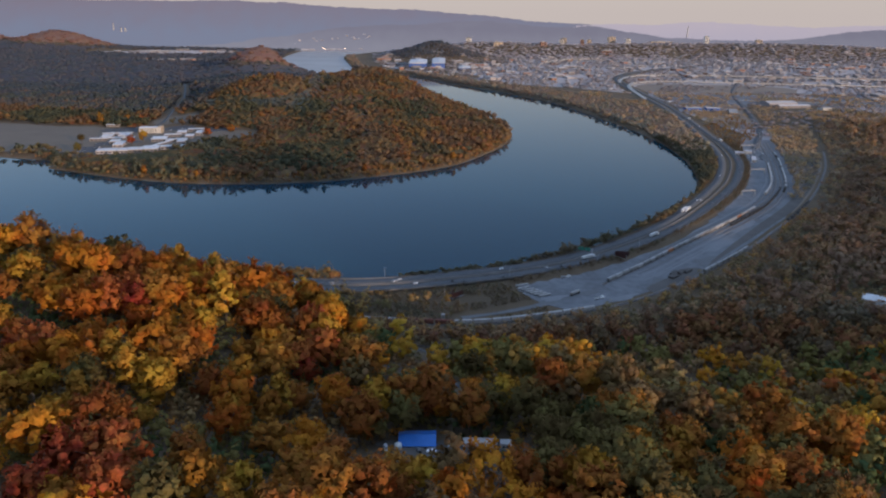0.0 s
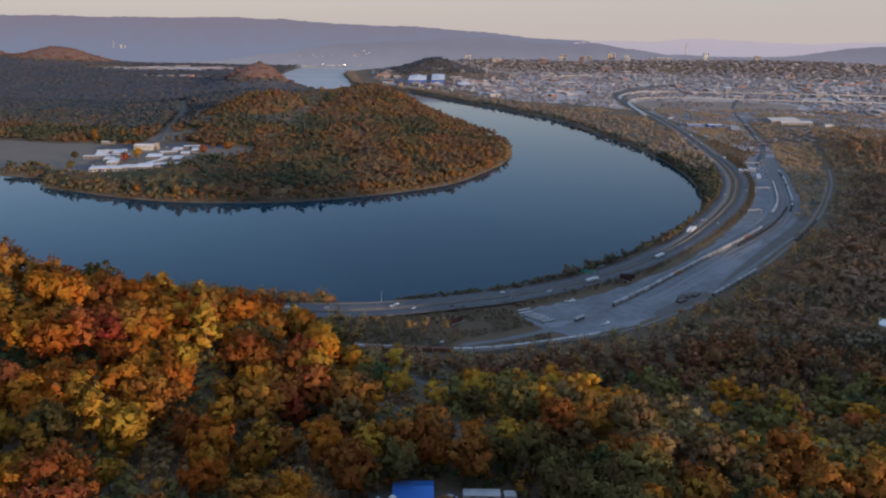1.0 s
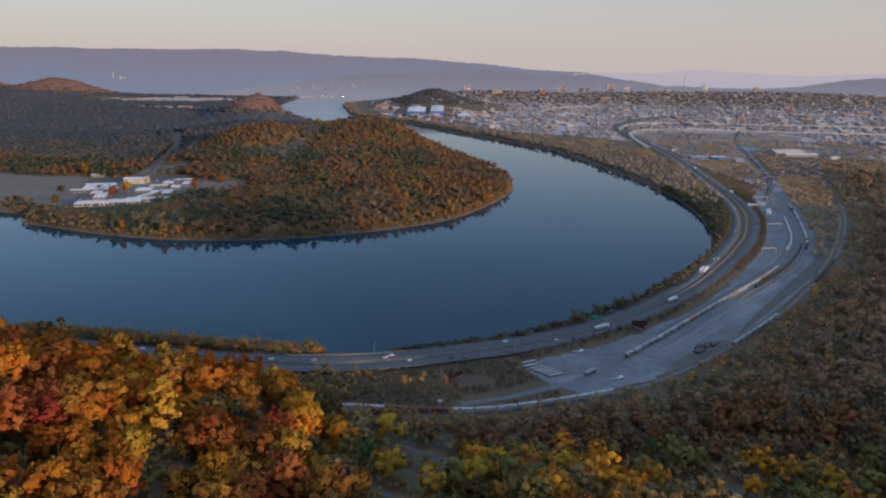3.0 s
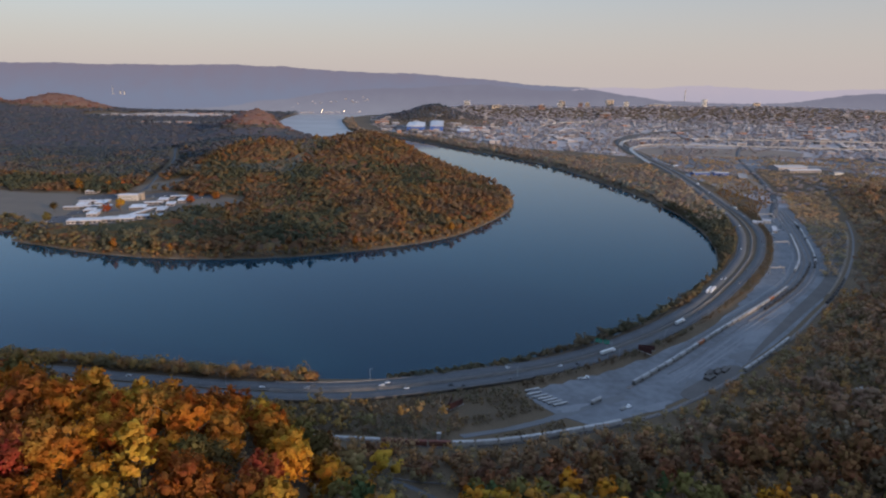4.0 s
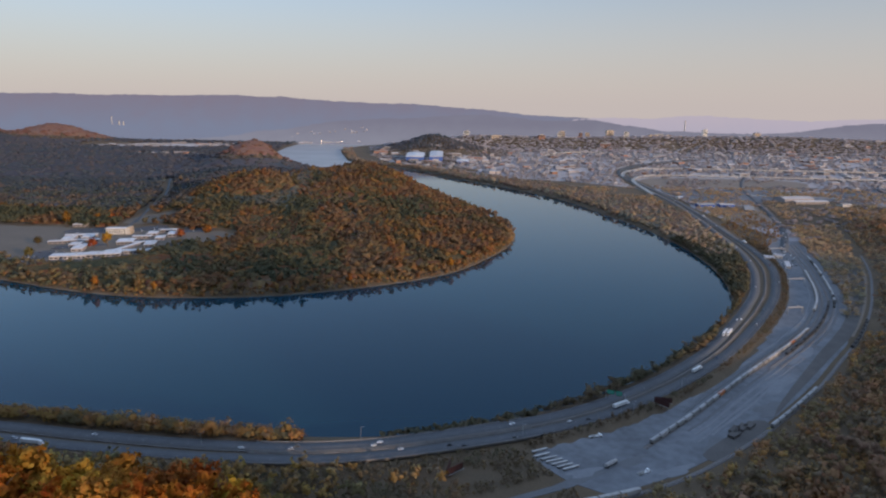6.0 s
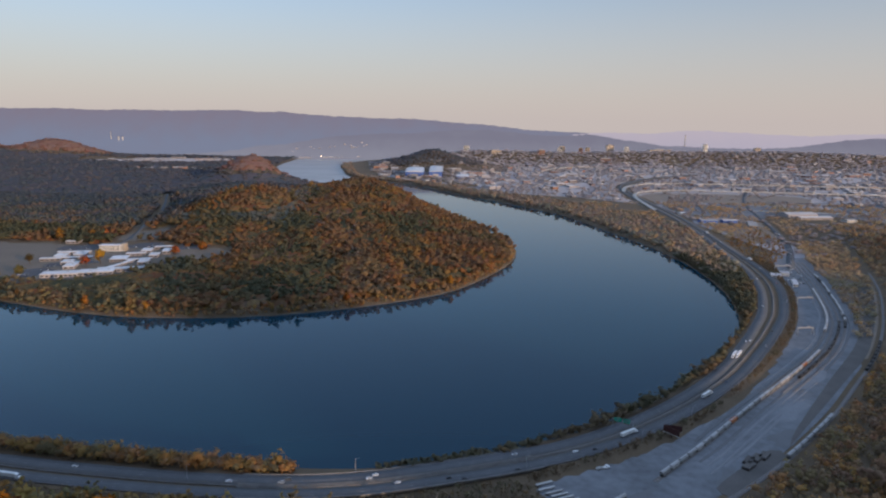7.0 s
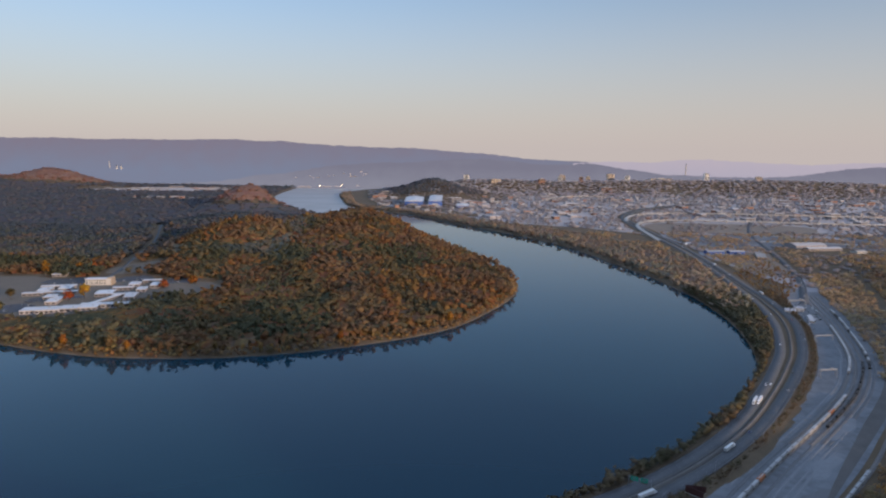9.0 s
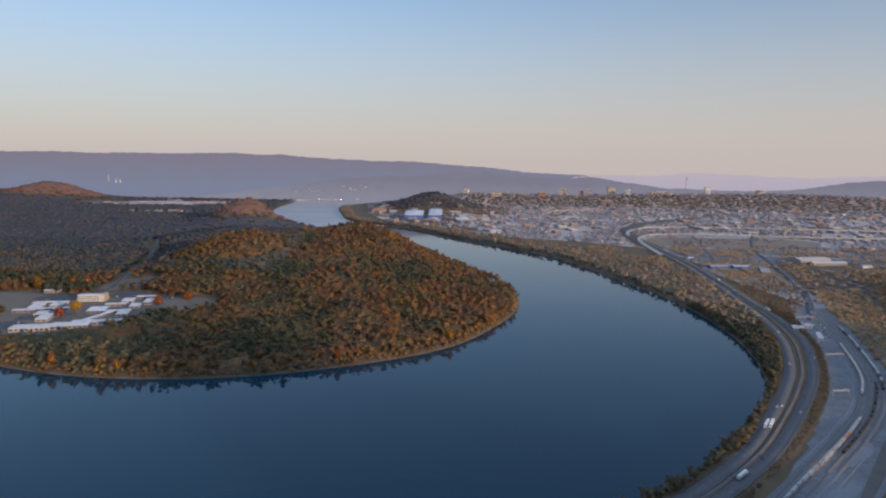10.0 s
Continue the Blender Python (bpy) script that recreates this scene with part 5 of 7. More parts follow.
tv, sv_ = tones_for(pv, rng, [1, 12, 16, 2, 12, 24, 0, 28, 0, 5], 50, 0.28), np.r_[sz[w2] * 0.95, sz[w2] * rng.uniform(0.6, 0.85, w2.sum())]
nearv = pv[:, 1] < 540
wood("valley_woods", pv[nearv], tv[nearv], sv_[nearv], MID, "brown and olive woods beside the railway", 15, LEAF_VALLEY)
wood("valley_woods_far", pv[~nearv], tv[~nearv], 1.05 * sv_[~nearv], FULL, "brown and olive woods east of the railway", 17, LEAF_ROSE, 0.95)

# underwood between the trees and in the clearings
pb, rngb = scatter(-330, 700, 170, 900, 5.6, 44)
db, sb = distance(pb[:, 0], pb[:, 1], RAIL)
ub = (sb > 0) & (db > 7) & (np.abs(pb[:, 0]) < 30 + 0.69 * pb[:, 1]) & (distance(pb[:, 0], pb[:, 1], LANE)[0] > 4.5) & (distance(pb[:, 0], pb[:, 1], DRIVE)[0] > 4.2)
ub &= ~ellipse(pb, 0, 262, 27, 11) & ~ellipse(pb, 24, 265, 15, 6) & ~ellipse(pb, -8, 408, 17, 40) & ~ellipse(pb, -2, 462, 22, 14) & (distance(pb[:, 0], pb[:, 1], EAST_LANE)[0] > 4) & (rngb.rand(len(pb)) < np.where(pb[:, 1] < 420, 0.95, 0.8))
ut, us = tones_for(pb, rngb, [22, 40, 3, 0, 2, 8, 0, 24, 0, 1], 40, 0.25), rngb.uniform(0.42, 0.85, len(pb)) * np.where(ellipse(pb, 5, 240, 50, 36), 0.42, 1.0)
un = ub & (pb[:, 1] < 400)
wood("underwood", pb[un], ut[un], us[un], UNDER, "dark olive underwood between the trees", 19, LEAF)
un = ub & ~un & (rngb.rand(len(pb)) < 0.62)
ut = tones_for(pb, rngb, [3, 28, 8, 0, 5, 16, 0, 38, 0, 2], 60, 0.2)
wood("underwood_far", pb[un], ut[un], us[un] * 1.15, UNDER, "dull brown underwood on the lower slope", 24, LEAF_VALLEY)

# bushes and saplings between highway, track and river
p, rng = scatter(-900, 640, 530, 1500, 3.9, 32)
d = distance(p[:, 0], p[:, 1], NEAR_BANK)[0]
wet = inside(p[:, 0], p[:, 1], RIVER)
dh = distance(p[:, 0], p[:, 1], ROAD)[0]
bank = ~wet & (d > 1.2) & (d < 75) & (dh > 19 + 6 * (p[:, 1] > 900)) & (p[:, 1] > 600) & (distance(p[:, 0], p[:, 1], ROAD)[1] < 0)
gap = (p[:, 0] > -108) & (p[:, 0] < -45)
bank &= ~gap & (rng.rand(len(p)) < np.where(p[:, 0] < -95, 0.9, 0.75))
tn = np.where(p[:, 0] < -95, tones_for(p, rng, [2, 34, 18, 2, 8, 8, 0, 24, 0, 4], 25, 0.2), tones_for(p, rng, [20, 48, 2, 0, 0, 2, 0, 28, 0, 0], 60, 0.2))
sz = np.where(rng.rand(len(p)) < 0.05, 1.0, rng.uniform(0.5, 0.85, len(p)))
sz = np.where(p[:, 0] < -108, sz * 1.3, sz * rng.uniform(0.75, 1.5, len(p)))
west = bank & (p[:, 0] < -95)
wood("bank_saplings", p[west], tones_for(p, rng, [0, 22, 26, 6, 18, 12, 0, 16, 0, 4], 18, 0.3)[west], sz[west], UNDER, "golden and rust-coloured saplings along the river bank", 26, LEAF_THIN, 0.85)
bank &= ~west
wood("bank_bushes", p[bank], tn[bank], sz[bank], LOW, "olive and brown bushes along the river bank", 6, LEAF_SCRUB, 0.72)
dr, side = distance(p[:, 0], p[:, 1], RAIL)
low = (side < 0) & (dr > 6) & (p[:, 0] < np.interp(p[:, 1], [545, 584, 618, 632], [112, 92, 70, 62])) & (p[:, 0] > -420) & (dh > 20) & (p[:, 1] < 632) & (rng.rand(len(p)) < 0.85) & (distance(p[:, 0], p[:, 1], spline([(20, 548), (60, 566), (110, 592), (132, 612)], 5))[0] > 11) & ~ellipse(p, 20, 588, 30, 12)
wood("scrub", p[low], tones_for(p, rng, [4, 20, 3, 0, 2, 6, 0, 60, 5, 2])[low], rng.uniform(0.2, 0.55, low.sum()), UNDER, "brown scrub on the low ground below the viaduct", 7, LEAF_SCRUB)
pr_, rgr = scatter(-430, 10, 545, 650, 8.5, 47)
drr, sdr = distance(pr_[:, 0], pr_[:, 1], RAIL)
okr = (sdr < 0) & (drr > 9) & (distance(pr_[:, 0], pr_[:, 1], ROAD)[0] > 25) & (distance(pr_[:, 0], pr_[:, 1], ROAD)[1] > 0) & (rgr.rand(len(pr_)) < np.interp(pr_[:, 0], [-430, -200, -90, -10], [0.95, 0.9, 0.6, 0.1]))
wood("railside_woods", pr_[okr], tones_for(pr_, rgr, [1, 16, 14, 3, 12, 18, 0, 26, 2, 8], 40, 0.25)[okr], rgr.uniform(0.7, 1.35, okr.sum()), FULL, "brown and orange trees between the highway and the track", 28, LEAF_THIN)
ye = distance(p[:, 0], p[:, 1], YARD_EDGE)
stripw = (ye[1] < 0) & (ye[0] > 1.5) & (dh > 9.5 + np.interp(p[:, 1], [600, 800, 1000, 1250, 1450, 1700], [9.0, 9.5, 12.5, 15.5, 12.5, 10.0])) & (distance(p[:, 0], p[:, 1], ROAD)[1] > 0) & (p[:, 0] > 70) & (ye[0] < 40) & (rng.rand(len(p)) < 0.95)
wood("verge_scrub", p[stripw], tones_for(p, rng, [8, 40, 0, 0, 0, 3, 0, 48, 0, 0], 50, 0.2)[stripw], rng.uniform(0.2, 0.6, stripw.sum()), UNDER, "brown scrub between the highway and rail yard", 8, LEAF_SCRUB)

# the wooded bend across the river
p, rng = scatter(-1700, 170, 1040, 2350, 13.6, 33)
d = distance(p[:, 0], p[:, 1], FAR_BANK)[0]
pen = ~inside(p[:, 0], p[:, 1], RIVER) & (d > 2.5) & (distance(p[:, 0], p[:, 1], NEAR_BANK)[0] > 150) & (p[:, 1] > 1030)
CLEAR = [(-640, 1370, 150, 165), (-850, 1400, 190, 150), (-470, 1420, 70, 60), (-640, 1590, 62, 42), (-1150, 1480, 260, 110)]
for c in CLEAR:
    pen &= ~ellipse(p, *c)
AVENUE = spline([(-660, 1500), (-672, 1620), (-720, 1800), (-790, 2050), (-900, 2350)], 20)
pen &= distance(p[:, 0], p[:, 1], AVENUE)[0] > 17
pen &= np.abs(p[:, 0]) < 60 + 0.70 * p[:, 1]
pen &= ~ellipse(p, -30, 1215, 34, 10) & ~((d > 9) & (d < 24) & (p[:, 0] > -330) & (p[:, 0] < -20) & (p[:, 1] < 1300) & (rng.rand(len(p)) < 0.75))
p, d = p[pen], d[pen]
shore = (d < 26) & (p[:, 1] < 1500)
pine = ellipse(p, -380, 1170, 230, 95)
# warmer tones on tip and hilltops: partly autumn leaf, partly painted sunlight
warm = ellipse(p, 20, 1330, 190, 260) | ellipse(p, -480, 1740, 120, 90) | ellipse(p, -150, 1950, 210, 140)
darkshore = shore & (p[:, 0] < -430 + 40 * rng.randn(len(p)))
tn = np.where(darkshore, tones_for(p, rng, [18, 32, 4, 0, 4, 6, 0, 32, 2, 2]), 0)
tn = np.where(darkshore, tn, np.where(shore | warm, tones_for(p, rng, [0, 12, 16, 3, 14, 20, 0, 24, 2, 9], 110, 0.12), np.where(pine, tones_for(p, rng, [44, 34, 4, 0, 3, 5, 0, 10, 0, 0], 110, 0.12), tones_for(p, rng, [26, 34, 5, 0, 2, 8, 0, 22, 2, 1], 120, 0.12))))
sz = np.where(shore, rng.uniform(0.8, 1.45, len(p)), rng.uniform(1.2, 1.75, len(p)) * np.where(ellipse(p, -620, 1200, 180, 62), 0.66, 1.0))
fore = (p[:, 1] + 0.25 * p[:, 0] < 1500) | (p[:, 0] > -330 + 60 * rng.randn(len(p))) | ellipse(p, -480, 1740, 130, 110)
dim = fore & (p[:, 0] < -400 + 25 * rng.randn(len(p))) & (p[:, 1] < 1300)
wood("west_shore_woods", p[dim], tn[dim], 1.12 * sz[dim], LOW, "dull olive and brown woods between the hospital and the river", 27, LEAF_SCRUB, 0.78)
fore_ = fore & ~dim
wood("bend_woods", p[fore_], tn[fore_], 1.12 * sz[fore_], LOW, "dense autumn woods covering the river bend", 9, LEAF_THIN, 0.78)
deep = ~fore & (rng.rand(len(p)) < np.clip((p[:, 1] - 1650) / 600, 0, 1))
fore2 = ~fore & ~deep
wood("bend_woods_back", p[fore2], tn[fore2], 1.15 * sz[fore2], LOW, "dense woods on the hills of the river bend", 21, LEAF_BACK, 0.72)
wood("bend_woods_deep", p[deep], tn[deep], sz[deep] * 1.25, FAR, "woods at the back of the bend, painted bluish grey for haze", 22, LEAF_FAR, 0.56)


def bend_ground(q):
    ok = ~inside(q[:, 0], q[:, 1], RIVER) & (distance(q[:, 0], q[:, 1], FAR_BANK)[0] > 16) & (distance(q[:, 0], q[:, 1], NEAR_BANK)[0] > 150)
    for c in CLEAR:
        ok &= ~ellipse(q, c[0], c[1], c[2] + 8, c[3] + 8)
    return ok & (distance(q[:, 0], q[:, 1], AVENUE)[0] > 24) & (np.abs(q[:, 0]) < 60 + 0.70 * q[:, 1])


def bend_front(q):
    return bend_ground(q) & ((q[:, 1] + 0.25 * q[:, 0] < 1510) | (q[:, 0] > -345) | ellipse(q, -480, 1740, 130, 110))


def bend_rear(q):
    return bend_ground(q) & (q[:, 1] + 0.25 * q[:, 0] > 1490) & (q[:, 0] < -320) & ~ellipse(q, -480, 1740, 112, 92)


canopy("bend_canopy", -900, 170, 1040, 2350, 9.0, bend_front, 9.0, [12, 24, 8, 1, 6, 12, 0, 24, 2, 4], LEAF_THIN, "closed lower crowns of the woods on the river bend", 51)
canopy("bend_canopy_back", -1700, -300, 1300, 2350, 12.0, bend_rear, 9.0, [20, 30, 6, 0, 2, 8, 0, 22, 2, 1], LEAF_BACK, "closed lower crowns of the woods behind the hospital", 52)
q_, rngq = scatter(-760, 170, 1030, 1560, 4.6, 41)
dq = distance(q_[:, 0], q_[:, 1], FAR_BANK)[0]
fr = ~inside(q_[:, 0], q_[:, 1], RIVER) & (dq > 1.0) & (dq < 17) & (distance(q_[:, 0], q_[:, 1], NEAR_BANK)[0] > 150) & (rngq.rand(len(q_)) < 0.75)
wood("shore_scrub", q_[fr], np.where(q_[:, 0] < -430, tones_for(q_, rngq, [10, 36, 4, 0, 4, 6, 0, 36, 2, 2], 40), tones_for(q_, rngq, [0, 22, 16, 4, 12, 10, 0, 26, 2, 8], 40))[fr], rngq.uniform(0.3, 0.7, fr.sum()), BUSH, "orange and brown scrub along the water's edge", 16, LEAF_THIN)
for x, tone, s in ((-612, 7, 0.8), (-498, 5, 0.95), (-438, 9, 1.25), (-402, 5, 0.8), (-352, 9, 0.95), (-300, 7, 0.8), (-205, 9, 1.0), (-128, 5, 0.85), (-64, 9, 0.8), (28, 5, 0.95), (92, 9, 1.0)):
    n_ = int(np.argmin(np.abs(FAR_BANK[:, 0] - x) + np.where(FAR_BANK[:, 1] < 1420, 0, 1e6)))
    q0 = beside(FAR_BANK, 9.0)[n_]
    if inside(q0[:1], q0[1:], RIVER)[0]:
        q0 = beside(FAR_BANK, -9.0)[n_]
    o = copy_thing(protos[tone], pose(q0[0], q0[1], float(height(*q0)), 0, 0, x))
    o.scale = (s * 0.85, s * 0.85, s * 1.3)
    tagged(o, "tall rust and tan tree standing out on the far shore", "tree", "trees of the far shore")
# woods farther back and along the far banks
p, rng = scatter(-3400, 60, 2350, 4650, 34, 34)
far = ~inside(p[:, 0], p[:, 1], RIVER) & (distance(p[:, 0], p[:, 1], NEAR_BANK)[0] > 120) & (p[:, 0] < -250 - (p[:, 1] - 2350) * 0.3)
far &= ~ellipse(p, -1720, 4180, 470, 190) & ~ellipse(p, -1380, 3555, 230, 55) & (np.abs(p[:, 0]) < 150 + 0.72 * p[:, 1])
knob = ellipse(p, -790, 2950, 150, 170) | ellipse(p, -2440, 4420, 330, 150) | ellipse(p, -3080, 4480, 300, 160)
fs = rng.uniform(1.7, 2.5, len(p))
wood("far_woods", p[far & ~knob], tones_for(p, rng, [14, 20, 4, 0, 8, 12, 0, 26, 16, 0], 200)[far & ~knob], 1.2 * fs[far & ~knob], FAR, "distant woods, bluish haze painted into their colour", 10, LEAF_FAR, 0.4)
wood("knob_woods", p[far & knob], tones_for(p, rng, [0, 4, 4, 0, 8, 30, 10, 22, 12, 10], 200)[far & knob], 1.2 * fs[far & knob], FAR, "woods on far knobs, the low sun's red painted in", 20, LEAF_KNOB, 0.4)


def far_knobs(q):
    return ellipse(q, -790, 2950, 150, 170) | ellipse(q, -2440, 4420, 330, 150) | ellipse(q, -3080, 4480, 300, 160)


def far_ground(q):
    ok = ~inside(q[:, 0], q[:, 1], RIVER) & (distance(q[:, 0], q[:, 1], NEAR_BANK)[0] > 120) & (distance(q[:, 0], q[:, 1], FAR_BANK)[0] > 20) & (q[:, 0] < -250 - (q[:, 1] - 2350) * 0.3)
    return ok & ~far_knobs(q) & ~ellipse(q, -1720, 4180, 480, 200) & ~ellipse(q, -1380, 3555, 240, 65) & (np.abs(q[:, 0]) < 150 + 0.72 * q[:, 1])


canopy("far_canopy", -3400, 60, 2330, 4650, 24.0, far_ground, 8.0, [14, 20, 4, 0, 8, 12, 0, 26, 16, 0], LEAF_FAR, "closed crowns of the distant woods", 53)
canopy("knob_canopy", -3400, -600, 2770, 4650, 24.0, far_knobs, 8.0, [0, 4, 4, 0, 8, 30, 10, 22, 12, 10], LEAF_KNOB, "closed crowns on the far knobs, painted sun-reddened", 55)
p, rng = scatter(-3300, -1100, 1600, 2350, 22, 37)
wl = (np.abs(p[:, 0]) < 150 + 0.74 * p[:, 1]) & (p[:, 0] < -1690)
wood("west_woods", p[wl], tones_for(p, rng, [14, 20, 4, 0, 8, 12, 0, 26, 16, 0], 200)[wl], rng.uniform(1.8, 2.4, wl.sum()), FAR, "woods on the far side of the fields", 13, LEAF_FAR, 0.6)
p, rng = scatter(-650, 700, 1330, 4100, 14.6, 35)
d = distance(p[:, 0], p[:, 1], NEAR_BANK)[0]
dh, sd = distance(p[:, 0], p[:, 1], ROAD)
rb = ~inside(p[:, 0], p[:, 1], RIVER) & (d > 2) &  (distance(p[:, 0], p[:, 1], FAR_BANK)[0] > 200) & (sd < 0) & (dh > 24) & (d < np.interp(p[:, 1], [1300, 1800, 2400, 3100, 4100], [200, 230, 150, 45, 60]))


def levee_ground(q):
    dq_ = distance(q[:, 0], q[:, 1], NEAR_BANK)[0]
    dr_, sd_ = distance(q[:, 0], q[:, 1], ROAD)
    return ~inside(q[:, 0], q[:, 1], RIVER) & (dq_ > 8) & (distance(q[:, 0], q[:, 1], FAR_BANK)[0] > 200) & (sd_ < 0) & (dr_ > 28) & (dq_ < np.interp(q[:, 1], [1300, 1800, 2400, 3100, 4100], [196, 225, 145, 42, 55]))


canopy("levee_canopy", -650, 700, 1330, 4100, 10.0, levee_ground, 6.5, [6, 30, 14, 0, 3, 8, 0, 32, 3, 4], LEAF_LEVEE, "closed lower crowns along the river bank", 54)
lt, ls = tones_for(p, rng, [6, 30, 14, 0, 3, 8, 0, 32, 3, 4], 120), rng.uniform(0.95, 1.4, len(p))
lw = rb & (rng.rand(len(p)) > np.clip((p[:, 1] - 1250) / 700, 0, 1))
wood("levee_woods", p[lw], lt[lw], 1.15 * ls[lw], LOW, "brown and olive trees along the river bank", 11, LEAF_LEVEE, 0.7)
lw = rb & ~lw
wood("levee_woods_far", p[lw], lt[lw], 1.15 * ls[lw], LOW, "grey-brown trees along the far river bank", 11, LEAF_LEVEE, 0.72)

p, rng = scatter(-420, 320, 3680, 4300, 17, 43)
ok = ellipse(p, -60, 3950, 290, 260) & ~inside(p[:, 0], p[:, 1], RIVER) & (distance(p[:, 0], p[:, 1], NEAR_BANK)[0] > 12)
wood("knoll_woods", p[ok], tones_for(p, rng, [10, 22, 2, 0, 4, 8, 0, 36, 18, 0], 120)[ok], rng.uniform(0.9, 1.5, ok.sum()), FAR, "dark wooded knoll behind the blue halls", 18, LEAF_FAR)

# plan of the hospital, the town's tall buildings and the far shore
HOSPITAL = [(-632, 1251, 56, 24, 6, 13), (-594, 1264, 26, 25, 6, 13), (-572, 1280, 30, 34, 5, 13), (-530, 1293, 52, 15, 6, 13), (-570, 1332, 8, 74, 4, -12), (-594, 1376, 28, 32, 5, 13),
            (-716, 1366, 34, 10, 5, 13), (-713, 1398, 20, 30, 5, 13), (-684, 1412, 20, 24, 5, 13), (-706, 1428, 58, 9, 5, 13), (-684, 1383, 66, 11, 4, 13), (-672, 1345, 18, 26, 5, 13), (-650, 1314, 18, 30, 5, 13),
            (-652, 1341, 20, 11, 4, 13), (-581, 1415, 34, 10, 5, 13), (-562, 1368, 30, 10, 4, 13), (-539, 1356, 17, 38, 5, 13), (-573, 1446, 18, 26, 5, 13), (-542, 1406, 16, 24, 5, 13), (-550, 1470, 34, 10, 5, 13),
            (-531, 1440, 16, 32, 5, 13), (-767, 1539, 26, 18, 5, 6)]
HBLOCK = (-645, 1456, 5.0, 0, 0, 6)
LOTS = [(-690, 1272, 50, 60, 13), (-700, 1490, 120, 60, 10), (-490, 1350, 44, 50, 16), (-600, 1500, 70, 40, 10), (-500, 1485, 60, 46, 14), (-640, 1355, 30, 20, 13), (-565, 1390, 44, 20, 13), (-690, 1330, 30, 30, 13)]
TALL = [(780, 4600, 40, 30, 15, 0), (945, 4580, 28, 24, 11, 0), (1095, 4600, 46, 30, 16, 0), (752, 4520, 30, 24, 9, 2), (150, 4560, 34, 25, 12, 2), (1430, 4620, 150, 40, 9, 0), (880, 4480, 24, 20, 10, 1),
        (1180, 4500, 30, 24, 10, 2), (620, 4420, 40, 22, 8, 1), (1700, 4540, 28, 26, 14, 2), (330, 4400, 60, 24, 6, 0), (2050, 4560, 40, 24, 9, 0), (1000, 4300, 60, 24, 6, 1)]
HALLS = [(-134, 3380, 280, 84, 24, 91), (-34, 3420, 360, 62, 26, 90), (90, 3250, 120, 56, 10, 90)]
CHIMNEYS = [(-2258, 4735, 40, 2.6, 118, "tall pale tower at the foot of the far ridge"), (-2206, 4730, 16, 5, 112, "pale plant tower at the foot of the far ridge"), (-2178, 4730, 14, 5, 112, "low pale plant tower at the far ridge"), (1640, 4745, 62, 4, 122, "thin pale chimney in the haze")]
FAR_ZONES = [(-1700, 4200, 330, 60), (-1380, 3555, 180, 35), (-1180, 4600, 180, 80), (-1450, 4350, 250, 80)]
GLINTS = [(-800, 4528, 16), (-660, 4530, 16)]


def RAILX(y):
    return np.interp(y, RAIL[:, 1], RAIL[:, 0])


# ---------------------------------------------------------------- small roads and clearings
tagged(new("side_road", strip("side_road", LANE[(LANE[:, 0] > -48) & (LANE[:, 0] < 12)], 2.4, drape(LANE[(LANE[:, 0] > -48) & (LANE[:, 0] < 12)], 3, 0.35), ASPHALT, 0.6)), "narrow grey side road through the woods", "road", kind="structure")
tagged(new("side_road_2", strip("side_road_2", DRIVE, 2.6, drape(DRIVE, 3, 0.4), ASPHALT, 0.6)), "curving grey side road past a lawn", "road", kind="structure")
tagged(new("side_road_3", strip("side_road_3", EAST_LANE, 2.6, drape(EAST_LANE, 3, 0.4), ASPHALT, 0.6)), "narrow grey side road between the trees", "road", kind="structure")
KERB = spline([(-50, 487), (-21, 484), (6, 485), (34, 483)], 6)
tagged(new("retaining_wall", strip("retaining_wall", KERB, 0.25, drape(KERB, 1, 1.1), DARKCONC, 1.6)), "low stained concrete wall beside the side road", "wall", kind="structure")


def patch(name, cx, cy, rx, ry, mat, label, lift=0.25, n=40, rings=5):
    """A rounded clearing that follows the ground."""
    a = np.linspace(0, 2 * np.pi, n, endpoint=False)
    wob = 1 + 0.1 * np.sin(3 * a + cx) + 0.06 * np.sin(7 * a + cy)
    x = np.concatenate([[cx], *[cx + rx * wob * np.cos(a) * k / rings for k in range(1, rings + 1)]])
    y = np.concatenate([[cy], *[cy + ry * wob * np.sin(a) * k / rings for k in range(1, rings + 1)]])
    z = height(x, y) + lift
    f = [(0, 1 + i_, 1 + (i_ + 1) % n) for i_ in range(n)]
    for k in range(rings - 1):
        for i_ in range(n):
            p0, p1 = 1 + k * n + i_, 1 + k * n + (i_ + 1) % n
            f += [(p0, p0 + n, p1 + n), (p0, p1 + n, p1)]
    return tagged(new(name, raw(name, np.c_[x, y, z], np.array(f), mat, smooth=True)), label, "ground", kind="structure")


patch("lawn", -8, 410, 18, 40, LAWN, "mown lawn inside the bend of a side road")
patch("house_yard", 0, 262, 30, 11, DIRT, "bare brown yard round the blue-roofed house")
patch("clearing", 40, 268, 18, 6, FIELD, "bare brown clearing beside sheds")
patch("field", -860, 1400, 185, 145, FIELD, "dry tan field beside the hospital", 0.15)
patch("far_field", -1150, 1480, 250, 100, FIELD, "dry tan field by the river", 0.2)
patch("hospital_grounds", -640, 1370, 150, 160, FIELD, "dry grass round the white hospital buildings", 0.12)
patch("grass_clearing", -470, 1420, 66, 56, FIELD, "dry grass clearing at the wood edge", 0.14)
patch("grass_verge", -640, 1590, 60, 40, FIELD, "dry grass at the head of an avenue", 0.16)
patch("low_ground", 20, 588, 30, 12, GROUND, "bare brown low ground", 0.2)
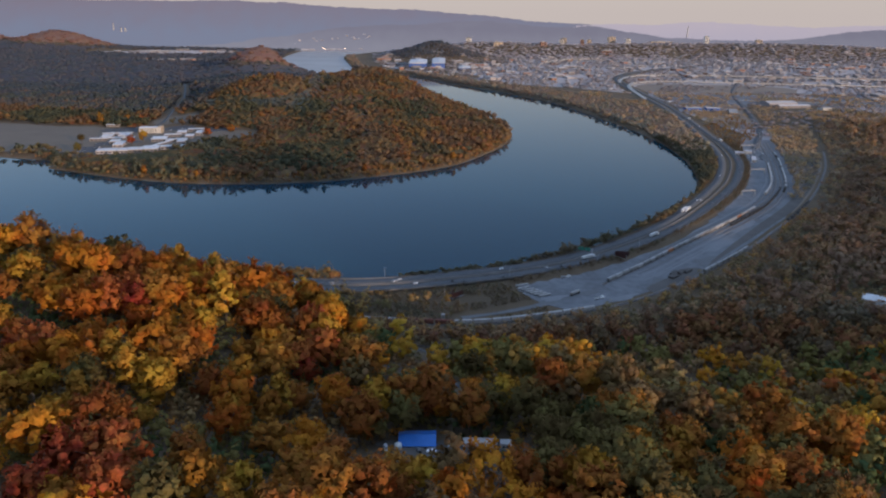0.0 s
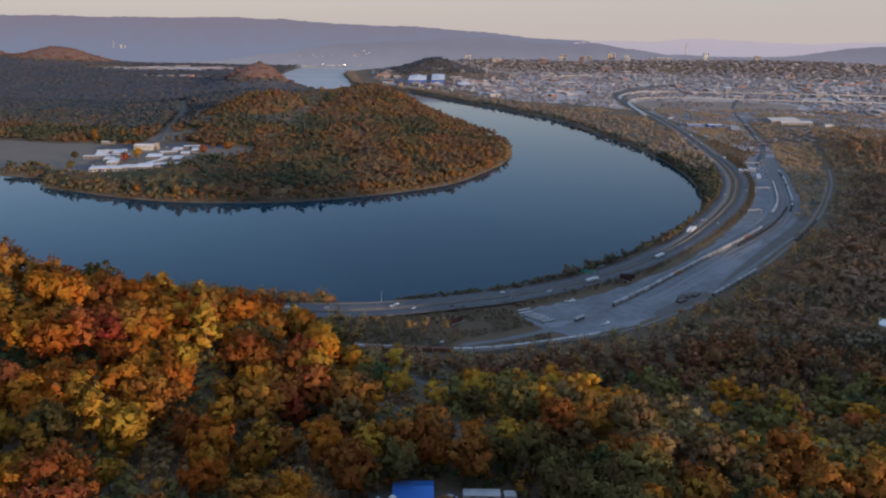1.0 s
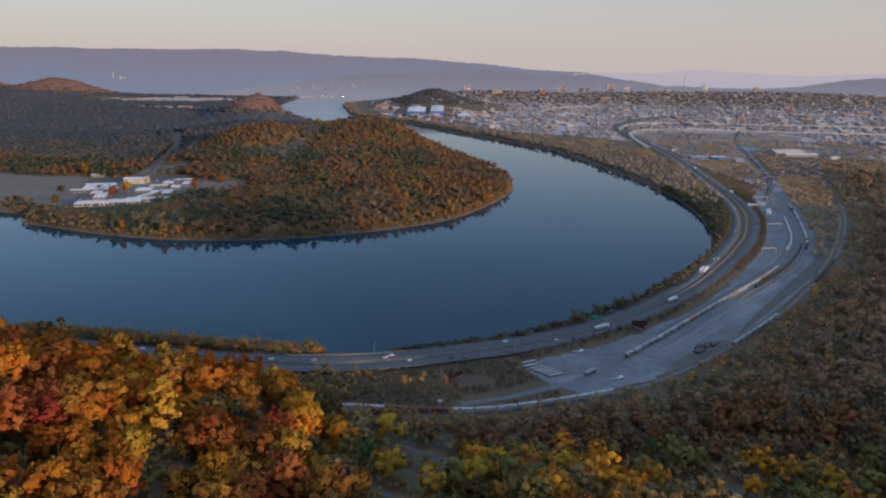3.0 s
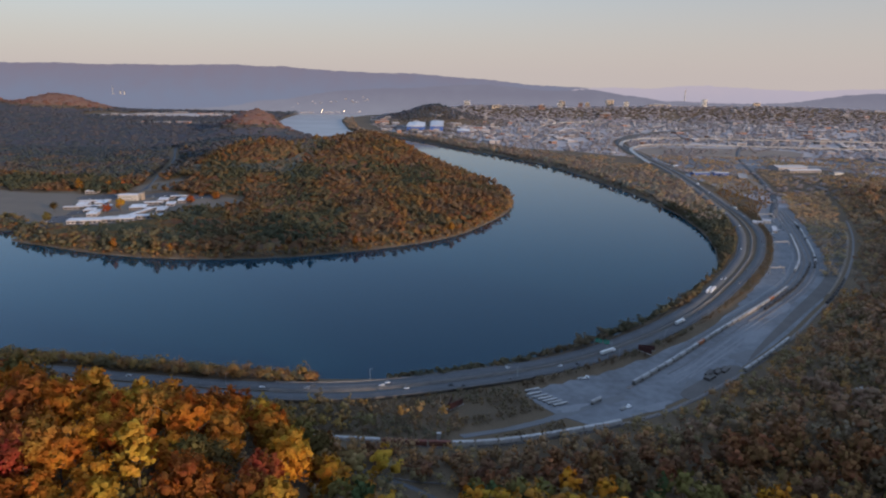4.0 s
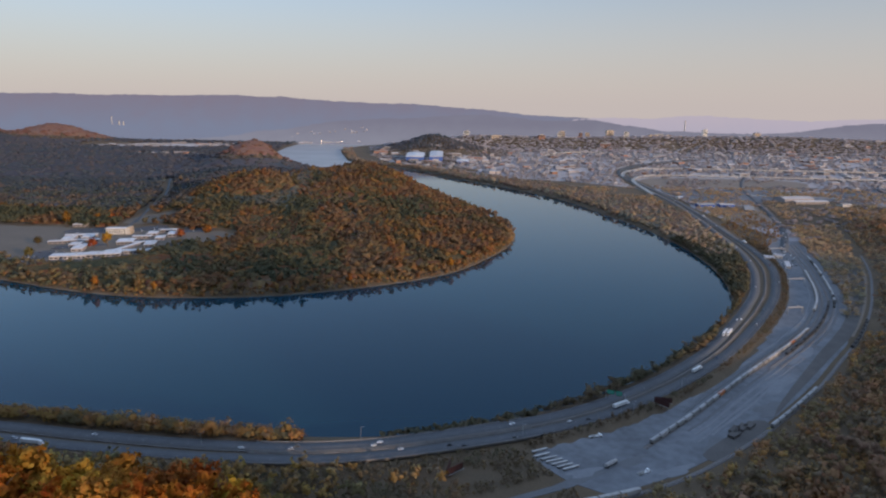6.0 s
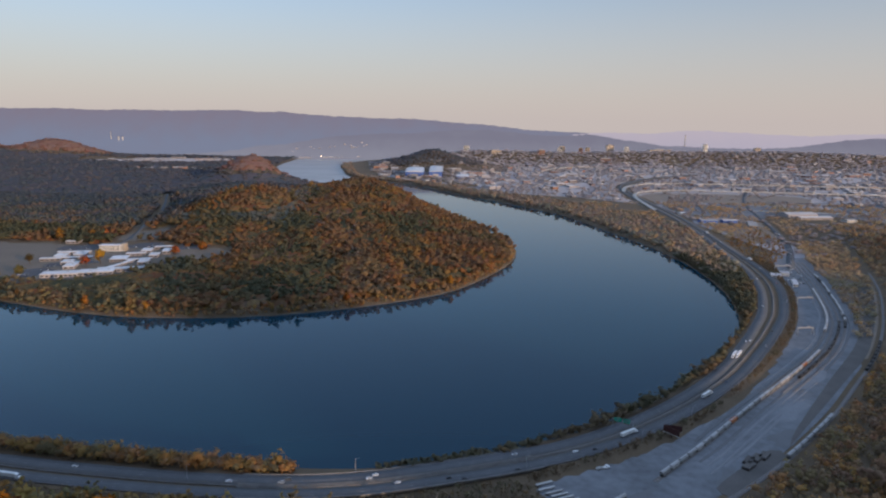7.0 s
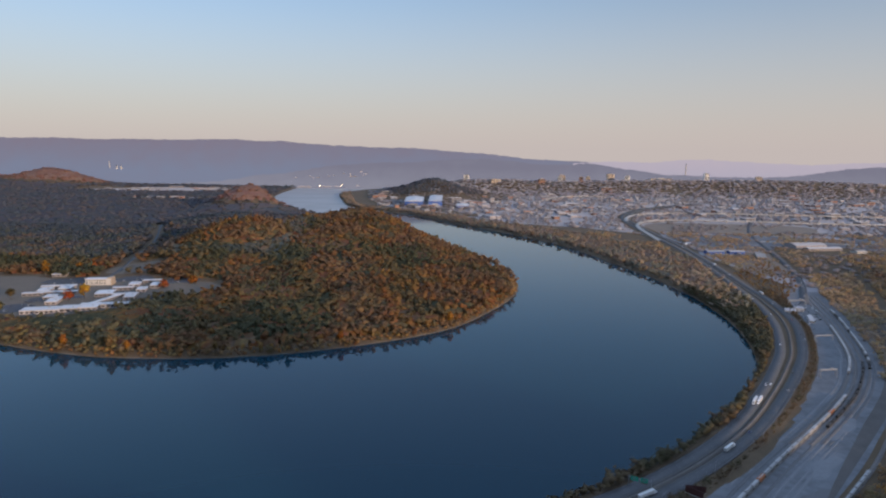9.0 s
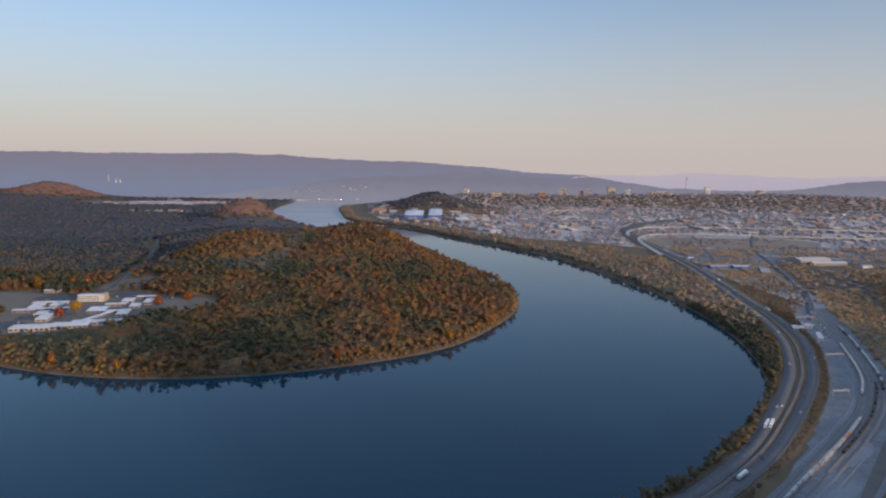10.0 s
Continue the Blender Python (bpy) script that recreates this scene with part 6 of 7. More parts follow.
tagged(new("avenue", strip("avenue", AVENUE, 4.0, drape(AVENUE, 4, 0.5), ASPHALT, 0.8)), "straight road running through the woods", "road", kind="structure")


def house(x, y, sx, sy, h, turn, wall, roof, label, name="house", gable=True, base=None, windows=2, group="", rise=None):
    """A house or hall: walls, a pitched or flat roof with eaves, windows and a door."""
    t = tagged(new(name), label, "building", group)
    part("wall", box(bmesh.new(), 0, 0, -1.0, sx, sy, h + 1.0), wall, t)
    r_ = sy * 0.28 if rise is None else rise
    if gable:
        part("roof", prism(bmesh.new(), [(-sy / 2 - 0.5, h - 0.1), (sy / 2 + 0.5, h - 0.1), (sy / 2 + 0.5, h + 0.15), (0, h + r_ + 0.15), (-sy / 2 - 0.5, h + 0.15)], sx + 0.9), roof, t)
    else:
        part("roof", box(bmesh.new(), 0, 0, h, sx + 0.4, sy + 0.4, 0.5, 0.05), roof, t)
    for k in range(windows):
        part("window", box(bmesh.new(), sx * ((k + 0.5) / windows - 0.5), -sy / 2 - 0.02, h * 0.4, min(1.8, sx / windows * 0.5), 0.12, h * 0.35), GLASS, t)
    if windows:
        part("door", box(bmesh.new(), sx * 0.08, -sy / 2 - 0.02, 0.0, 1.0, 0.1, 2.0), WOODPOLE, t)
    t.matrix_basis = pose(x, y, float(height(x, y)) if base is None else base, 0, 0, turn)
    return t


house(-11, 267, 17, 11.5, 3.2, 1, WALL_W, ROOF_BLUE, "house with a bright blue metal roof", base=float(height(-11, 267)) + 0.2, rise=2.2)
house(19, 268, 16, 4.2, 3.0, 0, WALL_W, ROOF_W, "long white trailer home in the clearing", "trailer_home", gable=False)
house(31.5, 268, 5, 3.6, 2.6, 2, WALL_W, ROOF_W, "small white shed in the clearing", "shed", gable=False)
tent = tagged(new("canopy_tent"), "small white domed canopy tent in the yard", "tent")
bm = bmesh.new()
rod(bm, (0, 0, 0), (0, 0, 2.6), 1.8, 1.7, 12)
rod(bm, (0, 0, 2.6), (0, 0, 3.6), 1.75, 0.5, 12)
part("cover", bm, TRAILER, tent)
tent.matrix_basis = pose(-19.5, 258.5, float(height(-19.5, 258.5)) + 0.2)
for n, (x, y, k) in enumerate(((-10, 256.5, 3), (-4, 257, 0), (2, 258, 2), (-25, 257, 1), (6, 266, 1))):
    c_ = copy_thing(cars[k], pose(x, y, float(height(x, y)) + 0.28, 0, 0, 20 + 60 * n))
    tagged(c_, "car parked beside the blue-roofed house", "car", "cars in the house yard")
house(110, 389, 12, 8, 4.5, 35, WALL_W, ROOF_R, "white-gabled house among trees on the slope", rise=4.2)
house(367, 628, 14, 9, 4.0, 25, WALL_W, ROOF_G, "grey-roofed house among bare trees", rise=2.0)
house(424, 590, 28, 17, 6.0, -30, WALL_W, ROOF_W, "white hall among trees", "hall", rise=2.0)
house(412, 574, 14, 10, 4.0, -30, WALL_W, ROOF_W, "small white annex among trees", "annex", rise=1.5)

# ---------------------------------------------------------------- hospital across the river
def wing(x, y, sx, sy, h, turn, label="flat white-roofed hospital wing"):
    t = tagged(new("hospital_wing"), label, "building", "hospital buildings")
    part("wall", box(bmesh.new(), 0, 0, -1, sx, sy, h + 1), WALL_D, t)
    part("roof", box(bmesh.new(), 0, 0, h, sx + 1.2, sy + 1.2, 0.6, 0.1), ROOF_W, t)
    for k in range(max(2, int(sx / 7))):
        n_w = max(2, int(sx / 7))
        part("window", box(bmesh.new(), sx * ((k + 0.5) / n_w - 0.5), -sy / 2 - 0.02, h * 0.3, sx / n_w * 0.6, 0.12, h * 0.42), GLASS, t)
    part("roof_unit", box(bmesh.new(), sx * 0.2, 0, h + 0.6, 3.0, 2.5, 1.4, 0.1), LAMPHEAD, t)
    t.matrix_basis = pose(x, y, float(height(x, y)), 0, 0, turn)


for w_ in HOSPITAL:
    wing(*w_)
tower = tagged(new("hospital_block"), "four-storey pale hospital block with a tan stair tower", "building", "hospital buildings")
part("wall", box(bmesh.new(), 0, 0, -1, 46, 15, 15), WALL_W, tower)
part("roof", box(bmesh.new(), 0, 0, 14, 47, 16, 0.6, 0.1), ROOF_W, tower)
part("stair_tower", box(bmesh.new(), 21, 1, -1, 8, 17, 17.5), WALL_T, tower, "tan brick stair tower")
for fl in range(4):
    for k in range(8):
        part("window", box(bmesh.new(), -20 + k * 4.6, -7.52, 1.2 + fl * 3.3, 2.8, 0.1, 1.7), GLASS, tower)
tower.matrix_basis = pose(*HBLOCK)
for k, (x, y, sx, sy, tn_) in enumerate(LOTS):
    patch("parking_lot_%d" % (k + 1), x, y, sx * 0.56, sy * 0.56, LOT, "dark asphalt parking lot beside the hospital", 0.32 + 0.02 * k)
    rg = random.Random(k)
    for a in range(int(sx * sy / 280)):
        u, v_ = rg.uniform(-.45, .45) * sx, rg.choice((-.3, .3)) * sy
        cx_ = x + u * math.cos(radians(tn_)) - v_ * math.sin(radians(tn_))
        cy_ = y + u * math.sin(radians(tn_)) + v_ * math.cos(radians(tn_))
        c_ = copy_thing(cars[rg.choice((0, 0, 1, 2, 3, 5))], pose(cx_, cy_, float(height(cx_, cy_)) + 0.4, 0, 0, tn_))
        tagged(c_, "car parked in the hospital lot", "car", "cars at the hospital")
for x, y, tone, s in ((-614, 1345, 2, 1.9), (-792, 1531, 3, 2.0), (-630, 1324, 6, 1.4), (-511, 1426, 6, 1.4), (-727, 1590, 6, 1.5), (-737, 1338, 1, 1.2), (-760, 1600, 5, 1.2), (-690, 1235, 1, 1.4), (-470, 1460, 5, 1.4)):
    o = copy_thing(protos[tone], pose(x, y, 5.0, 0, 0, x))
    o.scale = (s, s, s)

# ---------------------------------------------------------------- town
town_poly = [(705, 1480), (900, 1480), (1600, 1350), (3700, 1900), (3700, 5100), (-300, 5100), (-200, 4500), (-450, 4200), (-380, 3650), (-300, 3300), (-60, 3000), (180, 2650), (480, 2500), (640, 2350)]
tagged(new("town_ground", slab("town_ground", town_poly, 5.6, URBAN, 0.8)), "brown and grey ground of the town", "ground", kind="structure")
tagged(new("north_flats", slab("north_flats", [(-2150, 4080), (-1350, 4080), (-1200, 4650), (-960, 4850), (-1300, 4900), (-2100, 4350)], 5.8, URBAN, 0.8)), "pale built-up flats beyond the woods", "ground", kind="structure")
for nm, pts, mat, lab in (("ramp_field", [(700, 2420), (1150, 2350), (1300, 2600), (900, 2680), (740, 2620)], SCRUBLAND, "dry brown field inside the interchange"),
                          ("scrap_yard", [(720, 2050), (1180, 1950), (1260, 2230), (1000, 2330), (720, 2320)], GRAVEL, "grey industrial yard"),
                          ("brown_lot", [(690, 1640), (900, 1620), (980, 1900), (730, 1960)], SCRUBLAND, "brown weedy lot beside the highway"),
                          ("depot_yard", [(1250, 2080), (1750, 2040), (1800, 2350), (1300, 2380)], GRAVEL, "pale depot yard")):
    tagged(new(nm, slab(nm, spline(pts + pts[:1], 30)[:-1], 5.75, mat, 0.4)), lab, "ground", kind="structure")
for k, pts in enumerate(([(650, 1380), (695, 1469), (731, 1541), (765, 1621), (821, 1776), (899, 2027), (980, 2294), (1060, 2500), (1250, 2900)], [(955, 2200), (1500, 2120), (2300, 2080), (3500, 2050)], [(1090, 2420), (1700, 2400), (2500, 2420), (3600, 2500)],
                         [(960, 3290), (900, 3500), (700, 3700), (560, 3900)], [(900, 3000), (1600, 3100), (2600, 3200), (3600, 3300)], [(1250, 2900), (1350, 3400), (1400, 4200)])):
    c = spline(pts, 25)
    tagged(new("street_%d" % (k + 1), strip("street", c, 7.0, np.maximum(5.95, drape(c, 7, 0.7)), CONCRETE if k in (1, 3) else ASPHALT, 0.5)), "wide street through the town", "road", kind="structure")


def ramp_road(name, pts, zs, label):
    t = tagged(new(name), label, "viaduct", kind="structure")
    c = spline(pts, 15)
    z = np.interp(np.linspace(0, 1, len(c)), np.linspace(0, 1, len(zs)), zs)
    for nm, off, half, dz, th, mt in (("deck", 0, 6.5, 0, 1.2, CONCRETE), ("parapet", -6.6, 0.25, 1.0, 2.4, CONCRETE), ("parapet", 6.6, 0.25, 1.0, 2.4, CONCRETE)):
        o = new(nm, strip(nm, beside(c, off), half, z + dz, mt, th))
        o.parent = t
    for n in range(3, len(c), 4):
        if z[n] > 8:
            part("pier", box(bmesh.new(), c[n, 0], c[n, 1], 5, 4.0, 1.6, z[n] - 6.2), CONCRETE, t)


ramp_road("flyover", [(646, 2180), (660, 2330), (676, 2480), (705, 2600), (765, 2690), (870, 2740), (1072, 2715), (1271, 2680), (1593, 2640), (2300, 2600), (3300, 2580)], [8, 9, 11, 13, 13, 13, 12, 12, 11, 10, 9], "pale concrete flyover curving off the highway")
ramp_road("flyover", [(690, 2700), (730, 2830), (810, 2950), (927, 3010), (1100, 3000), (1400, 2950), (2000, 2880), (3300, 2800)], [9, 12, 15, 16, 16, 14, 12, 12], "second pale flyover above the town")
ramp_road("flyover", [(470, 3560), (540, 3700), (640, 3850), (800, 3960), (900, 4000)], [8, 12, 15, 15, 12], "distant pale bridge ramp in the town")

rg = random.Random(77)
kinds = []
for wall, roof, hh, lab in ((WALL_D, ROOF_T, 6, "low pale warehouse with a roof toned for haze"), (WALL_B, ROOF_G, 8, "brick building with a grey flat roof"), (WALL_D, ROOF_G, 10, "tan building with a flat roof"), (WALL_D, ROOF_T, 7, "grey-roofed commercial building")):
    t = tagged(new("town_building"), lab + " in the town", "building", "town buildings")
    part("wall", box(bmesh.new(), 0, 0, -1, 1, 1, hh + 1), wall, t)
    part("roof", box(bmesh.new(), 0, 0, hh, 1.02, 1.02, 0.6), roof, t)
    part("window_band", box(bmesh.new(), 0, -0.505, hh * 0.45, 0.86, 0.02, 1.5), GLASS, t)
    kinds.append(t)
tw = np.array(town_poly)
count, first = 0, set()
while count < 255:
    x, y = rg.uniform(-450, 3500), rg.uniform(1500, 4650)
    if not inside(np.array([x]), np.array([y]), tw)[0] or x > 0.7 * y + 200 or x > 3500:
        continue
    if y < 2450 and x < 760 or (700 < x < 1330 and y < 2720) or min(np.hypot(ROAD[:, 0] - x, ROAD[:, 1] - y)) < 60:
        continue
    if rg.random() > (0.35 if y < 2200 else 0.9):
        continue
    k = rg.choices((0, 1, 2, 3), (4, 3, 2, 4))[0]
    s = rg.uniform(0.6, 1.5) * (1.25 if y > 3200 else 1.0)
    m_ = pose(x, y, max(5.6, float(height(x, y)) - 1), 0, 0, rg.choice((0, 0, 8, -12, 25)) + rg.choice((0, 90)))
    if k in first:
        o = copy_thing(kinds[k], m_)
    else:
        o = kinds[k]
        o.matrix_basis = m_
        first.add(k)
    o.scale = (rg.uniform(16, 46) * s, rg.uniform(14, 28) * s, rg.uniform(0.7, 1.5))
    count += 1


# the rest of the town: small houses and sheds that nobody could count
hv, hf = [], []
rs2 = np.random.RandomState(78)
cube_v = np.array([(a, b, c) for c in (0, 1) for b in (-.5, .5) for a in (-.5, .5)] + [(-.5, 0, 1.35), (.5, 0, 1.35)])
cube_f = np.array([(0, 2, 3), (0, 3, 1), (0, 1, 5), (0, 5, 4), (1, 3, 7), (1, 7, 5), (3, 2, 6), (3, 6, 7), (2, 0, 4), (2, 4, 6), (4, 5, 9), (4, 9, 8), (7, 6, 8), (7, 8, 9), (5, 7, 9), (6, 4, 8)])
for mat_, lab_, count_ in ((ROOF_T, "small pale-roofed houses and sheds of the town", 750), (WALL_D, "small brown houses of the town", 650)):
    hv, hf, made_ = [], [], 0
    while made_ < count_:
        x, y = rs2.uniform(-450, 3500), 1600 + 3100 * rs2.rand() ** 0.8
        if not inside(np.array([x]), np.array([y]), tw)[0] or x > 0.72 * y + 100 or (y < 2450 and x < 780) or (700 < x < 1330 and y < 2720) or np.hypot(ROAD[:, 0] - x, ROAD[:, 1] - y).min() < 45:
            continue
        a_ = rs2.choice([0, 0.15, -0.2, 0.45]) + rs2.choice([0, 1.57])
        v_ = cube_v * np.array([rs2.uniform(9, 30), rs2.uniform(8, 14), rs2.uniform(3.5, 7)])
        hf.append(cube_f + len(hv) * 10)
        hv.append(np.c_[x + v_[:, 0] * math.cos(a_) - v_[:, 1] * math.sin(a_), y + v_[:, 0] * math.sin(a_) + v_[:, 1] * math.cos(a_), (5.6 if y < 4150 else max(5.6, float(height(x, y)) - 2)) + v_[:, 2]])
        made_ += 1
    tagged(new("town_houses", raw("town_houses", np.vstack(hv), np.vstack(hf), mat_)), lab_, "houses", kind="stuff")


def tall_block(x, y, sx, sy, floors, wall, label):
    t = tagged(new("office_tower"), label, "building", "tall town buildings")
    h = floors * 3.6
    part("wall", box(bmesh.new(), 0, 0, -1, sx, sy, h + 1), wall, t)
    part("parapet", box(bmesh.new(), 0, 0, h, sx + 0.6, sy + 0.6, 1.2, 0.1), ROOF_G, t)
    part("roof_plant", box(bmesh.new(), 0, 0, h + 1.2, sx * 0.4, sy * 0.4, 3.5), ROOF_G, t)
    for f_ in range(floors):
        part("window_band", box(bmesh.new(), 0, -sy / 2 - 0.05, 1.2 + f_ * 3.6, sx * 0.9, 0.2, 1.7), GLASS, t)
        part("window_band", box(bmesh.new(), sx / 2 + 0.05, 0, 1.2 + f_ * 3.6, 0.2, sy * 0.9, 1.7), GLASS, t)
    t.matrix_basis = pose(x, y, max(5.6, float(height(x, y)) - 1), 0, 0, rg.choice((0, 10, -10)))


for x, y, sx, sy, fl, wl_ in TALL:
    tall_block(x, y, sx, sy, fl, (WALL_T, WALL_B, WALL_W)[wl_], "%d-storey %s office block in the town centre" % (fl, ("tan", "brick", "pale")[wl_]))

# blue assembly halls at the water
for x, y, sx, sy, h, tn_ in HALLS:
    t = tagged(new("assembly_hall"), "huge blue steel hall with a pale roof by the river", "building", "blue assembly halls")
    part("wall", box(bmesh.new(), 0, 0, -1, sx, sy, h + 1), HALL_BLUE, t)
    part("roof", prism(bmesh.new(), [(-sy / 2 - 1, h), (sy / 2 + 1, h), (sy / 2 + 1, h + 0.6), (0, h + sy * 0.06), (-sy / 2 - 1, h + 0.6)], sx + 2), ROOF_W, t)
    part("plinth", box(bmesh.new(), 0, 0, -0.9, sx + 0.4, sy + 0.4, h * 0.22), WALL_D, t)
    part("door", box(bmesh.new(), -sx / 2 - 0.2, 0, 0, 0.3, sy * 0.4, h * 0.6), ROOF_G, t)
    t.matrix_basis = pose(x, y, 5.6, 0, 0, tn_)
# far plants, chimneys and glow balls added for sun glints on the opposite shore
for x, y, h, r_, foot, lab in CHIMNEYS:
    t = tagged(new("chimney"), lab, "chimney", "far chimneys")
    part("shaft", rod(bmesh.new(), (0, 0, -10), (0, 0, h), r_, r_ * 0.75, 12), CONCRETE, t)
    part("rim", rod(bmesh.new(), (0, 0, h - 2), (0, 0, h + 0.3), r_ * 0.85, sides=12), DARKCONC, t)
    t.matrix_basis = pose(x, y, foot)
rg = random.Random(9)
for k in range(36):
    zone = FAR_ZONES[k % len(FAR_ZONES)]
    x, y = zone[0] + rg.uniform(-1, 1) * zone[2], zone[1] + rg.uniform(-1, 1) * zone[3]
    o = copy_thing(kinds[rg.choice((0, 0, 3, 1))], pose(x, y, max(5.5, float(height(x, y))), 0, 0, rg.uniform(-12, 12)))
    o.scale = (rg.uniform(25, 90), rg.uniform(15, 35), rg.uniform(0.6, 1.3))
    tagged(o, "far pale industrial building across the river", "building", "far industrial buildings")
for x, y, h in GLINTS:
    t = tagged(new("shore_lamp"), "orange glowing ball on a mast, added for a sun glint", "lamp", "lit lamps on the far shore")
    part("mast", rod(bmesh.new(), (0, 0, -1), (0, 0, h), 0.4, sides=6), LAMPHEAD, t)
    bm = bmesh.new()
    bmesh.ops.create_icosphere(bm, subdivisions=2, radius=1.8, matrix=Matrix.Translation((0, 0, h + 1.5)))
    part("lamp", bm, GLINT, t)
    t.matrix_basis = pose(x, y, 5.0)

# trees through the town and on its hills
p, rng = scatter(-450, 3500, 1480, 4750, 27, 36)
ok = inside(p[:, 0], p[:, 1], np.array(town_poly)) & (np.abs(p[:, 0]) < 0.72 * p[:, 1] + 150) & (distance(p[:, 0], p[:, 1], ROAD)[0] > 26)
dens = np.array([noise.noise(Vector((x / 190, y / 190, 9.1))) for x, y in p])
near_town = (p[:, 1] < 2700) & (p[:, 0] < 1330)
ok &= (dens + rng.uniform(-0.35, 0.35, len(p)) > np.where(near_town, np.where(p[:, 0] < 700, -0.25, 0.1), np.where(p[:, 1] > 4200, -0.5, -0.2)))
tv_, ts_ = tones_for(p, rng, [3, 14, 2, 0, 4, 8, 0, 36, 30, 3], 150), rng.uniform(1.0, 1.8, len(p))
up = ok & (p[:, 1] > 4050)
wood("hill_trees", p[up], tv_[up], ts_[up] * 1.8, FAR, "trees on the low hills behind the town, painted haze-pale", 23, LEAF_HILL, 0.3)
ok &= ~up
wood("town_trees", p[ok], tones_for(p, rng, [3, 14, 2, 0, 4, 8, 0, 36, 30, 3], 150)[ok], rng.uniform(1.2, 2.1, ok.sum()), FAR, "trees among the town buildings, painted haze-grey", 12, LEAF_TOWN, 0.34)
APPROACH = spline([(650, 1380), (695, 1469), (731, 1541), (765, 1621), (821, 1776), (899, 2027), (980, 2294)], 25)
GOLD = np.array([(632, 1645), (700, 1725), (760, 1790), (800, 1818), (775, 1660), (740, 1580), (690, 1485), (640, 1420), (618, 1400), (620, 1549)])
p, rng = scatter(600, 1450, 1380, 2100, 10.4, 38)
away = (distance(p[:, 0], p[:, 1], ROAD)[0] > 24) & (distance(p[:, 0], p[:, 1], APPROACH)[0] > 11) & (distance(p[:, 0], p[:, 1], RAIL)[0] > 9)
ok = inside(p[:, 0], p[:, 1], GOLD) & away & (rng.rand(len(p)) < 0.85)
wood("golden_thicket", p[ok], tones_for(p, rng, [0, 12, 36, 2, 6, 8, 0, 18, 0, 18], 60, 0.2)[ok], rng.uniform(0.3, 0.75, ok.sum()), LOW, "golden thicket between the highway and tracks", 14, LEAF_THIN)
ok = (p[:, 0] > 1.0 * RAILX(p[:, 1]) + 8) & (p[:, 1] < 1900) & (p[:, 0] < 0.73 * p[:, 1] + 60) & away & (rng.rand(len(p)) < 0.6)
wood("trackside_woods", p[ok], tones_for(p, rng, [2, 18, 12, 1, 6, 14, 0, 34, 6, 8], 70, 0.2)[ok], rng.uniform(0.55, 1.2, ok.sum()), LOW, "brown woods and thicket beside the tracks", 14, LEAF_ROSE, 0.75)


p, rng = scatter(470, 1700, 980, 2350, 11.5, 45)
ok = (distance(p[:, 0], p[:, 1], ROAD)[0] > 34) & (p[:, 0] < 0.72 * p[:, 1] + 40) & (distance(p[:, 0], p[:, 1], APPROACH)[0] > 14) & ~inside(p[:, 0], p[:, 1], GOLD) & (distance(p[:, 0], p[:, 1], RAIL)[0] > 8)
dsd, ssd = distance(p[:, 0], p[:, 1], SIDING)
ok &= (ssd > 0) & (dsd > 25) | (p[:, 1] > 1600)
ok &= np.array([noise.noise(Vector((x / 90, y / 90, 2.2))) for x, y in p]) + rng.uniform(-0.4, 0.4, len(p)) > np.where(p[:, 1] < 1650, -0.5, 0.08)
ok &= ~ellipse(p, 750, 1950, 70, 40) & ~ellipse(p, 1030, 2060, 90, 60)
wood("brown_thicket", p[ok], tones_for(p, rng, [1, 16, 7, 0, 7, 14, 0, 38, 7, 8], 80, 0.2)[ok], rng.uniform(0.8, 1.4, ok.sum()), UNDER, "brown thicket on waste ground by the tracks", 20, LEAF_ROSE, 0.6)

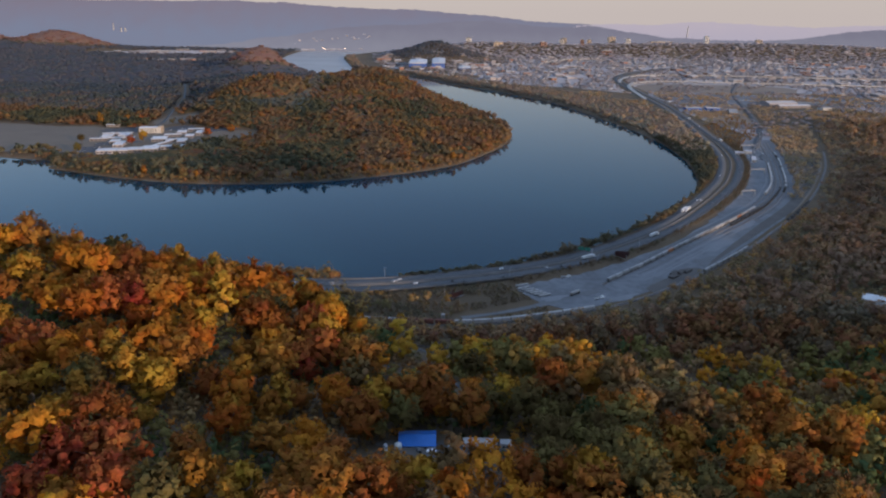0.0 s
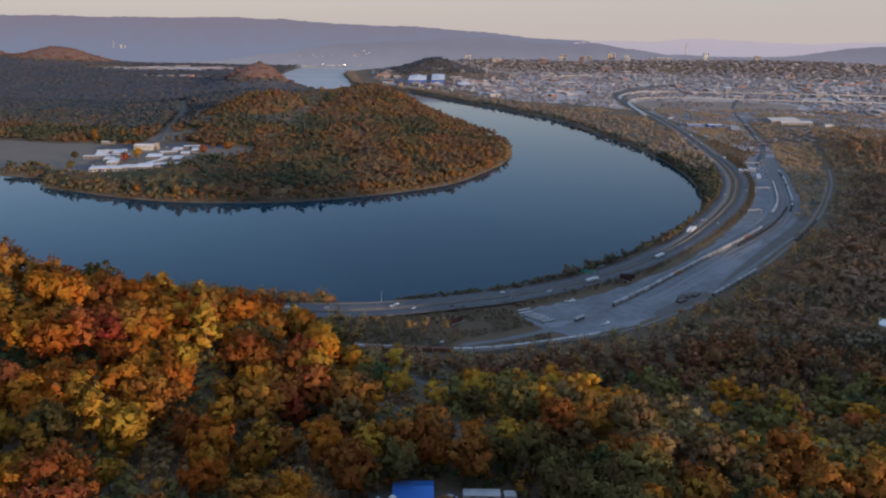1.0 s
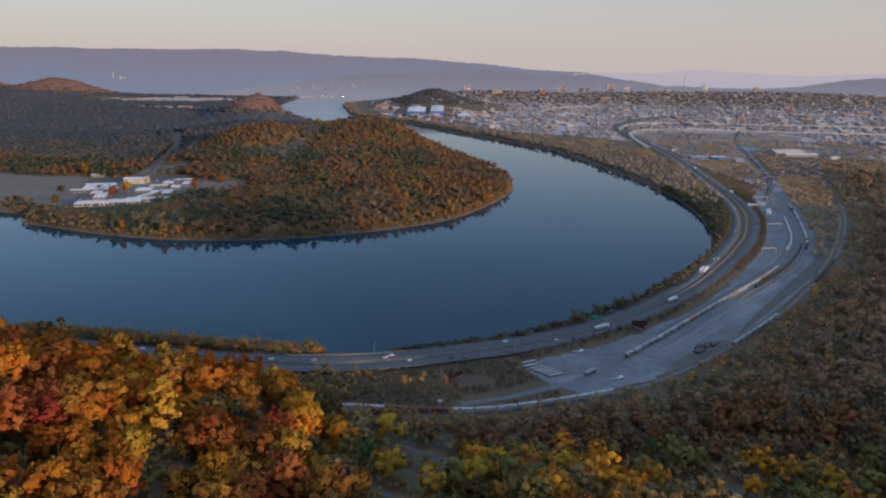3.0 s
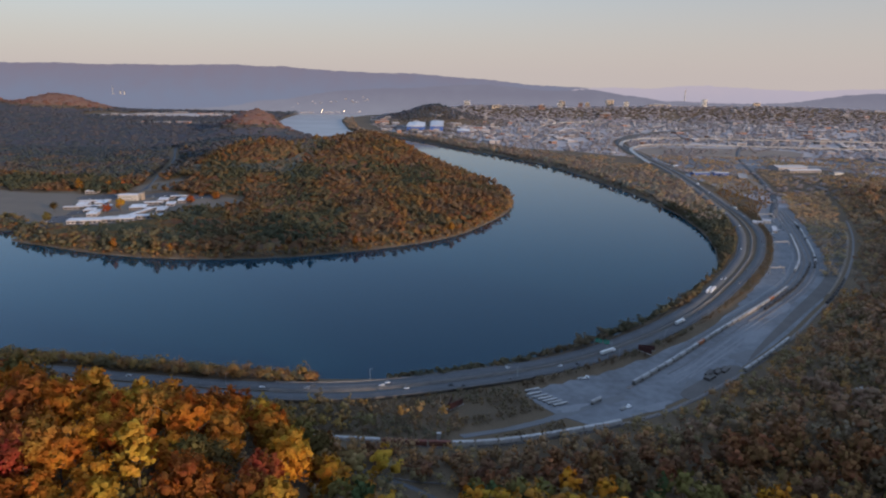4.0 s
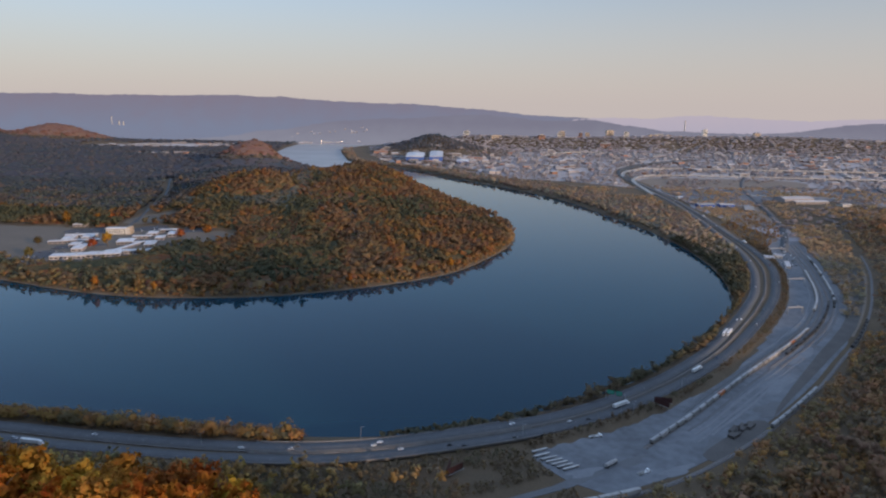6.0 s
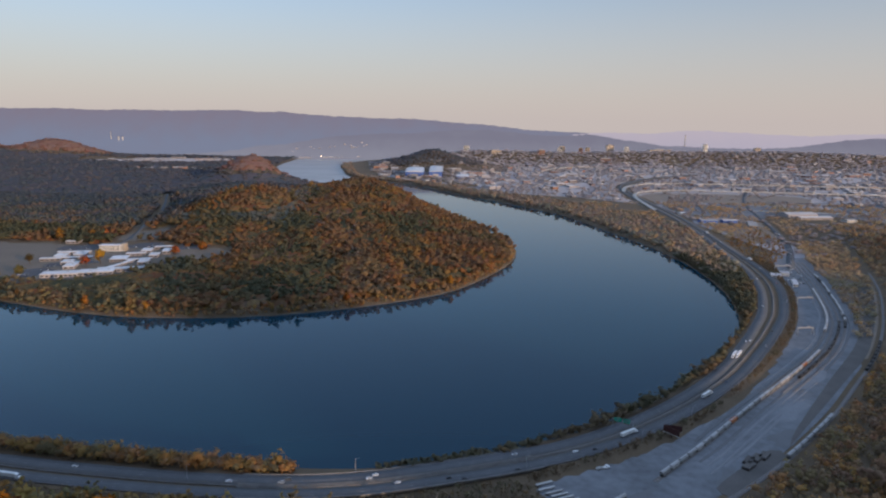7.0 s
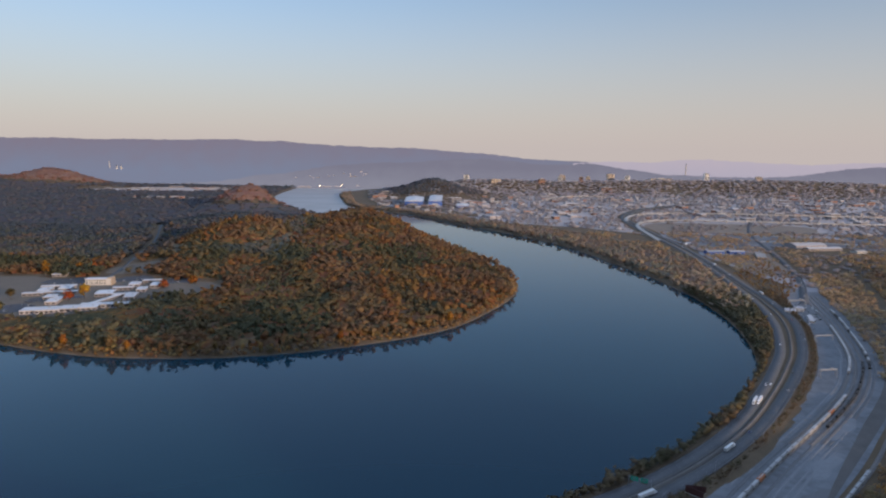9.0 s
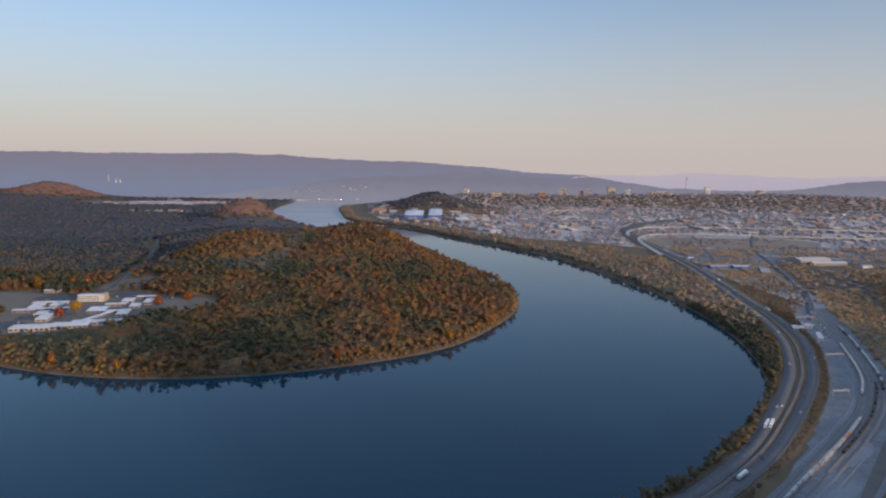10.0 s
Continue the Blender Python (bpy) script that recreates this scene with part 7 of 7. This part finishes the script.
# sheds and depots between the highway and the town
for x, y, sx, sy, h, tn_, wl_, rf, lab in ((718, 1950, 46, 22, 7, 4, HALL_BLUE, ROOF_G, "blue-grey steel shed on waste ground"), (776, 1952, 40, 20, 7, 2, HALL_BLUE, ROOF_T, "dull blue steel shed on waste ground"),
                                    (808, 1886, 22, 60, 6, -18, WALL_D, ROOF_G, "long grey-roofed shed beside the tracks"), (700, 2098, 20, 14, 6, 20, WALL_W, ROOF_W, "small white barn beside the highway"),
                                    (1030, 2085, 95, 50, 9, 10, WALL_D, ROOF_T, "wide pale-roofed depot beside the tracks"), (1045, 2025, 100, 26, 8, 8, WALL_D, ROOF_T, "long pale-roofed depot hall"), (1120, 1985, 30, 24, 7, 10, WALL_W, ROOF_T, "pale depot annex beside the street")):
    house(x, y, sx, sy, h, tn_, wl_, rf, lab, "depot", gable=True, base=5.7, windows=5, group="depots and sheds", rise=sy * 0.1)
rgc = random.Random(15)
for k in range(26):
    u = rgc.uniform(0, 0.45)
    n_ = int(u * (len(APPROACH) - 2))
    d_ = APPROACH[n_ + 1] - APPROACH[n_]
    c_ = copy_thing(cars[rgc.choice((0, 0, 0, 1, 1, 3))], pose(APPROACH[n_, 0] + rgc.uniform(-6, 6), APPROACH[n_, 1] + rgc.uniform(-8, 8), 6.0, 0, 0, math.degrees(math.atan2(d_[1], d_[0])) - 90))
    tagged(c_, "white or grey car on the yard approach road", "car", "cars on the approach road")

# pale houses and sheds on the slope beyond the far reach
shore_shed = tagged(new("far_shed"), "pale building on the far shore below the hills", "building", "far shore buildings")
part("wall", box(bmesh.new(), 0, 0, -1, 1, 1, 6), WALL_D, shore_shed)
part("roof", box(bmesh.new(), 0, 0, 5, 1.02, 1.02, 0.6), ROOF_W, shore_shed)
shore_shed.matrix_basis = pose(-1060, 4546, 2.0)
shore_shed.scale = (40, 14, 1.2)
rg = random.Random(21)
for k in range(26):
    low_row = k < 10
    x = -1010 + rg.uniform(0, 520)
    y = 4546 if low_row else 4610 + rg.uniform(-20, 30)
    crest_ = float(np.interp(x, [-1250, -900, -560, -200], [70, 125, 172, 194]))
    z_ = -30 + (crest_ + 30) * float(np.interp(y, [4500, 4600, 4700], [0, 0.55, 0.9]))
    o = copy_thing(shore_shed, pose(x, y, z_ - 1.0, 0, 0, rg.uniform(-10, 10)))
    o.scale = (rg.uniform(20, 60) if low_row else rg.uniform(8, 22), 12, rg.uniform(0.5, 1.2))
